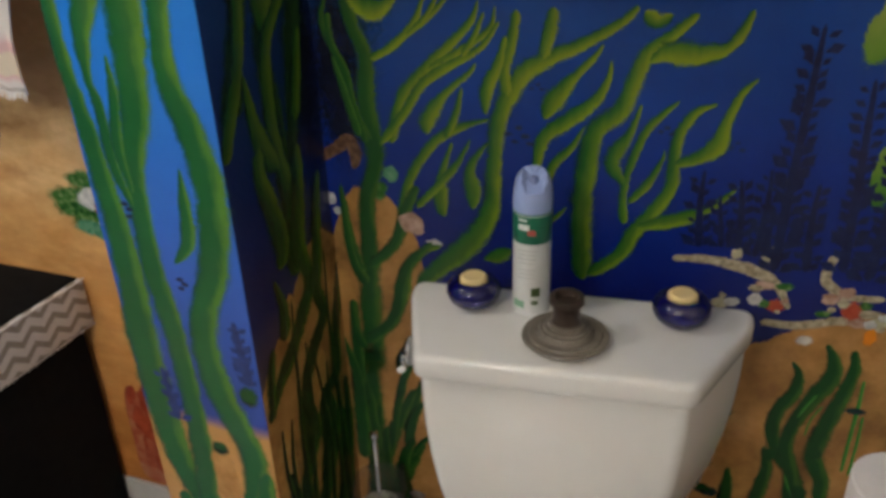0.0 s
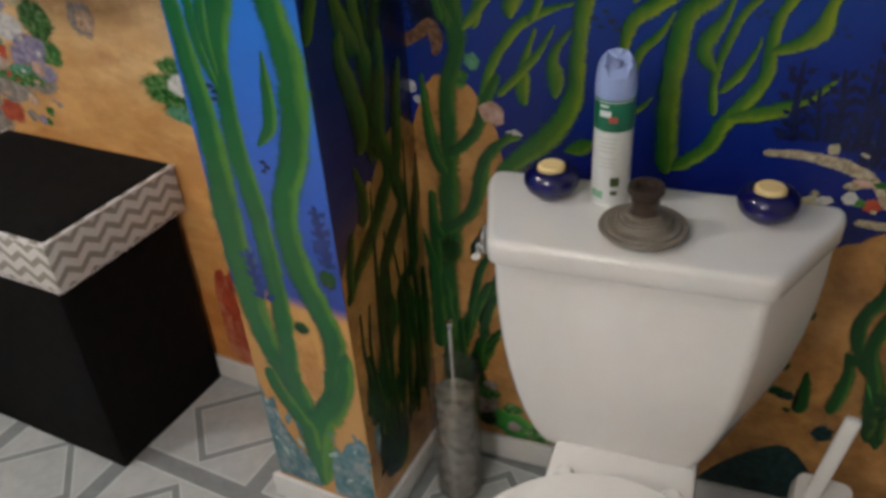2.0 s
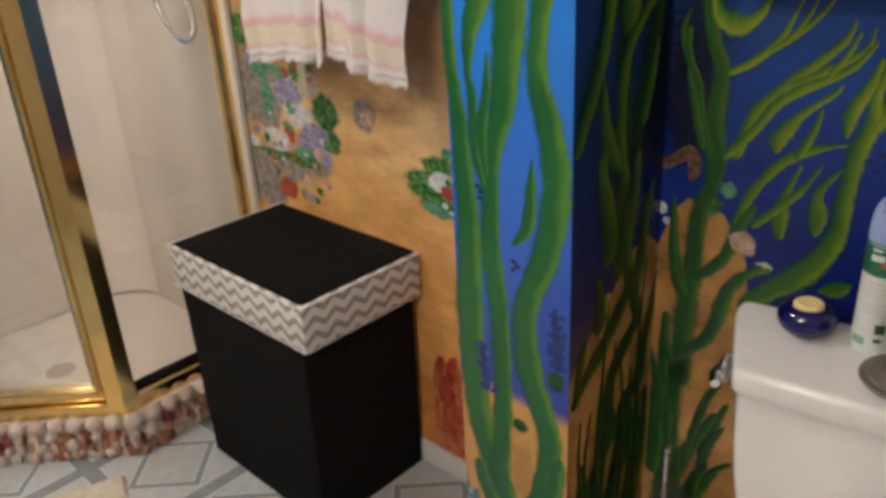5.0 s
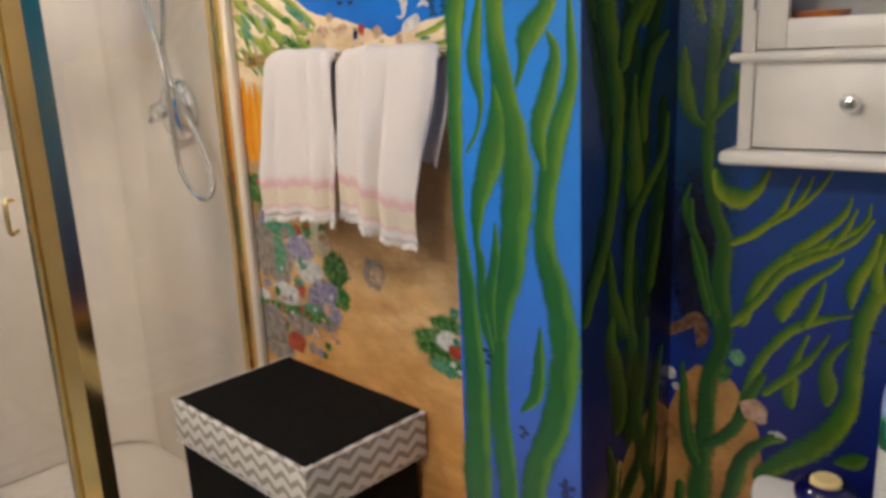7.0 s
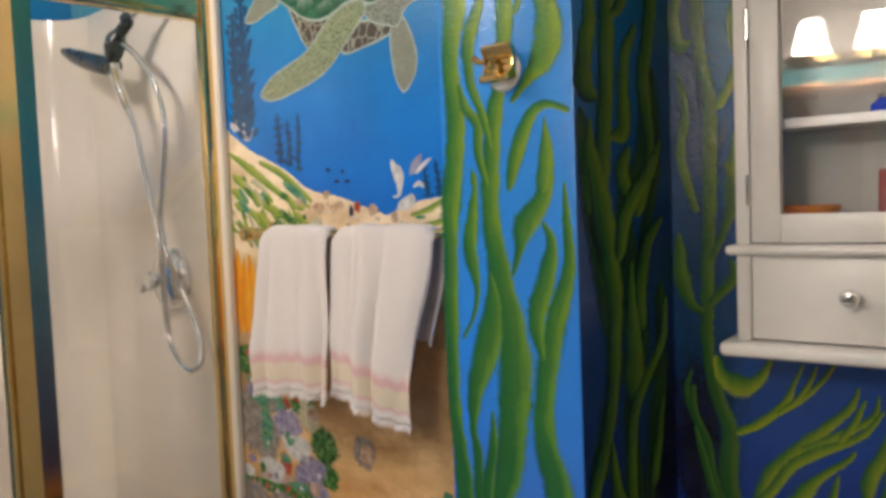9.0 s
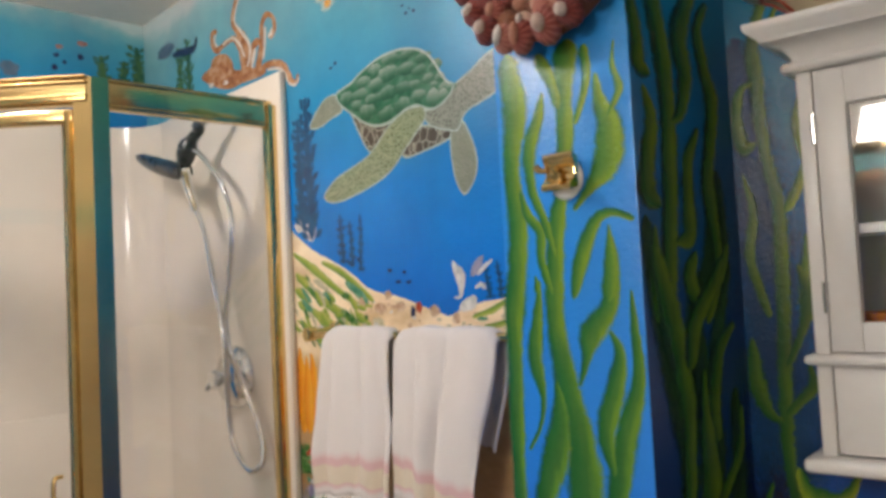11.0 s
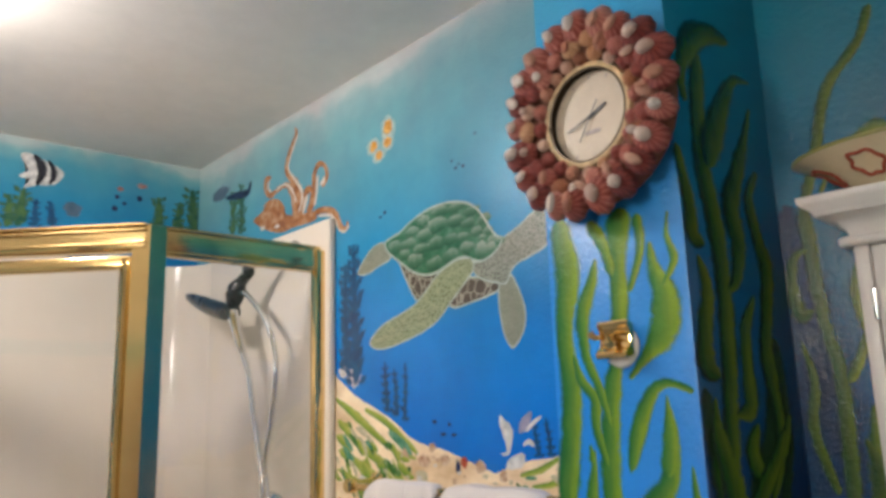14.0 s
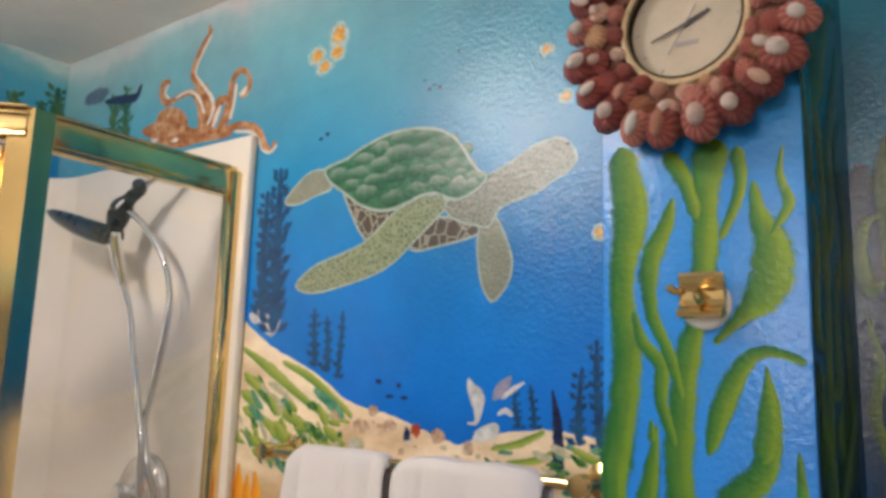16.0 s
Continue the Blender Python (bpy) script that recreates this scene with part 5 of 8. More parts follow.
# ---- shells along the shower curb ----
border = thing("shell_border", "border of white and pink seashells along the shower curb", "shell trim")
run_a, run_b = Vector((PX + 0.03, NORTH - 0.03, 0)), Vector((PX + 0.03, PY, 0))
run_c = Vector((QX + 0.02, QY - 0.03, 0))
rnd = random.Random(11)
ballm = lathe([(0, -0.9), (0.45, -0.82), (0.82, -0.52), (1.0, -0.1), (0.98, 0.25), (0.82, 0.6), (0.48, 0.88), (0.16, 0.96), (0, 0.95)], 14)
BALL = finish(ballm, "round_shell", True)
BALL.materials.append(PEARLS[2].materials[0])
for start, end in ((run_a, run_b), (run_b, run_c)):
    d = (end - start)
    length = d.length
    d.normalize()
    out = Vector((d.y, -d.x, 0))
    if out.dot(Vector((1, -0.4, 0))) < 0:
        out = -out
    turn = math.degrees(math.atan2(out.x, -out.y))
    n = int(length / 0.046)
    for k in range(n + 1):
        p = start + d * (length * k / n) + out * 0.010
        s = 0.0225 * rnd.uniform(0.94, 1.06)
        set_shell(BALL, pose(p.x, p.y, CURB - 0.014, 0, 0, turn) @ pose(0, 0, 0, 80, 0, rnd.uniform(0, 360)), (s, s, s), border)
    m = int(length / 0.016)
    for row in range(3):
        for k in range(int(m * 0.72)):
            p = start + d * (length * (k + 0.6 * rnd.random()) / int(m * 0.72)) + out * 0.003
            s = rnd.uniform(0.013, 0.021)
            me = rnd.choice((BLUSHES, TANS, PEARLS, BLUSHES, PEARLS, TANS, ROSES))[rnd.choice((0, 1, 2))]
            z = 0.016 + row * 0.027 + rnd.uniform(-0.005, 0.005)
            set_shell(me, pose(p.x, p.y, z, 0, 0, turn) @ pose(0, 0, 0, 90 + rnd.uniform(-14, 14), rnd.uniform(-14, 14), rnd.uniform(0, 360)), (s, s * 1.15, s * 0.8), border)

# ---- bath mat ----
mat_thing = thing("bath_mat", "cream tufted bath mat lying on the vinyl floor", "bath mat")
bm = bmesh.new()
e1, e2, corner = Vector((0.917, -0.398, 0)), Vector((-0.398, -0.917, 0)), Vector((-1.778, 0.541, 0))
nu, nv, lu, lv = 90, 60, 0.75, 0.50
grid = []
for j in range(nv + 1):
    row = []
    for i in range(nu + 1):
        u, v = i / nu * lu, j / nv * lv
        edge = min(u, v, lu - u, lv - v)
        p = corner + e1 * (u + 0.003 * noise.noise((v * 40, 0, 0))) + e2 * (v + 0.003 * noise.noise((u * 40, 5, 0)))
        h = 0.016 * min(1.0, 0.2 + edge / 0.012) + 0.0035 * noise.noise((u * 90, v * 90, 0)) * min(1.0, edge / 0.01)
        row.append(bm.verts.new((p.x, p.y, max(0.001, h))))
    grid.append(row)
for j in range(nv):
    for i in range(nu):
        bm.faces.new((grid[j][i], grid[j][i + 1], grid[j + 1][i + 1], grid[j + 1][i]))
part("cloth", bm, plain("cream_tufted_cotton", (0.62, 0.55, 0.43), 0.95, vary=0.18, scale=60, relief=0.8, relief_scale=260), mat_thing)

# ---- lamps behind the camera ----
def glow(name, strength):
    m, nt, b = material(name)
    b.inputs["Base Color"].default_value = (0.85, 0.80, 0.72, 1)
    b.inputs["Emission Color"].default_value = (*WARM, 1)
    b.inputs["Emission Strength"].default_value = strength
    b.inputs["Roughness"].default_value = 0.5
    return m


SHADE, GLOBE = glow("lit_white_shade", VANITY_GLOW), glow("lit_frosted_globe", MAIN_GLOW)
vanity = thing("vanity_light", "brass wall light with two lit white bell shades", "wall light")
part("wall_bar", box(-0.67, -0.29, SOUTH, SOUTH + 0.02, 1.86, 1.90, 0.005), BRASS, vanity)
for x in (-0.584, -0.384):
    part("arm", tube([(x, SOUTH + 0.018, 1.88), (x, -1.06, 1.86), (x, -1.0, 1.885)], 0.008, 12, 10), BRASS, vanity)
    part("shade", lathe([(0.066, 1.89), (0.061, 1.91), (0.052, 1.94), (0.043, 1.975), (0.039, 2.0)], 30, pose(x, -1.0, 0)), SHADE, vanity, "lit white bell shade")
mirror = thing("wall_mirror", "wide wall mirror in a copper frame under the vanity light", "mirror")
part("mirror_glass", box(-1.14, 0.14, SOUTH, SOUTH + 0.006, 1.02, 1.74), plain("silvered_mirror", (0.82, 0.84, 0.84), 0.02, 1.0, vary=0.02), mirror, "silvered glass", False)
COPPER = plain("copper_frame", (0.62, 0.30, 0.16), 0.3, 0.9, vary=0.3, scale=30, relief=0.5, relief_scale=40)
for x0, x1, z0, z1 in ((-1.19, 0.19, 1.74, 1.795), (-1.19, 0.19, 0.965, 1.02), (-1.19, -1.14, 1.02, 1.74), (0.14, 0.19, 1.02, 1.74)):
    part("frame", box(x0, x1, SOUTH, SOUTH + 0.028, z0, z1, 0.008), COPPER, mirror, "copper frame")
ceiling_lamp = thing("ceiling_light", "round frosted ceiling light", "ceiling light")
part("canopy", lathe([(0, 2.40), (0.075, 2.40), (0.075, 2.375), (0, 2.374)], 30, pose(MAIN[0], MAIN[1], 0)), BRASS, ceiling_lamp)
part("globe", lathe([(0.0, 2.262), (0.045, 2.268), (0.08, 2.29), (0.092, 2.32), (0.088, 2.355), (0.07, 2.376)], 32, pose(MAIN[0], MAIN[1], 0)), GLOBE, ceiling_lamp, "lit frosted globe")


border_band = part("painted_border", box(WEST + 0.01, EAST - 0.01, SOUTH, SOUTH + 0.002, 1.80, 1.862), plain("turquoise_border_paint", (0.10, 0.36, 0.40), 0.4), wall_s, "turquoise painted border", False)


# ---- mural tools: thin paint laid on a wall ----
COATS = {"N": [], "B": [], "C": [], "S": [], "W": []}


def on(plane, u, v, off):
    """A point off metres in front of a painted face; u runs along it, v is the height."""
    if plane == "N":
        return (u, NORTH - off, v)
    if plane == "B":
        return (u, bay(u) - off, v)
    if plane == "C":
        return (u, COL_Y - off, v)
    if plane == "S":
        return (COL_R + off, u, v)
    return (WEST + off, u, v)


def film(plane, pts, grow=0.01):
    """Each coat lies a hair above the coats that it covers."""
    us, vs = [p[0] for p in pts], [p[1] for p in pts]
    me = (min(us) - grow, max(us) + grow, min(vs) - grow, max(vs) + grow)
    below = [lay for a, b, c, d, lay in COATS[plane] if a < me[1] and b > me[0] and c < me[3] and d > me[2]]
    lay = 1 + max(below, default=0)
    COATS[plane].append((*me, lay))
    return 0.00012 + 0.00004 * lay


def painted(name, bm, mat, plane):
    owner = {"N": wall_n, "B": wall_b, "C": column, "S": column, "W": wall_w}[plane]
    me = bpy.data.meshes.new(name)
    bm.to_mesh(me)
    bm.free()
    ob = new(name, me)
    me.materials.append(mat)
    ob.parent = owner
    return ob


NAMES = {}


def stroke(plane, mat, *pts, name=None):
    """One brush-drawn frond through (u, height, width) points, swelling and tapering between them."""
    path = spline(pts, 12 * (len(pts) - 1))
    off, bm = film(plane, pts), bmesh.new()
    uvl = bm.loops.layers.uv.new("UVMap")
    rows, n = [], len(path)
    step = sum((Vector(a[:2]) - Vector(b[:2])).length for a, b in zip(pts, pts[1:])) / (len(pts) - 1)
    flip = 1 if pts[-1][1] < pts[0][1] else -1
    for i, p in enumerate(path):
        d = path[min(i + 1, n - 1)] - path[max(i - 1, 0)]
        d = Vector((d.x, d.y)).normalized()
        side = Vector((-d.y, d.x)) * flip
        ruffle = 1 + 0.12 * noise.noise((p.x * 40, p.y * 40, 3.7)) + 0.07 * noise.noise((p.x * 170, p.y * 170, 1.7))
        near = min(i, n - 1 - i) / 12.0
        span = max(p.z, 0.002) / max(0.02, step)
        ruffle *= math.sqrt(min(1.0, 0.04 + near / max(0.05, 0.6 * span)))
        half = max(p.z, 0.002) * {"N": 0.58, "B": 0.72, "C": 0.60}.get(plane, 0.72) * ruffle
        row = [bm.verts.new(on(plane, p.x + side.x * half * k, p.y + side.y * half * k, off)) for k in (-1, 0, 1)]
        rows.append(row)
    for i in range(n - 1):
        for k in (0, 1):
            f = bm.faces.new((rows[i][k], rows[i][k + 1], rows[i + 1][k + 1], rows[i + 1][k]))
            for loop, (a, b) in zip(f.loops, ((k, i), (k + 1, i), (k + 1, i + 1), (k, i + 1))):
                loop[uvl].uv = (a / 2, 1.0 if a != 1 else 0.0)
    return painted(name or NAMES.get(mat.name, "kelp_frond"), bm, mat, plane)


def closed(pts, n, sharp):
    if sharp:
        return [Vector((*p, 0)) for p in pts]
    p = [Vector((*q, 0)) for q in pts]
    return spline([p[-1]] + p + [p[0], p[1]], n * (len(p) + 2))[n:-n - 1]


def patch(plane, mat, *pts, sharp=False, rim=None, name=None):
    """A filled painted shape with a soft wavy outline; rim adds a pale outline round it."""
    loop = closed(pts, 5, sharp)
    off, bm = film(plane, pts), bmesh.new()
    uvl = bm.loops.layers.uv.new("UVMap")
    mid = sum(loop, Vector()) / len(loop)
    vs = [bm.verts.new(on(plane, p.x, p.y, off)) for p in loop]
    inner = [bm.verts.new(on(plane, *(p + (mid - p).normalized() * min(0.006, (mid - p).length * 0.4)).xy, off)) for p in loop]
    for k in range(len(vs)):
        f = bm.faces.new((vs[k], vs[(k + 1) % len(vs)], inner[(k + 1) % len(vs)], inner[k]))
        for loop_, y in zip(f.loops, (1, 1, 0, 0)):
            loop_[uvl].uv = (0.5, y)
    f = bm.faces.new(inner)
    bmesh.ops.triangulate(bm, faces=[f])
    ob = painted(name or NAMES.get(mat.name, "painted_shape"), bm, mat, plane)
    if rim:
        ring = [(p.x, p.y, 0.0042) for p in loop[::3]] + [(loop[0].x, loop[0].y, 0.0042)]
        stroke(plane, RIM, *ring, name="outline")
    return ob


def rim_line(plane, pts):
    """A pale line brushed round a shape."""
    loop = closed(pts, 5, False)
    stroke(plane, RIM, *[(p.x, p.y, 0.0055) for p in loop[::3]], (loop[0].x, loop[0].y, 0.0055), name="outline")


def blob(plane, mat, u, v, ru, rv, name=None):
    """A dabbed spot with an uneven feathered edge."""
    off, bm = film(plane, ((u - ru, v - rv), (u + ru, v + rv)), 0.002), bmesh.new()
    uvl = bm.loops.layers.uv.new("UVMap")
    n = 26
    vs = []
    for k in range(n):
        a = 2 * math.pi * k / n
        r = 1.08 + 0.26 * noise.noise((u * 31 + 1.4 * math.cos(a), v * 31 + 1.4 * math.sin(a), ru * 300))
        vs.append(bm.verts.new(on(plane, u + ru * r * math.cos(a), v + rv * r * math.sin(a), off)))
    c = bm.verts.new(on(plane, u, v, off))
    for k in range(n):
        f = bm.faces.new((c, vs[k], vs[(k + 1) % n]))
        for loop, y, q in zip(f.loops, (0, 1, 1), (None, k, k + 1)):
            loop[uvl].uv = (0.34 if q is None else 0.34 + 0.32 * math.sin(2 * math.pi * q / n), y)
    return painted(name or NAMES.get(mat.name, "painted_dab"), bm, mat, plane)


def ground(plane, mat, foot, *pts, name="painted_seabed"):
    """Everything painted below a wavy skyline, down to the height foot."""
    off, bm = film(plane, (*pts, (pts[0][0], foot))), bmesh.new()
    uvl = bm.loops.layers.uv.new("UVMap")
    path = spline([(*p, 0) for p in pts], 8 * (len(pts) - 1))
    rows = []
    for p in path:
        top = p.y + 0.004 * noise.noise((p.x * 60, 1, 2))
        rows.append([bm.verts.new(on(plane, p.x, z, off)) for z in (top, max(foot, top - 0.02), foot)])
    for a, b in zip(rows, rows[1:]):
        for k in (0, 1):
            f = bm.faces.new((a[k], b[k], b[k + 1], a[k + 1]))
            for loop, y in zip(f.loops, (1 - k, 1 - k, 0, 0)):
                loop[uvl].uv = (0.5, y)
    return painted(name, bm, mat, plane)


def spire(plane, mat, u, v0, v1, width, name="painted_weed"):
    """A feathery weed: overlapping short dabs either side of a thin stem, all one coat."""
    fat = 1.0 if plane == "B" else 2.0
    stem = [(u + 0.006 * math.sin(t * 2.2 + u * 40), v1 + (v0 - v1) * t, width * w * fat) for t, w in ((0, 0.08), (0.25, 0.14), (0.6, 0.18), (1, 0.22))]
    stroke(plane, mat, *stem, name=name)
    rnd = random.Random(int(u * 9000) + int(v0 * 700))
    off, bm = film(plane, ((u - width / 2, v0), (u + width / 2, v1))), bmesh.new()
    uvl = bm.loops.layers.uv.new("UVMap")
    count = max(5, int((v1 - v0) / (0.017 if width < 0.045 else 0.018)))
    for i in range(count):
        t = i / count
        z = v0 + (v1 - v0) * t
        for sgn in (-1, 1):
            w = width * 0.66 * (1 - 0.35 * t) * rnd.uniform(0.6, 1.15)
            a = radians(rnd.uniform(22, 66))
            dx, dz = sgn * math.cos(a), math.sin(a)
            x = u + 0.006 * math.sin((1 - t) * 2.2 + u * 40) + sgn * width * 0.07
            q = min(0.012, 0.30 * w)
            mid = (x + dx * w * 0.5, z + dz * w * 0.5)
            quad = [(x, z), (mid[0] + dz * q * sgn, mid[1] - abs(dx) * q), (x + dx * w, z + dz * w), (mid[0] - dz * q * sgn, mid[1] + abs(dx) * q)]
            c = bm.verts.new(on(plane, *mid, off + 0.000002 * (2 * i + (sgn > 0))))
            ring = [bm.verts.new(on(plane, px, pz, off + 0.000002 * (2 * i + (sgn > 0)))) for px, pz in quad]
            for k in range(4):
                f = bm.faces.new((c, ring[k], ring[(k + 1) % 4]))
                for loop, y in zip(f.loops, (0, 1, 1)):
                    loop[uvl].uv = (0.5, y)
    return painted(name, bm, mat, plane)


def dabs(plane, seed, count, u0, u1, v0, v1, lo, hi, pool, slant=0.0):
    rnd = random.Random(seed)
    for k in range(count):
        t = rnd.random()
        u = u0 + (u1 - u0) * t
        v = rnd.uniform(v0, v1) + slant * (t - 0.5)
        r = rnd.uniform(lo, hi)
        blob(plane, rnd.choice(pool), round(u, 3), round(v, 3), r * rnd.uniform(0.8, 1.5), r * rnd.uniform(0.6, 1.1))


def dashes(plane, seed, count, u0, u1, v0, v1, lo, hi, lean, pool, slant=0.0):
    # short slanting brush strokes
    rnd = random.Random(seed)
    for k in range(count):
        t = rnd.random()
        u = u0 + (u1 - u0) * t
        v = rnd.uniform(v0, v1) + slant * (t - 0.5)
        r, a = rnd.uniform(lo, hi), radians(lean + rnd.uniform(-18, 18))
        du, dv = r * math.cos(a), r * math.sin(a)
        w = r * rnd.uniform(0.45, 0.85)
        bend = rnd.uniform(-0.2, 0.2)
        stroke(plane, rnd.choice(pool), (u - du, v - dv, w * 0.5), (u - dv * bend, v + du * bend, w), (u + du, v + dv, w * 0.6))


for mname, label in (("painted_foam", "painted_foam"), ("painted_dark_foam", "painted_foam"), ("painted_navy_dabs", "painted_fish"), ("painted_dunes", "painted_seabed"), ("painted_umber_sand", "painted_sand"), ("painted_sand_strokes", "painted_sand"), ("painted_turtle_shell", "turtle_shell"), ("painted_scute", "scute"), ("painted_turtle_skin", "turtle_skin"), ("painted_turtle_flipper", "turtle_flipper"), ("painted_turtle_belly", "turtle_belly"), ("painted_octopus", "octopus_arm"), ("painted_octopus_pale", "octopus_arm"), ("painted_orange_fish", "painted_fish"), ("painted_red_fish", "painted_fish"), ("painted_pale_halo", "painted_fish"), ("painted_grey_rock", "painted_rock"), ("painted_orange_coral", "painted_coral"), ("painted_red", "painted_coral"), ("painted_red_sponge", "painted_coral"), ("painted_cream_coral", "painted_coral"), ("painted_shells", "painted_shell"), ("painted_sea_grass", "painted_grass"), ("painted_navy_shade", "painted_shade"), ("painted_inky_depth_shade", "painted_shade"), ("painted_inky_weed", "painted_weed"), ("painted_leaf_green", "painted_leaves"), ("painted_teal_green", "painted_leaves")):
    NAMES[mname] = label


# ---- the mural ----
ground("N", DUNE, 0.05, (-1.836, 1.619), (-1.739, 1.561), (-1.601, 1.505), (-1.506, 1.454), (-1.394, 1.432), (-1.29, 1.4), (-1.24, 1.394), (-1.209, 1.41), (-1.091, 1.426), (-1.022, 1.422), (-0.94, 1.404))
ground("S", SAND, 0.05, (0.851, 0.606), (0.886, 0.654), (0.941, 0.691), (0.978, 0.735), (1.02, 0.775), (1.067, 0.79), (1.088, 0.775), (1.114, 0.76))
ground("B", SAND, 0.05, (-0.651, 0.73), (-0.611, 0.833), (-0.577, 0.849), (-0.535, 0.833), (-0.496, 0.766), (-0.466, 0.677), (-0.315, 0.593), (-0.106, 0.567), (0.039, 0.628), (0.105, 0.67), (0.164, 0.695), (0.237, 0.704), (0.34, 0.69), (0.702, 0.599), (1.144, 0.593))
# dark corner band: painted deep water plus the column's shade, both as colour
stroke("B", DEEP_SHADE, (-0.63, 1.80, 0.04), (-0.615, 1.62, 0.085), (-0.60, 1.35, 0.12), (-0.60, 1.1, 0.12), (-0.605, 0.93, 0.08))
blob("B", INKY_SHADE, -0.61, 1.04, 0.06, 0.19)
blob("B", INKY_SHADE, -0.60, 0.97, 0.055, 0.09)
blob("S", INKY_SHADE, 1.07, 1.05, 0.055, 0.17)
stroke("B", SHELLB, (-0.650, 0.893, 0.012), (-0.636, 0.902, 0.017), (-0.616, 0.914, 0.018), (-0.598, 0.925, 0.02), (-0.588, 0.904, 0.018), (-0.592, 0.878, 0.010))
blob("B", WHITEP, -0.637, 0.824, 0.01, 0.012)
blob("B", WHITEP, -0.627, 0.802, 0.009, 0.007)
blob("B", WHITEP, -0.465, 0.756, 0.015, 0.008)
blob("B", PINKP, -0.495, 0.786, 0.016, 0.019)
blob("B", GRASSP, -0.559, 0.846, 0.019, 0.022)
blob("B", TEALG, -0.532, 0.873, 0.015, 0.015)
# kelp on the column and in the toilet bay
stroke("C", KELPC, (-0.851, 1.788, 0.037), (-0.838, 1.7, 0.047), (-0.85, 1.619, 0.034), (-0.843, 1.522, 0.039), (-0.857, 1.422, 0.041), (-0.862, 1.362, 0.032), (-0.865, 1.244, 0.03), (-0.865, 1.107, 0.026), (-0.851, 0.983, 0.037), (-0.838, 0.79, 0.056), (-0.846, 0.665, 0.063), (-0.831, 0.458, 0.063), (-0.793, 0.344, 0.063), (-0.758, 0.251, 0.073))
stroke("C", KELPC, (-0.738, 1.781, 0.054), (-0.747, 1.711, 0.031), (-0.749, 1.641, 0.031), (-0.762, 1.565, 0.026), (-0.769, 1.543, 0.03), (-0.781, 1.458, 0.035), (-0.782, 1.379, 0.035), (-0.768, 1.299, 0.043), (-0.748, 1.189, 0.061), (-0.763, 1.052, 0.053), (-0.789, 0.949, 0.039), (-0.794, 0.804, 0.041), (-0.786, 0.746, 0.043), (-0.777, 0.622, 0.043), (-0.777, 0.482, 0.046), (-0.778, 0.311, 0.059), (-0.757, 0.207, 0.083), (-0.76, 0.081, 0.071))
stroke("C", KELPC, (-0.658, 1.436, 0.004), (-0.656, 1.385, 0.014), (-0.655, 1.319, 0.022), (-0.68, 1.242, 0.037), (-0.696, 1.168, 0.036), (-0.701, 1.087, 0.04), (-0.678, 1.007, 0.049), (-0.667, 0.923, 0.054), (-0.686, 0.817, 0.054), (-0.726, 0.706, 0.051), (-0.718, 0.6, 0.06), (-0.695, 0.536, 0.054), (-0.676, 0.455, 0.052), (-0.705, 0.337, 0.04), (-0.757, 0.207, 0.062))
stroke("C", KELPC, (-0.694, 1.384, 0.005), (-0.681, 1.355, 0.018), (-0.69, 1.31, 0.03), (-0.709, 1.248, 0.033), (-0.7, 1.194, 0.006))
stroke("C", KELPC, (-0.687, 1.523, 0.003), (-0.682, 1.467, 0.02), (-0.693, 1.416, 0.03), (-0.725, 1.378, 0.038), (-0.734, 1.347, 0.017), (-0.747, 1.308, 0.006))
stroke("C", KELPC, (-0.646, 1.526, 0.009), (-0.684, 1.538, 0.013), (-0.712, 1.522, 0.022), (-0.736, 1.471, 0.026), (-0.75, 1.425, 0.008))
stroke("C", KELPC, (-0.808, 1.455, 0.004), (-0.815, 1.403, 0.02), (-0.824, 1.346, 0.028), (-0.813, 1.289, 0.012), (-0.822, 1.247, 0.008), (-0.844, 1.212, 0.006))
stroke("C", KELPC, (-0.789, 1.314, 0.005), (-0.785, 1.266, 0.031), (-0.799, 1.2, 0.048), (-0.823, 1.139, 0.033), (-0.83, 1.079, 0.015), (-0.823, 1.043, 0.019), (-0.821, 0.961, 0.022), (-0.804, 0.899, 0.01))
stroke("C", KELPC, (-0.792, 1.113, 0.005), (-0.793, 1.065, 0.017), (-0.806, 0.992, 0.022), (-0.799, 0.919, 0.009))
stroke("C", KELPC, (-0.835, 1.585, 0.007), (-0.824, 1.549, 0.017), (-0.802, 1.521, 0.019), (-0.802, 1.48, 0.017), (-0.787, 1.432, 0.009))
stroke("C", KELPC, (-0.785, 1.717, 0.004), (-0.794, 1.686, 0.021), (-0.814, 1.64, 0.026), (-0.813, 1.584, 0.017), (-0.793, 1.536, 0.015), (-0.778, 1.484, 0.009))
stroke("C", KELPC, (-0.815, 1.461, 0.004), (-0.813, 1.435, 0.014))
stroke("C", KELPC, (-0.694, 1.725, 0.007), (-0.689, 1.686, 0.022), (-0.676, 1.647, 0.042), (-0.684, 1.604, 0.047), (-0.717, 1.57, 0.016), (-0.741, 1.546, 0.007))
stroke("C", KELPC, (-0.662, 1.761, 0.003), (-0.666, 1.728, 0.009), (-0.658, 1.696, 0.013), (-0.677, 1.662, 0.005))
stroke("C", KELPC, (-0.711, 1.767, 0.02), (-0.708, 1.72, 0.015), (-0.731, 1.661, 0.01))
stroke("C", KELPC, (-0.794, 1.772, 0.022), (-0.772, 1.739, 0.02), (-0.757, 1.688, 0.015))
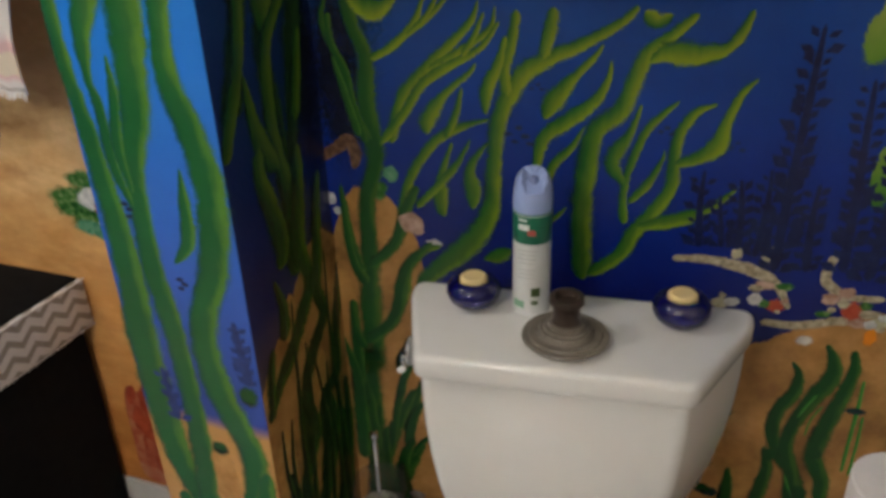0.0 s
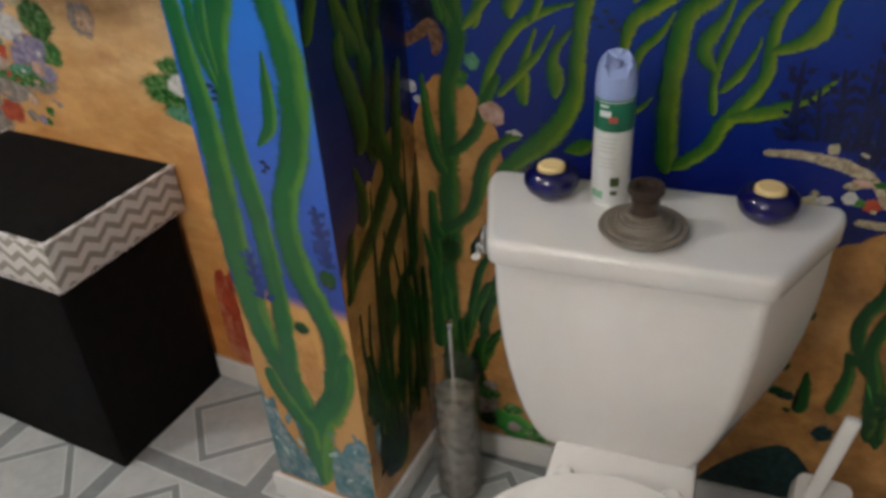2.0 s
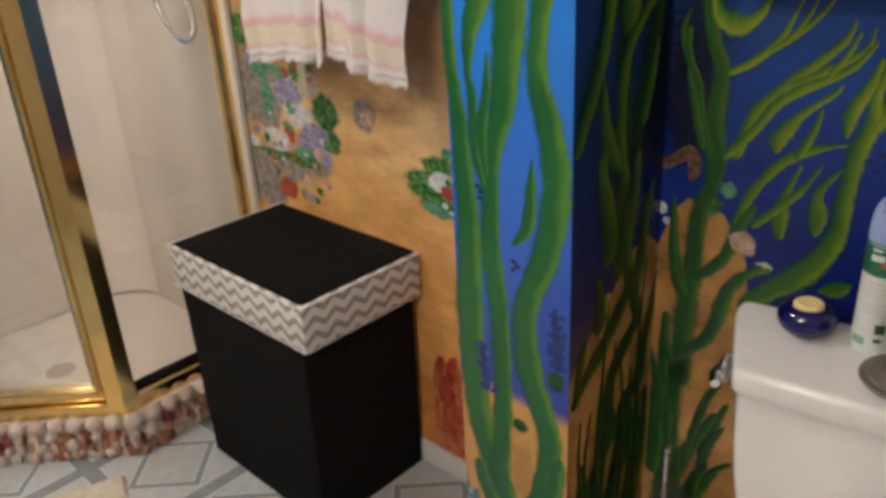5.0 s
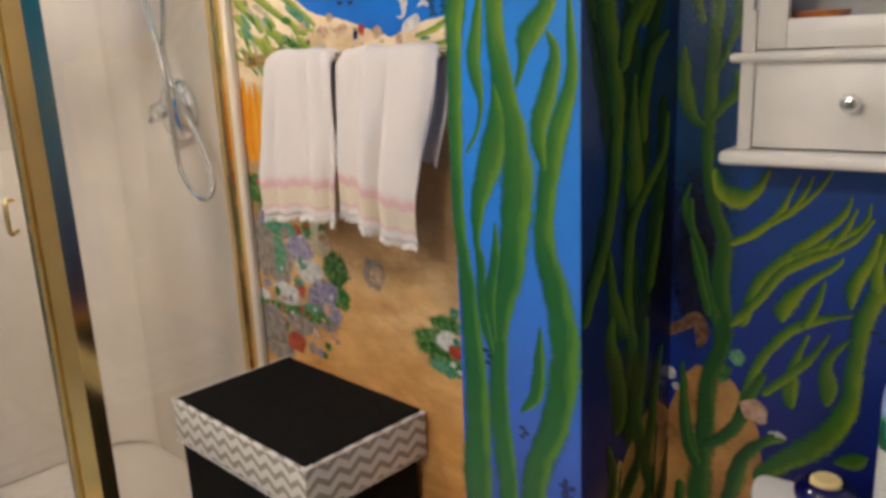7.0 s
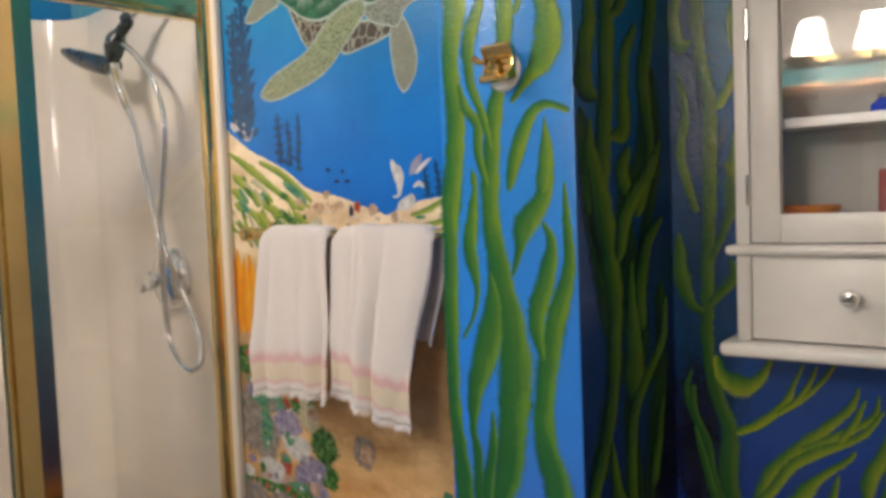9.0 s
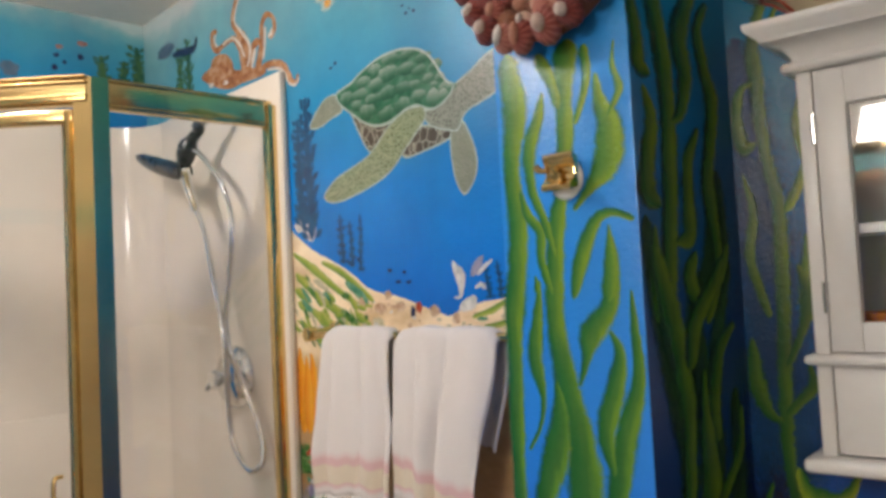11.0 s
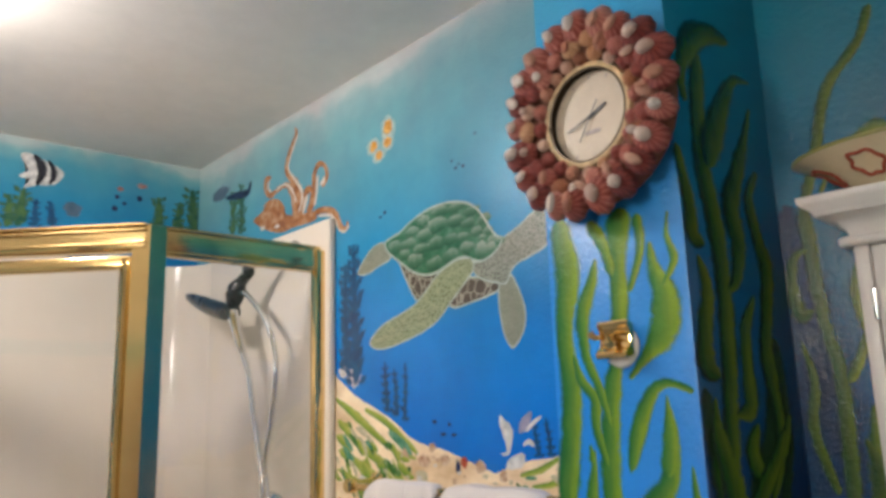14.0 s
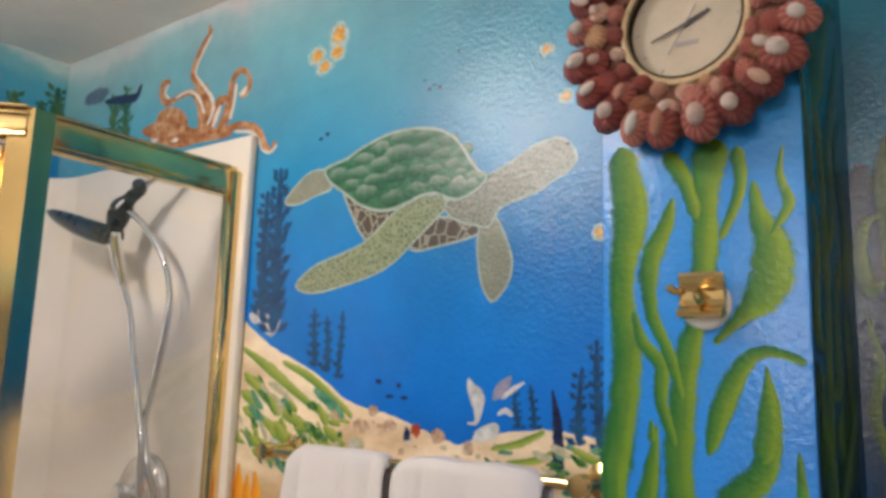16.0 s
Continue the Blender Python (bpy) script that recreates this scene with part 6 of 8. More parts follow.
stroke("C", KELPC, (-0.711, 0.966, 0.004), (-0.713, 0.912, 0.022), (-0.721, 0.854, 0.025), (-0.751, 0.816, 0.005))
stroke("C", KELPC, (-0.687, 1.518, 0.003), (-0.687, 1.463, 0.024), (-0.694, 1.422, 0.027))
stroke("C", SANDY, (-0.745, 0.479, 0.039), (-0.738, 0.432, 0.041), (-0.739, 0.366, 0.046), (-0.738, 0.319, 0.022))
stroke("B", KSTEM, (-0.479, 2.071, 0.012), (-0.499, 2.022, 0.014), (-0.543, 1.973, 0.016), (-0.563, 1.923, 0.017), (-0.578, 1.863, 0.015), (-0.601, 1.790, 0.017), (-0.600, 1.736, 0.021), (-0.598, 1.667, 0.018), (-0.591, 1.607, 0.017), (-0.581, 1.549, 0.019), (-0.580, 1.479, 0.020), (-0.589, 1.257, 0.019), (-0.589, 1.175, 0.018), (-0.576, 1.108, 0.020), (-0.559, 1.059, 0.023), (-0.562, 0.990, 0.028), (-0.555, 0.901, 0.029), (-0.575, 0.822, 0.027), (-0.578, 0.734, 0.031), (-0.583, 0.641, 0.036), (-0.589, 0.512, 0.046), (-0.599, 0.500, 0.045), (-0.601, 0.280, 0.050))
stroke("B", KSTEM, (-0.605, 1.638, 0.006), (-0.623, 1.633, 0.022), (-0.633, 1.672, 0.019), (-0.624, 1.717, 0.012), (-0.605, 1.729, 0.008))
stroke("B", KELP, (-0.537, 1.616, 0.005), (-0.549, 1.575, 0.013), (-0.570, 1.534, 0.014))
stroke("B", KELP, (-0.539, 1.703, 0.007), (-0.548, 1.660, 0.013), (-0.543, 1.603, 0.007))
stroke("B", KSTEM, (-0.628, 1.596, 0.003), (-0.617, 1.537, 0.013), (-0.625, 1.473, 0.014), (-0.614, 1.424, 0.014), (-0.602, 1.383, 0.010))
stroke("B", KELP, (-0.478, 1.890, 0.015), (-0.506, 1.887, 0.014), (-0.551, 1.849, 0.009), (-0.577, 1.808, 0.007))
stroke("B", KELP, (-0.542, 1.505, 0.009), (-0.547, 1.438, 0.023), (-0.551, 1.376, 0.025))
stroke("B", KSTEM, (-0.631, 1.355, 0.007), (-0.627, 1.290, 0.025), (-0.614, 1.249, 0.017), (-0.593, 1.233, 0.008))
stroke("B", KSTEM, (-0.554, 1.317, 0.005), (-0.550, 1.288, 0.014), (-0.569, 1.265, 0.014), (-0.588, 1.243, 0.010))
stroke("B", KSTEM, (-0.560, 1.459, 0.004), (-0.548, 1.413, 0.020), (-0.559, 1.367, 0.013), (-0.582, 1.313, 0.008))
stroke("B", KSTEM, (-0.614, 1.148, 0.004), (-0.622, 1.105, 0.010), (-0.596, 1.038, 0.012), (-0.587, 0.986, 0.012), (-0.561, 0.928, 0.011))
stroke("B", KELP, (-0.551, 1.056, 0.011), (-0.515, 1.076, 0.014), (-0.482, 1.108, 0.012), (-0.468, 1.141, 0.007), (-0.456, 1.169, 0.003))
stroke("B", KELP, (-0.493, 1.091, 0.008), (-0.460, 1.118, 0.010), (-0.432, 1.147, 0.007), (-0.414, 1.177, 0.003))
stroke("B", KELP, (-0.471, 1.109, 0.006), (-0.451, 1.138, 0.007), (-0.439, 1.168, 0.003))
stroke("B", KELP, (-0.577, 1.172, 0.010), (-0.568, 1.142, 0.020), (-0.542, 1.128, 0.032), (-0.516, 1.140, 0.016), (-0.498, 1.175, 0.005))
stroke("B", KELP, (-0.528, 0.925, 0.017), (-0.506, 0.998, 0.017), (-0.469, 1.040, 0.017), (-0.427, 1.081, 0.015), (-0.397, 1.115, 0.010), (-0.387, 1.143, 0.003))
stroke("B", KELP, (-0.462, 1.043, 0.009), (-0.416, 1.070, 0.012), (-0.372, 1.102, 0.008), (-0.363, 1.135, 0.003))
stroke("B", KSTEM, (-0.614, 1.123, 0.010), (-0.610, 1.077, 0.012), (-0.593, 1.038, 0.012), (-0.584, 0.989, 0.011), (-0.568, 0.922, 0.013))
stroke("B", KELP, (-0.562, 0.716, 0.014), (-0.525, 0.759, 0.016), (-0.513, 0.817, 0.017), (-0.497, 0.873, 0.015), (-0.460, 0.928, 0.015), (-0.418, 0.956, 0.013), (-0.372, 0.971, 0.004))
stroke("B", KELP, (-0.470, 0.943, 0.010), (-0.466, 0.966, 0.026), (-0.442, 1.003, 0.014), (-0.401, 1.040, 0.008), (-0.392, 1.054, 0.003))
stroke("B", KELP, (-0.439, 0.938, 0.011), (-0.422, 0.980, 0.011), (-0.413, 1.018, 0.003))
stroke("B", KELP, (-0.447, 0.806, 0.009), (-0.451, 0.836, 0.024), (-0.445, 0.886, 0.012), (-0.430, 0.932, 0.005))
stroke("B", KELP, (-0.491, 0.819, 0.012), (-0.454, 0.859, 0.013), (-0.424, 0.896, 0.011), (-0.401, 0.938, 0.003))
stroke("B", KELP, (-0.400, 0.822, 0.009), (-0.399, 0.854, 0.027), (-0.403, 0.889, 0.015), (-0.390, 0.915, 0.010), (-0.364, 0.944, 0.003))
stroke("B", KELP, (-0.555, 0.579, 0.013), (-0.522, 0.648, 0.016), (-0.514, 0.701, 0.018), (-0.485, 0.739, 0.016), (-0.453, 0.752, 0.006))
stroke("B", KELP, (-0.546, 0.923, 0.013), (-0.505, 0.972, 0.014), (-0.474, 1.018, 0.014), (-0.440, 1.044, 0.014), (-0.385, 1.076, 0.010), (-0.357, 1.114, 0.004))
stroke("B", KELP, (-0.412, 1.063, 0.008), (-0.393, 1.093, 0.009), (-0.379, 1.126, 0.004))
stroke("B", KELP, (-0.497, 0.672, 0.026), (-0.450, 0.718, 0.031), (-0.405, 0.761, 0.034), (-0.372, 0.820, 0.028), (-0.366, 0.891, 0.024), (-0.362, 0.951, 0.024), (-0.347, 1.000, 0.026), (-0.321, 1.041, 0.027), (-0.280, 1.067, 0.022), (-0.238, 1.086, 0.017), (-0.191, 1.114, 0.013), (-0.169, 1.136, 0.008))
stroke("B", KELP, (-0.347, 1.007, 0.017), (-0.349, 1.046, 0.015), (-0.340, 1.083, 0.015), (-0.333, 1.130, 0.012))
stroke("B", KELP, (-0.378, 0.978, 0.006), (-0.376, 1.014, 0.020), (-0.359, 1.053, 0.014), (-0.348, 1.094, 0.006))
stroke("B", KELP, (-0.295, 1.063, 0.015), (-0.287, 1.099, 0.019), (-0.281, 1.134, 0.016))
stroke("B", KELP, (-0.383, 0.735, 0.009), (-0.357, 0.745, 0.026), (-0.338, 0.757, 0.007))
stroke("B", KELP, (-0.226, 0.714, 0.030), (-0.229, 0.779, 0.029), (-0.231, 0.850, 0.028), (-0.225, 0.926, 0.029), (-0.215, 0.963, 0.027), (-0.182, 0.995, 0.024), (-0.167, 1.037, 0.022), (-0.152, 1.074, 0.020), (-0.122, 1.099, 0.017), (-0.092, 1.127, 0.010))
stroke("B", KELP, (-0.149, 1.063, 0.010), (-0.126, 1.075, 0.026), (-0.092, 1.074, 0.031), (-0.057, 1.080, 0.018), (-0.037, 1.101, 0.014), (-0.024, 1.134, 0.007))
stroke("B", KELP, (-0.302, 0.896, 0.013), (-0.291, 0.946, 0.019), (-0.254, 0.976, 0.022), (-0.219, 1.005, 0.017), (-0.203, 1.036, 0.010), (-0.200, 1.063, 0.003))
stroke("B", KELP, (-0.291, 0.975, 0.011), (-0.278, 1.003, 0.027), (-0.250, 1.038, 0.016), (-0.223, 1.068, 0.009), (-0.212, 1.085, 0.003))
stroke("B", KELP, (-0.285, 0.872, 0.008), (-0.275, 0.906, 0.013), (-0.252, 0.931, 0.012), (-0.233, 0.966, 0.003))
stroke("B", KELP, (-0.287, 0.805, 0.005), (-0.271, 0.818, 0.008), (-0.253, 0.838, 0.003))
stroke("B", KELP, (-0.218, 0.724, 0.020), (-0.172, 0.762, 0.022), (-0.151, 0.804, 0.023), (-0.125, 0.842, 0.021), (-0.106, 0.877, 0.020), (-0.104, 0.918, 0.017), (-0.102, 0.957, 0.016), (-0.083, 0.993, 0.013), (-0.055, 1.007, 0.004))
stroke("B", KELP, (-0.103, 0.916, 0.011), (-0.069, 0.930, 0.019), (-0.047, 0.949, 0.025), (-0.040, 0.980, 0.016), (-0.026, 1.021, 0.011), (-0.007, 1.044, 0.003))
stroke("B", KELP, (-0.149, 0.812, 0.012), (-0.108, 0.824, 0.022), (-0.065, 0.840, 0.020), (-0.032, 0.866, 0.010), (-0.013, 0.887, 0.003))
stroke("B", KELP, (-0.168, 0.816, 0.012), (-0.172, 0.863, 0.012), (-0.167, 0.901, 0.012), (-0.147, 0.962, 0.012), (-0.124, 0.991, 0.009), (-0.105, 1.009, 0.003))
stroke("B", KELP, (-0.173, 0.880, 0.008), (-0.191, 0.916, 0.024), (-0.168, 0.960, 0.012), (-0.155, 1.003, 0.003))
stroke("B", KELP, (-0.164, 0.851, 0.010), (-0.138, 0.884, 0.012), (-0.121, 0.921, 0.006), (-0.119, 0.937, 0.002))
stroke("B", KELP, (-0.161, 1.129, 0.022), (-0.144, 1.117, 0.020), (-0.124, 1.126, 0.007))
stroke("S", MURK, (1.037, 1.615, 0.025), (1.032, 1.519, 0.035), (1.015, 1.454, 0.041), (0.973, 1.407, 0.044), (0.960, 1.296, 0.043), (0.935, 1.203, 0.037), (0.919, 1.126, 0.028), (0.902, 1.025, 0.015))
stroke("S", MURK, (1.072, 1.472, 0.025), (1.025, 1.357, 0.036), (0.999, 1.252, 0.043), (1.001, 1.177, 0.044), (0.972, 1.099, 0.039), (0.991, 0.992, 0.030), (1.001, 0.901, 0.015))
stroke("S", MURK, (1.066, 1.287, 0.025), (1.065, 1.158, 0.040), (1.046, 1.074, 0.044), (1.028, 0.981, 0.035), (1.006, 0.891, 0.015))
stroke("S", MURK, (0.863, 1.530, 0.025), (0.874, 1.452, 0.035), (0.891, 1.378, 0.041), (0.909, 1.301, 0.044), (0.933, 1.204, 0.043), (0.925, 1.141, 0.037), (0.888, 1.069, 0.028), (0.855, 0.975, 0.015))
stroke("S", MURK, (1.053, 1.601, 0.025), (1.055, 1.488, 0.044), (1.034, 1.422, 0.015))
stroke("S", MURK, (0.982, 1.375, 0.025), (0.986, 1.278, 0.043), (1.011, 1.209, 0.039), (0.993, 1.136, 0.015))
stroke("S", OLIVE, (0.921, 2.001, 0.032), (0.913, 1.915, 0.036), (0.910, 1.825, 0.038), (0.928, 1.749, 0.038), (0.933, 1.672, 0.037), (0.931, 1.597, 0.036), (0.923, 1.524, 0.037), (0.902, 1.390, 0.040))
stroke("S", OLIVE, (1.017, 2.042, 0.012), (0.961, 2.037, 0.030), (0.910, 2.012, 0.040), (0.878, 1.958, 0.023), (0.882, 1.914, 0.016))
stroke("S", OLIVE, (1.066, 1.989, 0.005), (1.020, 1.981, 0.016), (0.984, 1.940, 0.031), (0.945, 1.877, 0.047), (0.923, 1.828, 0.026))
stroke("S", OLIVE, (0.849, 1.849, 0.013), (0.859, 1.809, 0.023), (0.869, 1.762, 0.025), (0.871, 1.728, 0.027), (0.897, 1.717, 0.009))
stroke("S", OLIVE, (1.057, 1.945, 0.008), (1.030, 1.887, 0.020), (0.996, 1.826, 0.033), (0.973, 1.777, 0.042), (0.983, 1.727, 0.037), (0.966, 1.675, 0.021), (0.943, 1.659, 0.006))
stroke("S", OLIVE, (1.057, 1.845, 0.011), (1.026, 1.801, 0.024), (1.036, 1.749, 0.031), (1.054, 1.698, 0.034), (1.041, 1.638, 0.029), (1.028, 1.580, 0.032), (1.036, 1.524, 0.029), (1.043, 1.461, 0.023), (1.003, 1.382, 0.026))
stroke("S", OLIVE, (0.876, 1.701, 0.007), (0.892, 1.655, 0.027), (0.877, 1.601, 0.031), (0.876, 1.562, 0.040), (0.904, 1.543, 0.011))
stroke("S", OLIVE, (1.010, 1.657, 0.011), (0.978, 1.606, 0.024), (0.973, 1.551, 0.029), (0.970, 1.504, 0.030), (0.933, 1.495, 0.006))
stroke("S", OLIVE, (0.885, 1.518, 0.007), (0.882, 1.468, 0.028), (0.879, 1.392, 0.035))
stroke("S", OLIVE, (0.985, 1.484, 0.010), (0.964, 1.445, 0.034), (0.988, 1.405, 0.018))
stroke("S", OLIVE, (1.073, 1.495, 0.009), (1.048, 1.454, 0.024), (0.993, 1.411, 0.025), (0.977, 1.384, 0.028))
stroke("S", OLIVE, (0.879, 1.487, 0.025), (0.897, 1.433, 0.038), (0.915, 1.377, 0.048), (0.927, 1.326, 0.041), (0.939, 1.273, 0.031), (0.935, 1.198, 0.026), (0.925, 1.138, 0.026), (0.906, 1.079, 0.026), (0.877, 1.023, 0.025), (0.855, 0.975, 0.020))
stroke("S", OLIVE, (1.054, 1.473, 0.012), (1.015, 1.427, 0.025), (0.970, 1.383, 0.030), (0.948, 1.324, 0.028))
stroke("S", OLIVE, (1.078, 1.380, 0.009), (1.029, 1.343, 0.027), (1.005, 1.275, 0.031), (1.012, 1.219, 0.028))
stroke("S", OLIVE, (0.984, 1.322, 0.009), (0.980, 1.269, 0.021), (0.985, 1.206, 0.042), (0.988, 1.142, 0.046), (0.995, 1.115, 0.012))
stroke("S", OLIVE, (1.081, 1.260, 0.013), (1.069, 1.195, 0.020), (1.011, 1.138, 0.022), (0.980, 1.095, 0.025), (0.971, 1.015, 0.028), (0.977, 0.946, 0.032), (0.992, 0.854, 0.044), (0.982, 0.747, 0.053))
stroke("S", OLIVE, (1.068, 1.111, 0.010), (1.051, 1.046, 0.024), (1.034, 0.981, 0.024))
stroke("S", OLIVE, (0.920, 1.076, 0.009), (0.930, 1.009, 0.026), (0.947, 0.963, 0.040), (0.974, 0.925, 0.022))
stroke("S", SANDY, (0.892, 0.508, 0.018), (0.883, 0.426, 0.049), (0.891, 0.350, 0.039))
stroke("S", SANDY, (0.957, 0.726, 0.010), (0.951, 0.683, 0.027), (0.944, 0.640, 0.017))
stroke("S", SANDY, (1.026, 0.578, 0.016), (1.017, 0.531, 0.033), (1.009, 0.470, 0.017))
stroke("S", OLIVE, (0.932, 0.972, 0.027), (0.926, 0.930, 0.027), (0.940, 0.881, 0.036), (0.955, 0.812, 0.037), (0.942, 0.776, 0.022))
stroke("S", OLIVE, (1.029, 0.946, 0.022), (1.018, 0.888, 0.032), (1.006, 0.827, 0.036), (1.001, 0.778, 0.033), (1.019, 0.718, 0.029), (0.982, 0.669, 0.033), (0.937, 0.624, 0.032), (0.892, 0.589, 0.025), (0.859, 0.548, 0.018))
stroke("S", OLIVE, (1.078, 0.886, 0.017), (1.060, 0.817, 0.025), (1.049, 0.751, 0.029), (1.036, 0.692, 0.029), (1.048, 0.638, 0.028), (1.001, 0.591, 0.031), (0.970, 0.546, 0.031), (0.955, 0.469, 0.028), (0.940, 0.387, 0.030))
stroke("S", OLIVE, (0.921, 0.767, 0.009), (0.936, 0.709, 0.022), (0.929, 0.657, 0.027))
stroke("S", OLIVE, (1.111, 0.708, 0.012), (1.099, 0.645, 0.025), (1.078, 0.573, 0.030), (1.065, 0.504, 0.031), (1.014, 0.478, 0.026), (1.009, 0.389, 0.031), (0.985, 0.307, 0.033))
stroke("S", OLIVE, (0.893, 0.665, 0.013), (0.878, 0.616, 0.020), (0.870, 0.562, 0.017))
stroke("S", DKELP, (0.962, 0.529, 0.018), (0.981, 0.441, 0.029), (0.940, 0.387, 0.035), (0.907, 0.314, 0.036), (0.882, 0.258, 0.032))
stroke("S", DKELP, (1.031, 0.490, 0.016), (1.044, 0.402, 0.032), (1.011, 0.326, 0.039), (0.959, 0.262, 0.044), (0.924, 0.196, 0.040))
stroke("S", DKELP, (1.071, 0.421, 0.018), (1.067, 0.326, 0.035), (1.043, 0.239, 0.042), (0.998, 0.178, 0.043))
stroke("S", DKELP, (0.891, 0.420, 0.012), (0.887, 0.353, 0.025), (0.874, 0.289, 0.026))
stroke("S", DKELP, (1.094, 0.477, 0.014), (1.092, 0.385, 0.029), (1.079, 0.292, 0.036), (1.065, 0.195, 0.038))
stroke("B", DKELP, (-0.511, 0.518, 0.009), (-0.531, 0.479, 0.014), (-0.549, 0.405, 0.015), (-0.558, 0.328, 0.014))
stroke("B", DKELP, (-0.495, 0.480, 0.009), (-0.517, 0.415, 0.018), (-0.537, 0.349, 0.013))
stroke("B", DKELP, (-0.620, 0.519, 0.008), (-0.612, 0.454, 0.017), (-0.592, 0.378, 0.020), (-0.577, 0.296, 0.018))
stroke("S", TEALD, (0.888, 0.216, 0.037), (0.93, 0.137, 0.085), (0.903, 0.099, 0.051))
stroke("B", DKELP, (-0.489, 0.856, 0.011), (-0.51, 0.81, 0.018), (-0.531, 0.752, 0.019), (-0.58, 0.699, 0.017))
stroke("B", DKELP, (-0.468, 0.758, 0.009), (-0.517, 0.7, 0.019), (-0.54, 0.607, 0.021), (-0.592, 0.548, 0.018))
stroke("B", DKELP, (-0.615, 0.827, 0.009), (-0.61, 0.755, 0.016), (-0.592, 0.681, 0.017))
stroke("B", DKELP, (-0.616, 0.633, 0.013), (-0.616, 0.55, 0.02), (-0.616, 0.45, 0.015))
stroke("B", DKELP, (-0.513, 0.454, 0.013), (-0.557, 0.354, 0.025), (-0.587, 0.249, 0.024))
stroke("B", DKELP, (-0.502, 0.329, 0.012), (-0.53, 0.277, 0.027), (-0.554, 0.195, 0.017))
stroke("B", DKELP, (0.085, 0.429, 0.007), (0.095, 0.386, 0.018), (0.091, 0.339, 0.022), (0.083, 0.289, 0.019))
stroke("B", DKELP, (0.035, 0.373, 0.006), (0.037, 0.331, 0.018), (0.036, 0.277, 0.026))
stroke("B", DKELP, (0.103, 0.601, 0.005), (0.115, 0.579, 0.013), (0.114, 0.543, 0.020), (0.097, 0.508, 0.022), (0.092, 0.469, 0.021), (0.106, 0.424, 0.023), (0.135, 0.380, 0.023), (0.155, 0.323, 0.021), (0.167, 0.228, 0.022))
stroke("B", DKELP, (0.146, 0.639, 0.006), (0.161, 0.608, 0.019), (0.161, 0.573, 0.028), (0.142, 0.534, 0.027), (0.124, 0.485, 0.022), (0.118, 0.436, 0.021), (0.136, 0.370, 0.024), (0.150, 0.240, 0.025))
stroke("B", DKELP, (0.185, 0.633, 0.009), (0.191, 0.600, 0.016), (0.186, 0.560, 0.021), (0.176, 0.513, 0.025), (0.165, 0.465, 0.028), (0.163, 0.416, 0.027), (0.182, 0.370, 0.024), (0.188, 0.315, 0.021), (0.211, 0.229, 0.022))
stroke("B", GRASS, (0.208, 0.581, 0.004), (0.209, 0.529, 0.005), (0.208, 0.464, 0.005), (0.208, 0.396, 0.005))
stroke("B", GRASS, (0.219, 0.513, 0.003), (0.220, 0.457, 0.004), (0.219, 0.389, 0.004))
stroke("B", GRASS, (0.147, 0.544, 0.003), (0.135, 0.519, 0.004), (0.126, 0.495, 0.002))
stroke("B", GRASS, (0.159, 0.524, 0.002), (0.146, 0.494, 0.003), (0.142, 0.460, 0.002))
stroke("B", GRASS, (0.125, 0.373, 0.002), (0.132, 0.354, 0.003), (0.141, 0.330, 0.002))
stroke("B", GRASS, (-0.536, 0.121, 0.026), (-0.487, 0.097, 0.054), (-0.426, 0.078, 0.054))
stroke("B", CREAM, (-0.092, 0.766, 0.008), (-0.044, 0.768, 0.011), (0.014, 0.758, 0.016), (0.058, 0.737, 0.012), (0.082, 0.695, 0.007))
stroke("B", CREAM, (0.131, 0.792, 0.009), (0.125, 0.75, 0.013), (0.158, 0.725, 0.01), (0.209, 0.725, 0.008))
stroke("B", CREAM, (0.046, 0.669, 0.009), (0.099, 0.668, 0.012), (0.166, 0.684, 0.012), (0.219, 0.673, 0.009))
stroke("B", PINK, (-0.523, 0.799, 0.009), (-0.505, 0.791, 0.033), (-0.486, 0.782, 0.009))
stroke("S", DKELP, (0.91, 0.275, 0.016), (0.943, 0.192, 0.064), (0.958, 0.102, 0.053))
stroke("S", DKELP, (0.932, 0.394, 0.009), (0.927, 0.318, 0.034), (0.903, 0.238, 0.025))
stroke("B", DKELP, (-0.618, 0.85, 0.006), (-0.614, 0.762, 0.013), (-0.605, 0.701, 0.016), (-0.586, 0.668, 0.022))
stroke("B", DKELP, (-0.617, 0.633, 0.005), (-0.617, 0.574, 0.014), (-0.6, 0.531, 0.015))
stroke("B", DKELP, (-0.642, 0.555, 0.005), (-0.624, 0.474, 0.019), (-0.621, 0.369, 0.029), (-0.622, 0.271, 0.027))
stroke("B", DKELP, (-0.531, 0.449, 0.004), (-0.545, 0.423, 0.014), (-0.556, 0.368, 0.013), (-0.569, 0.293, 0.014))
stroke("B", DKELP, (-0.496, 0.43, 0.005), (-0.52, 0.383, 0.017), (-0.534, 0.315, 0.019))
stroke("B", DKELP, (-0.477, 0.357, 0.008), (-0.506, 0.328, 0.011), (-0.528, 0.294, 0.013))
stroke("B", DKELP, (-0.582, 0.412, 0.006), (-0.587, 0.342, 0.019), (-0.588, 0.242, 0.023))
stroke("B", DKELP, (-0.611, 1.06, 0.005), (-0.595, 0.998, 0.012), (-0.578, 0.934, 0.013))
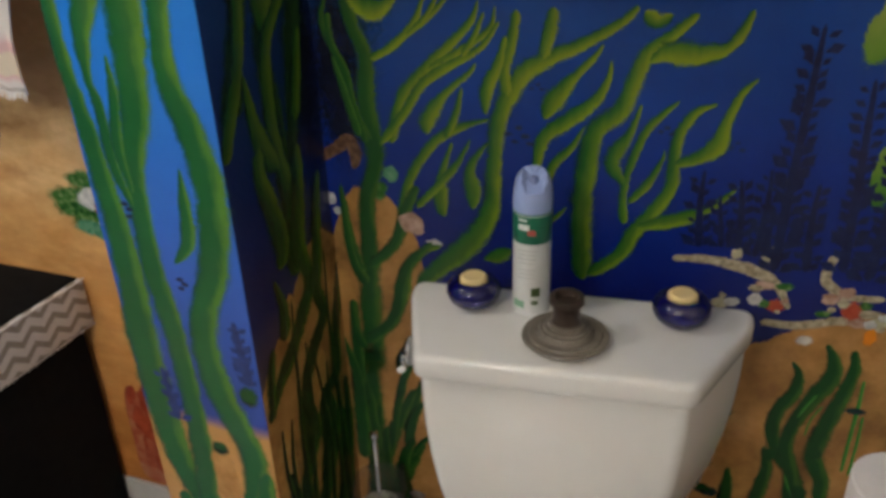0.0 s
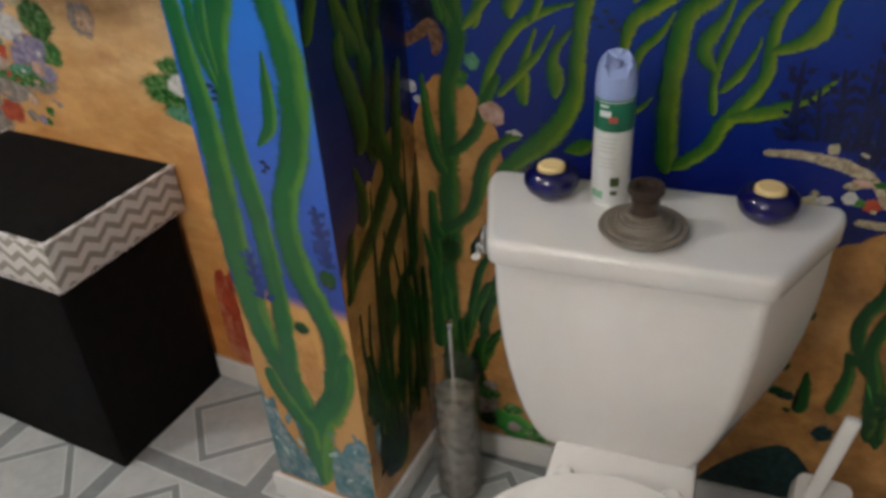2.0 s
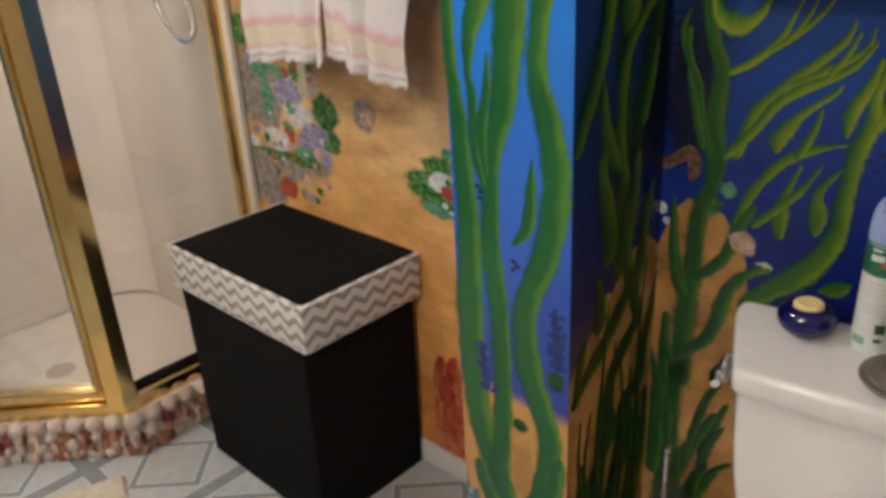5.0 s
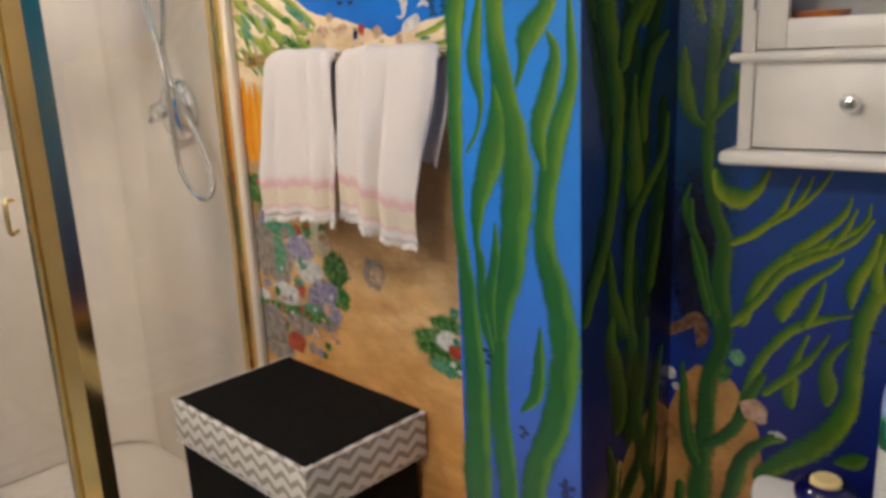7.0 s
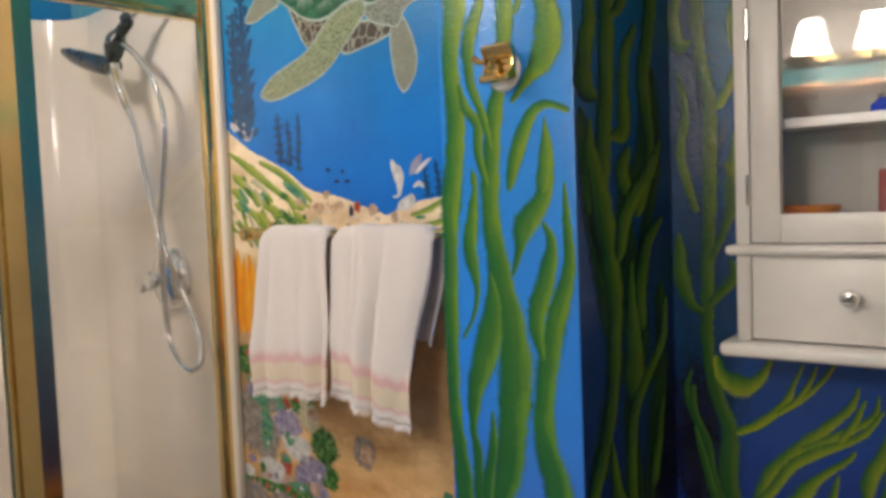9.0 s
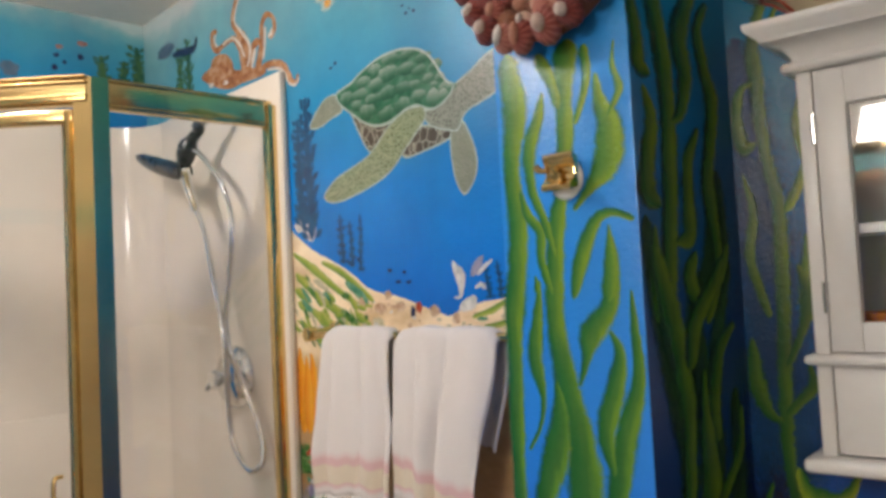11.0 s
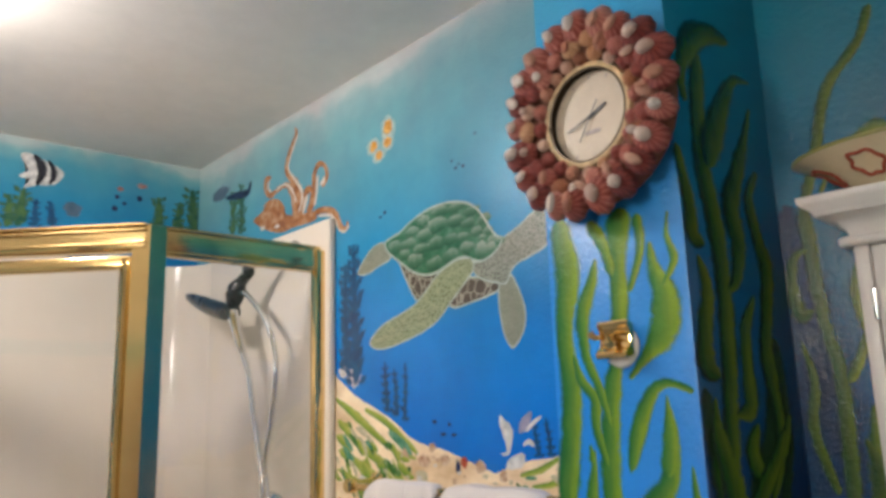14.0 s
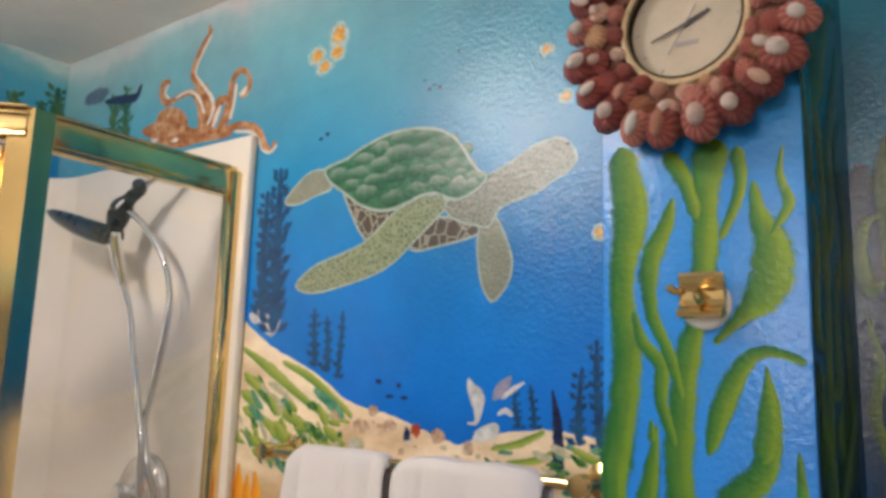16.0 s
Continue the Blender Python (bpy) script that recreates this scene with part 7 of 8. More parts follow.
# turtle wall, fish, reef
stroke("N", GRASS, (-1.829, 1.557, 0.011), (-1.734, 1.511, 0.023), (-1.645, 1.462, 0.018), (-1.571, 1.427, 0.011), (-1.504, 1.416, 0.006))
stroke("N", GRASS, (-1.819, 1.503, 0.019), (-1.709, 1.437, 0.024), (-1.591, 1.388, 0.021), (-1.544, 1.359, 0.011))
stroke("N", GRASS, (-1.806, 1.433, 0.014), (-1.723, 1.397, 0.021), (-1.621, 1.364, 0.016))
stroke("N", GRASS, (-1.701, 1.528, 0.01), (-1.625, 1.501, 0.018), (-1.551, 1.46, 0.015), (-1.497, 1.425, 0.01))
stroke("N", TEALG, (-1.606, 1.474, 0.011), (-1.566, 1.454, 0.023), (-1.519, 1.424, 0.016))
stroke("N", GRASS, (-1.789, 1.364, 0.013), (-1.684, 1.349, 0.017), (-1.618, 1.332, 0.012))
stroke("N", GRASS, (-1.188, 1.39, 0.007), (-1.132, 1.403, 0.013), (-1.086, 1.424, 0.008))
stroke("N", GRASS, (-1.158, 1.37, 0.007), (-1.101, 1.379, 0.012), (-1.051, 1.404, 0.006))
stroke("N", GRASS, (-1.046, 1.405, 0.007), (-1.013, 1.39, 0.014), (-0.972, 1.377, 0.01))
stroke("N", NAVYW, (-1.074, 1.49, 0.004), (-1.066, 1.446, 0.016), (-1.063, 1.395, 0.022), (-1.065, 1.344, 0.025))
blob("N", WHITEP, -1.747, 1.608, 0.036, 0.027)
blob("N", WHITEP, -1.79, 1.624, 0.026, 0.017)
blob("N", WHITEP, -1.694, 1.359, 0.043, 0.018)
blob("N", SHELLP, -1.448, 1.44, 0.013, 0.01)
blob("N", SHELLP, -1.406, 1.414, 0.017, 0.012)
blob("N", SHELLP, -1.475, 1.411, 0.023, 0.013)
blob("N", SHELLP, -1.545, 1.422, 0.015, 0.015)
blob("N", NAVYW, -1.366, 1.402, 0.009, 0.016)
blob("N", SHELLP, -1.297, 1.404, 0.016, 0.014)
blob("N", SHELLP, -1.233, 1.387, 0.012, 0.013)
blob("N", NAVYW, -1.438, 1.494, 0.009, 0.005)
blob("N", NAVYW, -1.409, 1.468, 0.011, 0.004)
blob("N", NAVYW, -1.375, 1.466, 0.01, 0.004)
blob("N", NAVYW, -1.389, 1.488, 0.006, 0.005)
spire("N", WEEDB, -1.742, 1.587, 1.947, 0.081)
spire("N", WEEDB, -1.777, 1.623, 1.899, 0.072)
spire("N", WEEDB, -1.61, 1.518, 1.636, 0.041)
spire("N", WEEDB, -1.578, 1.508, 1.618, 0.037)
spire("N", WEEDB, -1.543, 1.497, 1.629, 0.031)
spire("N", WEEDB, -1.138, 1.425, 1.488, 0.026)
spire("N", WEEDB, -1.112, 1.425, 1.497, 0.025)
spire("N", WEEDB, -1.022, 1.406, 1.526, 0.038)
spire("N", WEEDB, -0.992, 1.4, 1.569, 0.041)
patch("N", TSKIN, (-1.599, 1.919), (-1.652, 1.922), (-1.701, 1.892), (-1.724, 1.864), (-1.68, 1.858), (-1.631, 1.871), (-1.589, 1.88), rim=True)
patch("N", TBELLY, (-1.554, 1.871), (-1.502, 1.834), (-1.435, 1.816), (-1.36, 1.823), (-1.386, 1.799), (-1.426, 1.781), (-1.483, 1.764), (-1.518, 1.805), rim=True)
patch("N", TBELLY, (-1.351, 1.79), (-1.28, 1.787), (-1.216, 1.767), (-1.216, 1.755), (-1.279, 1.742), (-1.376, 1.737), rim=True)
patch("N", TSKIN, (-1.219, 1.772), (-1.189, 1.78), (-1.166, 1.743), (-1.153, 1.703), (-1.159, 1.665), (-1.185, 1.636), (-1.199, 1.64), (-1.214, 1.668), (-1.223, 1.722), rim=True)
patch("N", TNECK, (-1.221, 1.851), (-1.163, 1.871), (-1.118, 1.893), (-1.075, 1.903), (-1.049, 1.893), (-1.033, 1.866), (-1.043, 1.845), (-1.075, 1.83), (-1.106, 1.814), (-1.162, 1.801), (-1.184, 1.788), (-1.2, 1.765), (-1.221, 1.767), (-1.28, 1.787), (-1.302, 1.821), (-1.263, 1.821), rim=True)
SHELL_EDGE = [(-1.606, 1.925), (-1.555, 1.934), (-1.51, 1.952), (-1.437, 1.97), (-1.36, 1.969), (-1.296, 1.949), (-1.26, 1.915), (-1.231, 1.873), (-1.207, 1.855), (-1.227, 1.834), (-1.257, 1.822), (-1.284, 1.823), (-1.318, 1.837), (-1.35, 1.838), (-1.394, 1.825), (-1.442, 1.818), (-1.502, 1.834), (-1.553, 1.868), (-1.594, 1.895)]
patch("N", TSHELL, *SHELL_EDGE)
blob("N", SCUTE, -1.403, 1.959, 0.031, 0.011)
blob("N", SCUTE, -1.345, 1.954, 0.031, 0.010)
blob("N", SCUTE, -1.294, 1.935, 0.025, 0.012)
blob("N", SCUTE, -1.257, 1.909, 0.021, 0.013)
blob("N", SCUTE, -1.504, 1.928, 0.029, 0.015)
blob("N", SCUTE, -1.460, 1.948, 0.025, 0.013)
blob("N", SCUTE, -1.413, 1.927, 0.041, 0.020)
blob("N", SCUTE, -1.350, 1.924, 0.029, 0.015)
blob("N", SCUTE, -1.307, 1.910, 0.024, 0.011)
blob("N", SCUTE, -1.282, 1.887, 0.020, 0.011)
blob("N", SCUTE, -1.247, 1.882, 0.016, 0.011)
blob("N", SCUTE, -1.458, 1.913, 0.028, 0.015)
blob("N", SCUTE, -1.415, 1.886, 0.033, 0.017)
blob("N", SCUTE, -1.364, 1.886, 0.023, 0.013)
blob("N", SCUTE, -1.327, 1.884, 0.022, 0.010)
blob("N", SCUTE, -1.265, 1.871, 0.013, 0.007)
blob("N", SCUTE, -1.235, 1.858, 0.016, 0.011)
blob("N", SCUTE, -1.213, 1.854, 0.013, 0.009)
blob("N", SCUTE, -1.571, 1.905, 0.027, 0.016)
blob("N", SCUTE, -1.532, 1.880, 0.020, 0.015)
blob("N", SCUTE, -1.490, 1.859, 0.031, 0.019)
blob("N", SCUTE, -1.425, 1.839, 0.030, 0.018)
blob("N", SCUTE, -1.367, 1.846, 0.028, 0.019)
blob("N", SCUTE, -1.314, 1.857, 0.026, 0.014)
blob("N", SCUTE, -1.268, 1.845, 0.023, 0.018)
blob("N", SCUTE, -1.239, 1.843, 0.016, 0.012)
blob("N", SCUTE, -1.518, 1.903, 0.036, 0.013)
blob("N", SCUTE, -1.468, 1.883, 0.032, 0.012)
rim_line("N", SHELL_EDGE)
patch("N", TFLIP, (-1.302, 1.832), (-1.296, 1.808), (-1.319, 1.787), (-1.376, 1.743), (-1.422, 1.71), (-1.493, 1.687), (-1.606, 1.667), (-1.661, 1.673), (-1.671, 1.691), (-1.619, 1.723), (-1.549, 1.741), (-1.483, 1.763), (-1.425, 1.806), (-1.36, 1.834), rim=True)
blob("N", NAVYW, -1.048, 1.889, 0.004, 0.004)
blob("N", AURA, -1.591, 2.215, 0.031, 0.033)
blob("N", FISHO, -1.591, 2.215, 0.019, 0.022)
blob("N", AURA, -1.653, 2.181, 0.031, 0.024)
blob("N", FISHO, -1.653, 2.181, 0.018, 0.016)
blob("N", AURA, -1.592, 2.177, 0.029, 0.023)
blob("N", FISHO, -1.592, 2.177, 0.017, 0.016)
blob("N", AURA, -1.628, 2.152, 0.028, 0.021)
blob("N", FISHO, -1.628, 2.152, 0.016, 0.013)
blob("N", NAVYW, -1.627, 1.991, 0.007, 0.004)
blob("N", NAVYW, -1.608, 1.999, 0.007, 0.005)
blob("N", NAVYW, -1.354, 2.063, 0.006, 0.003)
blob("N", NAVYW, -1.332, 2.05, 0.005, 0.003)
blob("N", NAVYW, -1.342, 2.043, 0.006, 0.004)
blob("N", NAVYW, -1.318, 2.042, 0.006, 0.004)
blob("N", NAVYW, -1.276, 2.105, 0.005, 0.004)
blob("N", AURA, -1.09, 2.063, 0.016, 0.014)
blob("N", FISHO, -1.09, 2.063, 0.009, 0.009)
blob("N", AURA, -1.052, 1.972, 0.016, 0.015)
blob("N", FISHO, -1.052, 1.972, 0.009, 0.009)
blob("N", AURA, -0.992, 1.735, 0.016, 0.017)
blob("N", FISHO, -0.992, 1.735, 0.009, 0.011)
spire("N", WEEDG, -2.436, 2.104, 2.249, 0.082)
spire("N", WEEDG, -2.384, 2.094, 2.266, 0.08)
stroke("N", NAVYW, (-2.496, 2.241, 0.015), (-2.415, 2.232, 0.026), (-2.344, 2.225, 0.024), (-2.32, 2.257, 0.015))
blob("N", DUSKY, -2.549, 2.267, 0.072, 0.024)
spire("W", WEEDG, 0.944, 2.157, 2.275, 0.071)
spire("W", WEEDG, 1.023, 2.168, 2.269, 0.062)
spire("W", WEEDG, 1.07, 2.165, 2.322, 0.083)
spire("W", WEEDG, 1.127, 2.163, 2.287, 0.05)
spire("W", WEEDG, 0.52, 2.113, 2.237, 0.078)
spire("W", WEEDG, 0.482, 2.107, 2.212, 0.062)
spire("W", WEEDB, 0.567, 2.12, 2.209, 0.038)
spire("W", WEEDB, 0.607, 2.126, 2.207, 0.039)
blob("W", DUSKY, 0.669, 2.191, 0.03, 0.026)
patch("W", WHITEP, (0.528, 2.354), (0.568, 2.34), (0.608, 2.326), (0.638, 2.302), (0.613, 2.263), (0.556, 2.249), (0.522, 2.236), (0.536, 2.264), (0.506, 2.272), (0.526, 2.298), (0.507, 2.342))
stroke("W", STRIPE, (0.545, 2.35, 0.009), (0.567, 2.321, 0.022), (0.572, 2.289, 0.02), (0.559, 2.25, 0.009))
stroke("W", STRIPE, (0.588, 2.339, 0.007), (0.605, 2.311, 0.015), (0.606, 2.283, 0.014), (0.595, 2.26, 0.006))
blob("W", FISHR, 0.887, 2.303, 0.017, 0.01)
blob("W", FISHR, 0.815, 2.282, 0.013, 0.008)
blob("W", NAVYW, 0.806, 2.253, 0.009, 0.008)
blob("W", NAVYW, 0.8, 2.213, 0.011, 0.01)
blob("W", NAVYW, 0.881, 2.258, 0.01, 0.01)
blob("W", NAVYW, 0.831, 2.233, 0.008, 0.008)
blob("N", ROCK, -1.773, 0.639, 0.09, 0.079)
blob("N", ROCK, -1.796, 0.886, 0.065, 0.095)
blob("N", ROCK, -1.731, 0.85, 0.067, 0.079)
blob("N", WHITEP, -1.638, 0.901, 0.063, 0.045)
blob("N", PINKP, -1.698, 0.749, 0.078, 0.042)
blob("N", LILACP, -1.564, 0.775, 0.062, 0.046)
blob("N", WHITEP, -1.6, 0.842, 0.062, 0.033)
blob("N", ROCK, -1.656, 0.704, 0.082, 0.036)
blob("N", ROCK, -1.547, 0.734, 0.057, 0.04)
blob("N", GRASSP, -1.498, 0.866, 0.053, 0.051)
blob("N", GRASSP, -1.485, 0.798, 0.04, 0.032)
blob("N", GRASSP, -1.702, 0.725, 0.105, 0.02)
blob("N", GRASSP, -1.605, 0.73, 0.083, 0.022)
blob("N", GRASSP, -1.798, 1.035, 0.063, 0.042)
blob("N", REDP, -1.77, 1.049, 0.036, 0.027)
blob("N", REDP, -1.65, 0.792, 0.025, 0.025)
blob("N", REDP, -1.678, 0.644, 0.037, 0.033)
blob("N", REDP, -1.643, 0.943, 0.024, 0.018)
blob("N", TEALG, -1.715, 0.942, 0.086, 0.027)
blob("N", TEALG, -1.727, 0.874, 0.031, 0.062)
blob("N", GRASSP, -1.573, 0.952, 0.059, 0.034)
blob("N", CREAMP, -1.55, 0.927, 0.041, 0.037)
blob("N", CREAMP, -1.568, 0.96, 0.023, 0.02)
blob("N", WHITEP, -1.803, 0.737, 0.022, 0.01)
blob("N", GRASSP, -1.83, 0.732, 0.046, 0.024)
blob("N", GRASSP, -1.166, 0.756, 0.078, 0.039)
blob("N", GRASSP, -1.134, 0.719, 0.062, 0.029)
blob("N", GRASSP, -1.138, 0.807, 0.051, 0.021)
blob("N", WHITEP, -1.137, 0.77, 0.034, 0.024)
blob("N", REDP, -1.113, 0.75, 0.023, 0.018)
blob("N", TEALG, -1.152, 0.708, 0.046, 0.016)
blob("N", ROCK, -1.359, 0.879, 0.04, 0.041)
blob("N", SHELLP, -1.351, 0.876, 0.028, 0.027)
blob("N", SHELLP, -1.594, 0.679, 0.02, 0.016)
stroke("N", CORAL, (-1.745, 1.107, 0.035), (-1.755, 1.191, 0.04), (-1.756, 1.262, 0.03), (-1.764, 1.304, 0.008))
stroke("N", CORAL, (-1.809, 1.102, 0.041), (-1.804, 1.203, 0.046), (-1.813, 1.274, 0.031), (-1.814, 1.317, 0.007))
stroke("N", CORAL, (-1.848, 1.099, 0.042), (-1.846, 1.201, 0.042), (-1.851, 1.259, 0.016))
stroke("N", CORAL, (-1.721, 1.102, 0.029), (-1.722, 1.179, 0.034), (-1.711, 1.25, 0.009))
stroke("N", CORAL, (-1.783, 1.104, 0.036), (-1.782, 1.218, 0.035), (-1.785, 1.297, 0.008))
blob("B", REDP, 0.063, 0.698, 0.014, 0.014)
blob("B", REDP, 0.172, 0.701, 0.019, 0.018)
blob("B", CORAL, 0.201, 0.659, 0.01, 0.016)
blob("B", WHITEP, 0.114, 0.642, 0.012, 0.009)
blob("B", CREAMP, 0.046, 0.784, 0.014, 0.017)
blob("B", CREAMP, -0.001, 0.782, 0.009, 0.01)
blob("B", GRASS, 0.13, 1.105, 0.021, 0.043)
blob("B", GRASS, 0.168, 0.912, 0.017, 0.049)
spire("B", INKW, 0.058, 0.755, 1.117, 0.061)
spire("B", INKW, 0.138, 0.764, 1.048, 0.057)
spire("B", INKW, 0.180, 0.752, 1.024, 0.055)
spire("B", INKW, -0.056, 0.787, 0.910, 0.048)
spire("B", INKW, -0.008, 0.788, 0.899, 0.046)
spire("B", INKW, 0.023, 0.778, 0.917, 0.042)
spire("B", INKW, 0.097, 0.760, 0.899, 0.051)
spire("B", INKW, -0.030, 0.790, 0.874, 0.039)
blob("B", NAVYW, -0.344, 0.95, 0.008, 0.003)
blob("B", NAVYW, -0.328, 0.96, 0.006, 0.004)
blob("B", NAVYW, -0.318, 0.947, 0.007, 0.004)
blob("B", NAVYW, -0.334, 0.938, 0.006, 0.003)
blob("B", NAVYW, -0.32, 0.946, 0.005, 0.003)
blob("B", NAVYW, -0.311, 0.936, 0.006, 0.003)
blob("B", NAVYW, -0.31, 1.02, 0.004, 0.002)
blob("B", NAVYW, -0.301, 1.026, 0.004, 0.002)
blob("B", NAVYW, -0.295, 1.019, 0.004, 0.002)
blob("B", NAVYW, -0.03, 0.946, 0.003, 0.002)
blob("B", NAVYW, -0.022, 0.953, 0.003, 0.002)
blob("B", NAVYW, -0.015, 0.943, 0.004, 0.003)
blob("B", NAVYW, -0.126, 0.964, 0.004, 0.003)
blob("B", NAVYW, -0.118, 0.97, 0.004, 0.003)
blob("B", NAVYW, -0.111, 0.961, 0.004, 0.003)
blob("C", NAVYW, -0.818, 0.902, 0.007, 0.004)
blob("C", NAVYW, -0.812, 0.894, 0.007, 0.004)
blob("C", NAVYW, -0.814, 0.883, 0.007, 0.004)
blob("C", NAVYW, -0.748, 0.791, 0.007, 0.004)
blob("C", NAVYW, -0.741, 0.784, 0.007, 0.004)
blob("C", NAVYW, -0.749, 0.776, 0.006, 0.004)
blob("C", DKELP, -0.665, 0.599, 0.019, 0.022)
blob("C", DKELP, -0.739, 0.48, 0.019, 0.015)
stroke("N", OCTO, (-2.048, 2.356, 0.009), (-2.04, 2.33, 0.017), (-2.067, 2.3, 0.02), (-2.088, 2.267, 0.019), (-2.096, 2.239, 0.021), (-2.073, 2.208, 0.025), (-2.034, 2.168, 0.035), (-2.022, 2.122, 0.038), (-2.033, 2.074, 0.033))
stroke("N", OCTO, (-2.187, 2.236, 0.01), (-2.219, 2.235, 0.024), (-2.221, 2.202, 0.018), (-2.191, 2.18, 0.021), (-2.14, 2.188, 0.017), (-2.093, 2.188, 0.018), (-2.055, 2.154, 0.032), (-2.043, 2.111, 0.032), (-2.044, 2.069, 0.032))
stroke("N", OCTO, (-1.898, 2.135, 0.019), (-1.872, 2.16, 0.017), (-1.884, 2.193, 0.013), (-1.914, 2.205, 0.019), (-1.938, 2.183, 0.02), (-1.94, 2.149, 0.022), (-1.951, 2.102, 0.031), (-1.977, 2.058, 0.036))
stroke("N", OCTO, (-1.946, 2.143, 0.012), (-1.977, 2.142, 0.031), (-1.999, 2.111, 0.036), (-2.019, 2.065, 0.036))
stroke("N", OCTO, (-1.947, 2.069, 0.022), (-1.886, 2.067, 0.018), (-1.835, 2.047, 0.022), (-1.813, 2.017, 0.02), (-1.794, 1.996, 0.016), (-1.773, 1.995, 0.015), (-1.773, 2.013, 0.012))
patch("N", OCTO, (-2.297, 2.126), (-2.241, 2.14), (-2.227, 2.16), (-2.184, 2.167), (-2.134, 2.152), (-2.102, 2.122), (-2.093, 2.1), (-2.035, 2.084), (-1.959, 2.075), (-1.921, 2.054), (-1.955, 2.046), (-2.052, 2.05), (-2.12, 2.048), (-2.193, 2.067), (-2.278, 2.105))
stroke("N", OCTOW, (-2.031, 2.328, 0.008), (-2.057, 2.293, 0.008), (-2.078, 2.262, 0.007), (-2.083, 2.233, 0.007), (-2.052, 2.2, 0.008), (-2.014, 2.161, 0.013), (-2.003, 2.126, 0.013), (-2.02, 2.09, 0.009))
stroke("N", OCTOW, (-2.198, 2.231, 0.008), (-2.207, 2.208, 0.008), (-2.187, 2.189, 0.006))
stroke("N", OCTOW, (-2.163, 2.186, 0.006), (-2.105, 2.193, 0.008), (-2.063, 2.167, 0.011), (-2.035, 2.122, 0.008))
stroke("N", OCTOW, (-1.921, 2.176, 0.011), (-1.924, 2.132, 0.01), (-1.935, 2.089, 0.01))
stroke("N", OCTOW, (-1.974, 2.133, 0.011), (-1.986, 2.108, 0.018), (-1.999, 2.081, 0.01))
stroke("N", OCTOW, (-1.907, 2.145, 0.009), (-1.891, 2.15, 0.015), (-1.883, 2.162, 0.008))
stroke("N", OCTOW, (-1.917, 2.057, 0.006), (-1.854, 2.044, 0.008), (-1.826, 2.019, 0.009), (-1.812, 1.996, 0.004), (-1.785, 1.987, 0.008), (-1.764, 2.001, 0.008))
blob("N", OCTOW, -2.238, 2.086, 0.016, 0.008)
blob("N", OCTOW, -2.147, 2.074, 0.015, 0.006)
patch("N", SPONGE, (-1.188, 0.30), (-1.168, 0.335), (-1.148, 0.32), (-1.125, 0.345), (-1.098, 0.30), (-1.092, 0.19), (-1.10, 0.075), (-1.185, 0.075), (-1.195, 0.18))
dashes("N", 31, 16, -1.18, -1.10, 0.10, 0.31, 0.025, 0.05, 86, (SPONGE, REDP, SPONGE))
spire("C", NAVY, -0.663, 0.621, 0.734, 0.047)
spire("C", NAVY, -0.816, 0.52, 0.622, 0.043)
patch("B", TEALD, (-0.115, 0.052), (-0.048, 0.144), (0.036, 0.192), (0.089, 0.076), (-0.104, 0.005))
blob("N", LILACP, -1.636, 0.899, 0.063, 0.036)
blob("N", WHITEP, -1.607, 0.857, 0.058, 0.018)
blob("N", LILACP, -1.546, 0.805, 0.051, 0.03)
blob("N", WHITEP, -1.708, 0.772, 0.063, 0.032)
blob("N", ROCK, -1.791, 0.673, 0.073, 0.064)
blob("N", ROCK, -1.666, 0.696, 0.056, 0.032)
blob("N", LILACP, -1.52, 0.751, 0.041, 0.021)
blob("N", ROCK, -1.787, 0.877, 0.049, 0.064)
blob("N", GRASSP, -1.493, 0.864, 0.031, 0.04)
blob("N", TEALG, -1.599, 0.751, 0.048, 0.012)
blob("N", WHITEP, -1.81, 0.749, 0.028, 0.017)
blob("N", REDP, -1.654, 0.808, 0.017, 0.019)
blob("N", REDP, -1.699, 0.636, 0.026, 0.023)
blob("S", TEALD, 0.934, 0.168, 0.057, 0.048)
blob("S", FOAM, 0.885, 0.223, 0.019, 0.045)
stroke("N", LILAC, (-1.15, 1.509, 0.008), (-1.167, 1.49, 0.021), (-1.185, 1.47, 0.011))
stroke("N", WHITEP, (-1.236, 1.504, 0.006), (-1.229, 1.488, 0.02), (-1.216, 1.469, 0.028), (-1.217, 1.433, 0.009), (-1.236, 1.429, 0.004))
stroke("N", WHITEP, (-1.125, 1.5, 0.004), (-1.151, 1.485, 0.01), (-1.168, 1.472, 0.005))
stroke("N", WHITEP, (-1.176, 1.446, 0.005), (-1.16, 1.453, 0.01), (-1.146, 1.445, 0.006))
patch("N", WHITEP, (-1.222, 1.401), (-1.218, 1.418), (-1.198, 1.429), (-1.177, 1.433), (-1.171, 1.421), (-1.182, 1.404))
blob("N", REDP, -1.345, 1.411, 0.011, 0.013)

# loose brush dabs that thicken the reef, the weedy slope and the coral ledge
dabs("N", 3, 34, -1.80, -1.50, 0.62, 1.06, 0.007, 0.019, (ROCK, WHITEP, GRASSP, TEALG, LILACP, ROCK, PINKP, GRASSP))
dabs("N", 4, 12, -1.80, -1.52, 0.62, 1.02, 0.005, 0.010, (REDP, WHITEP, CREAMP))
dabs("N", 5, 20, -1.16, -0.93, 0.70, 0.84, 0.007, 0.016, (GRASSP, TEALG, WHITEP, GRASSP))
dashes("N", 16, 90, -1.83, -1.45, 1.29, 1.45, 0.012, 0.03, -38, (GRASS, GRASS, GRASSP, TEALG, GRASS, CREAMP), -0.13)
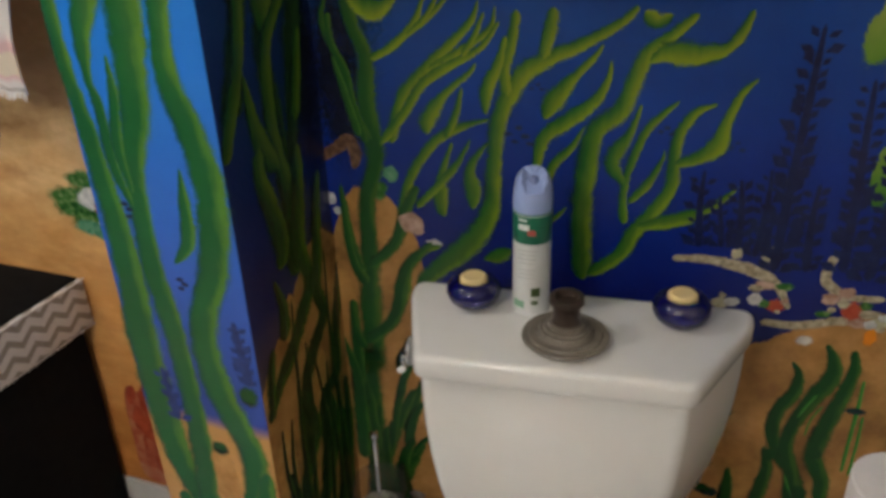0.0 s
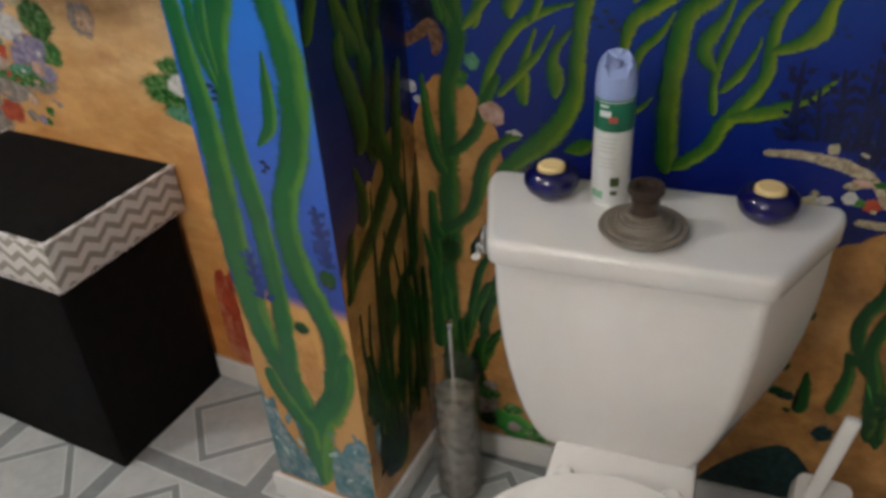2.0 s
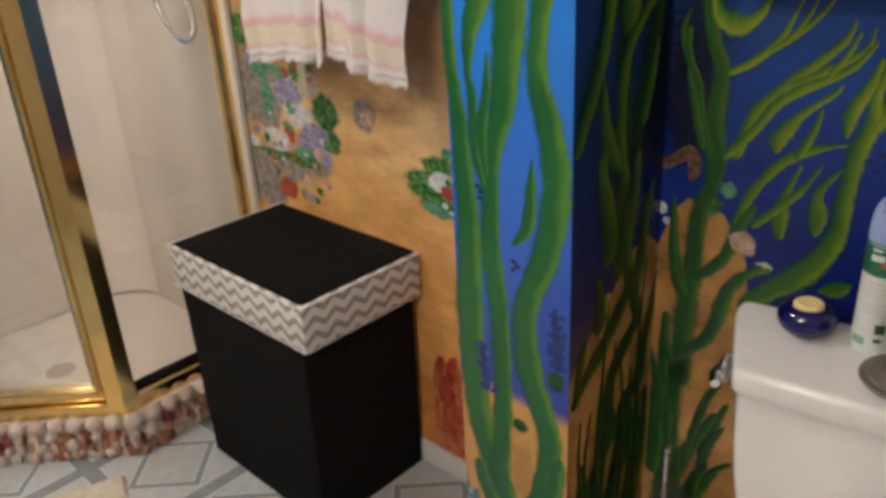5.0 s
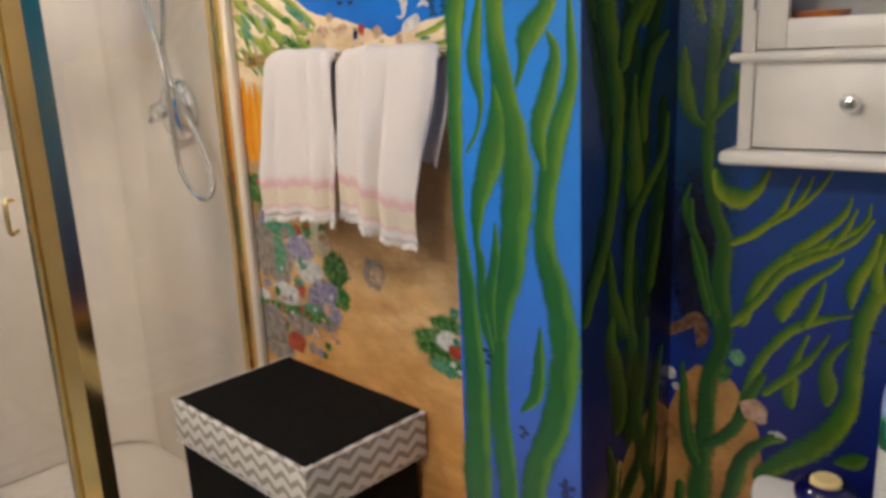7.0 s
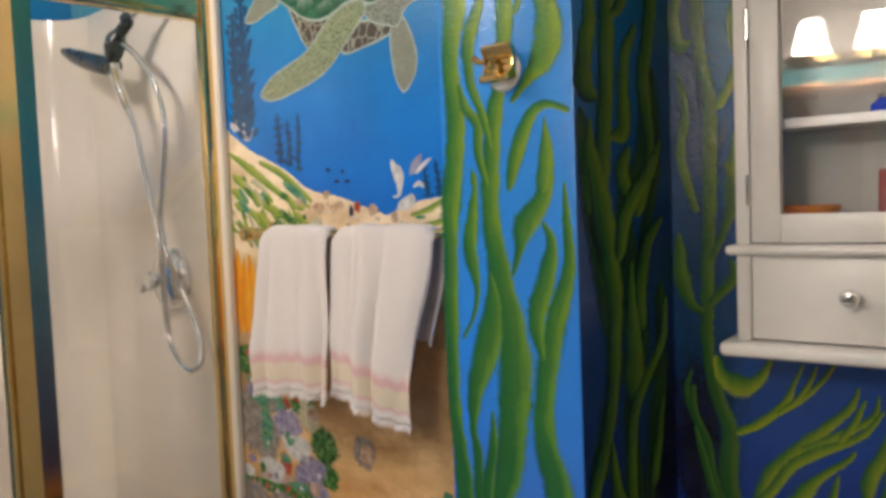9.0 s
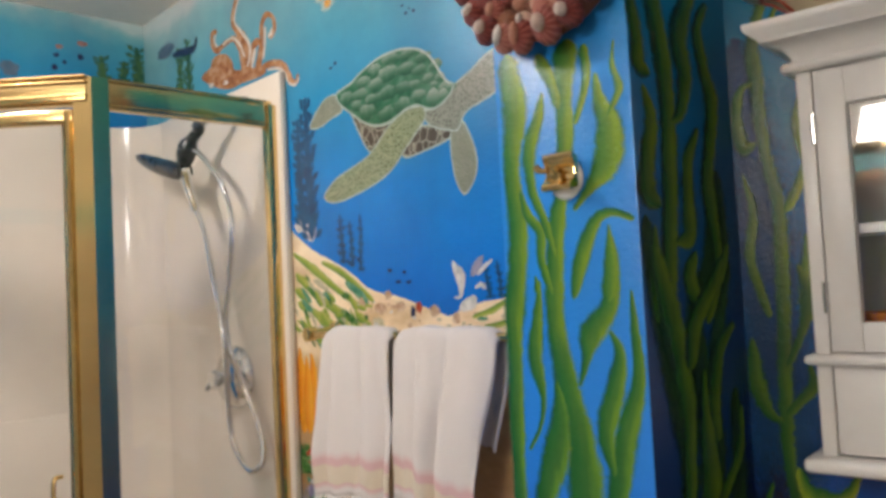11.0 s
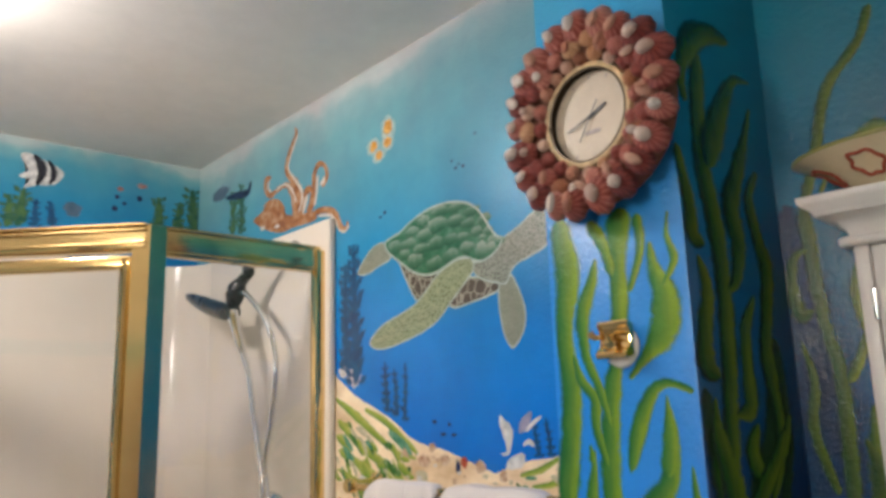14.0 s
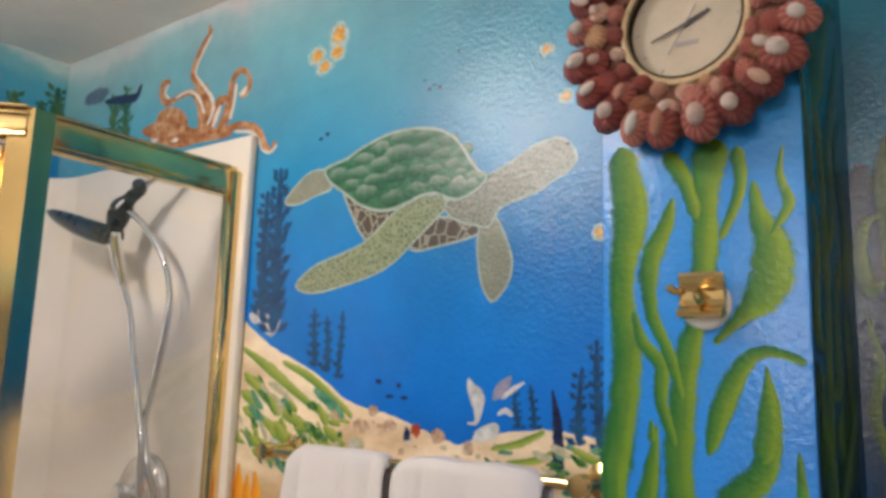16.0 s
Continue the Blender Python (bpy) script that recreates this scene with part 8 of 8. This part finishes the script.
dashes("N", 17, 24, -1.20, -0.93, 1.33, 1.41, 0.008, 0.02, -15, (TEALG, GRASSP, CREAMP, GRASS))
dabs("N", 6, 10, -1.83, -1.45, 1.29, 1.46, 0.006, 0.015, (GRASS, TEALG, GRASSP, CREAMP, GRASS, GRASSP), -0.13)
dabs("N", 7, 8, -1.20, -0.93, 1.33, 1.41, 0.006, 0.012, (TEALG, GRASSP, CREAMP, GRASS))
dabs("N", 8, 16, -1.60, -1.15, 1.36, 1.42, 0.004, 0.008, (SHELLP, CREAMP, WHITEP), -0.03)
stroke("C", KELPC, (-0.655, 0.45, 0.030), (-0.668, 0.375, 0.040), (-0.698, 0.312, 0.052), (-0.738, 0.255, 0.066), (-0.757, 0.19, 0.056), (-0.765, 0.12, 0.038), (-0.765, 0.07, 0.030))
stroke("C", KELPC, (-0.835, 0.36, 0.030), (-0.832, 0.33, 0.034), (-0.809, 0.28, 0.040), (-0.775, 0.225, 0.045), (-0.762, 0.17, 0.040))
rnd = random.Random(31)
for k in range(8):
    y0, top = 0.892 + 0.024 * k + rnd.uniform(-0.006, 0.006), rnd.uniform(0.48, 0.80)
    lean, sway = rnd.uniform(-0.01, 0.03), rnd.uniform(0.006, 0.014)
    pts = [(y0 + lean * q + sway * math.sin(5.5 * q + k), 0.16 + (top - 0.16) * q, 0.005 + 0.011 * math.sin(math.pi * min(1.0, q + 0.12))) for q in (0.0, 0.25, 0.5, 0.75, 1.0)]
    stroke("S", OLIVE, *pts[::-1])
stroke("B", DKELP, (-0.519, 0.337, 0.008), (-0.541, 0.289, 0.022), (-0.552, 0.209, 0.03), (-0.55, 0.10, 0.03))
stroke("B", DKELP, (-0.600, 0.42, 0.010), (-0.598, 0.30, 0.03), (-0.60, 0.18, 0.04), (-0.60, 0.09, 0.04))
stroke("B", MURK, (-0.549, 0.275, 0.012), (-0.544, 0.191, 0.03), (-0.535, 0.119, 0.04), (-0.525, 0.08, 0.03))
stroke("B", DKELP, (-0.575, 0.36, 0.006), (-0.577, 0.27, 0.02), (-0.573, 0.16, 0.03))
patch("C", FOAM, (-0.873, 0.315), (-0.862, 0.27), (-0.842, 0.235), (-0.822, 0.19), (-0.80, 0.155), (-0.778, 0.12), (-0.768, 0.062), (-0.873, 0.062), sharp=True)
patch("C", FOAM, (-0.738, 0.062), (-0.735, 0.12), (-0.728, 0.172), (-0.705, 0.19), (-0.69, 0.222), (-0.668, 0.232), (-0.655, 0.25), (-0.642, 0.235), (-0.642, 0.062), sharp=True)
dashes("C", 23, 16, -0.868, -0.79, 0.10, 0.27, 0.008, 0.02, 120, (AURA, FOAM, FOAM), -0.10)
dashes("C", 24, 16, -0.728, -0.648, 0.08, 0.22, 0.008, 0.018, 40, (AURA, FOAM, FOAM), 0.05)
dashes("C", 21, 12, -0.868, -0.79, 0.11, 0.26, 0.012, 0.03, 62, (FOAM, FOAM, FOAM))
dashes("C", 22, 12, -0.725, -0.648, 0.11, 0.25, 0.012, 0.03, 118, (FOAM, FOAM, FOAM))
dabs("B", 9, 30, -0.031, 0.34, 0.68, 0.735, 0.005, 0.013, (CREAM, CREAMP, GRASSP, PINKP, WHITEP))
dabs("B", 12, 22, -0.02, 0.34, -0.027, 0.533, 0.006, 0.02, (DKELP, TEALD, DKELP))
dabs("B", 13, 16, -0.613, -0.366, 0.053, 0.25, 0.010, 0.03, (DKELP, GRASSP, ROCK))
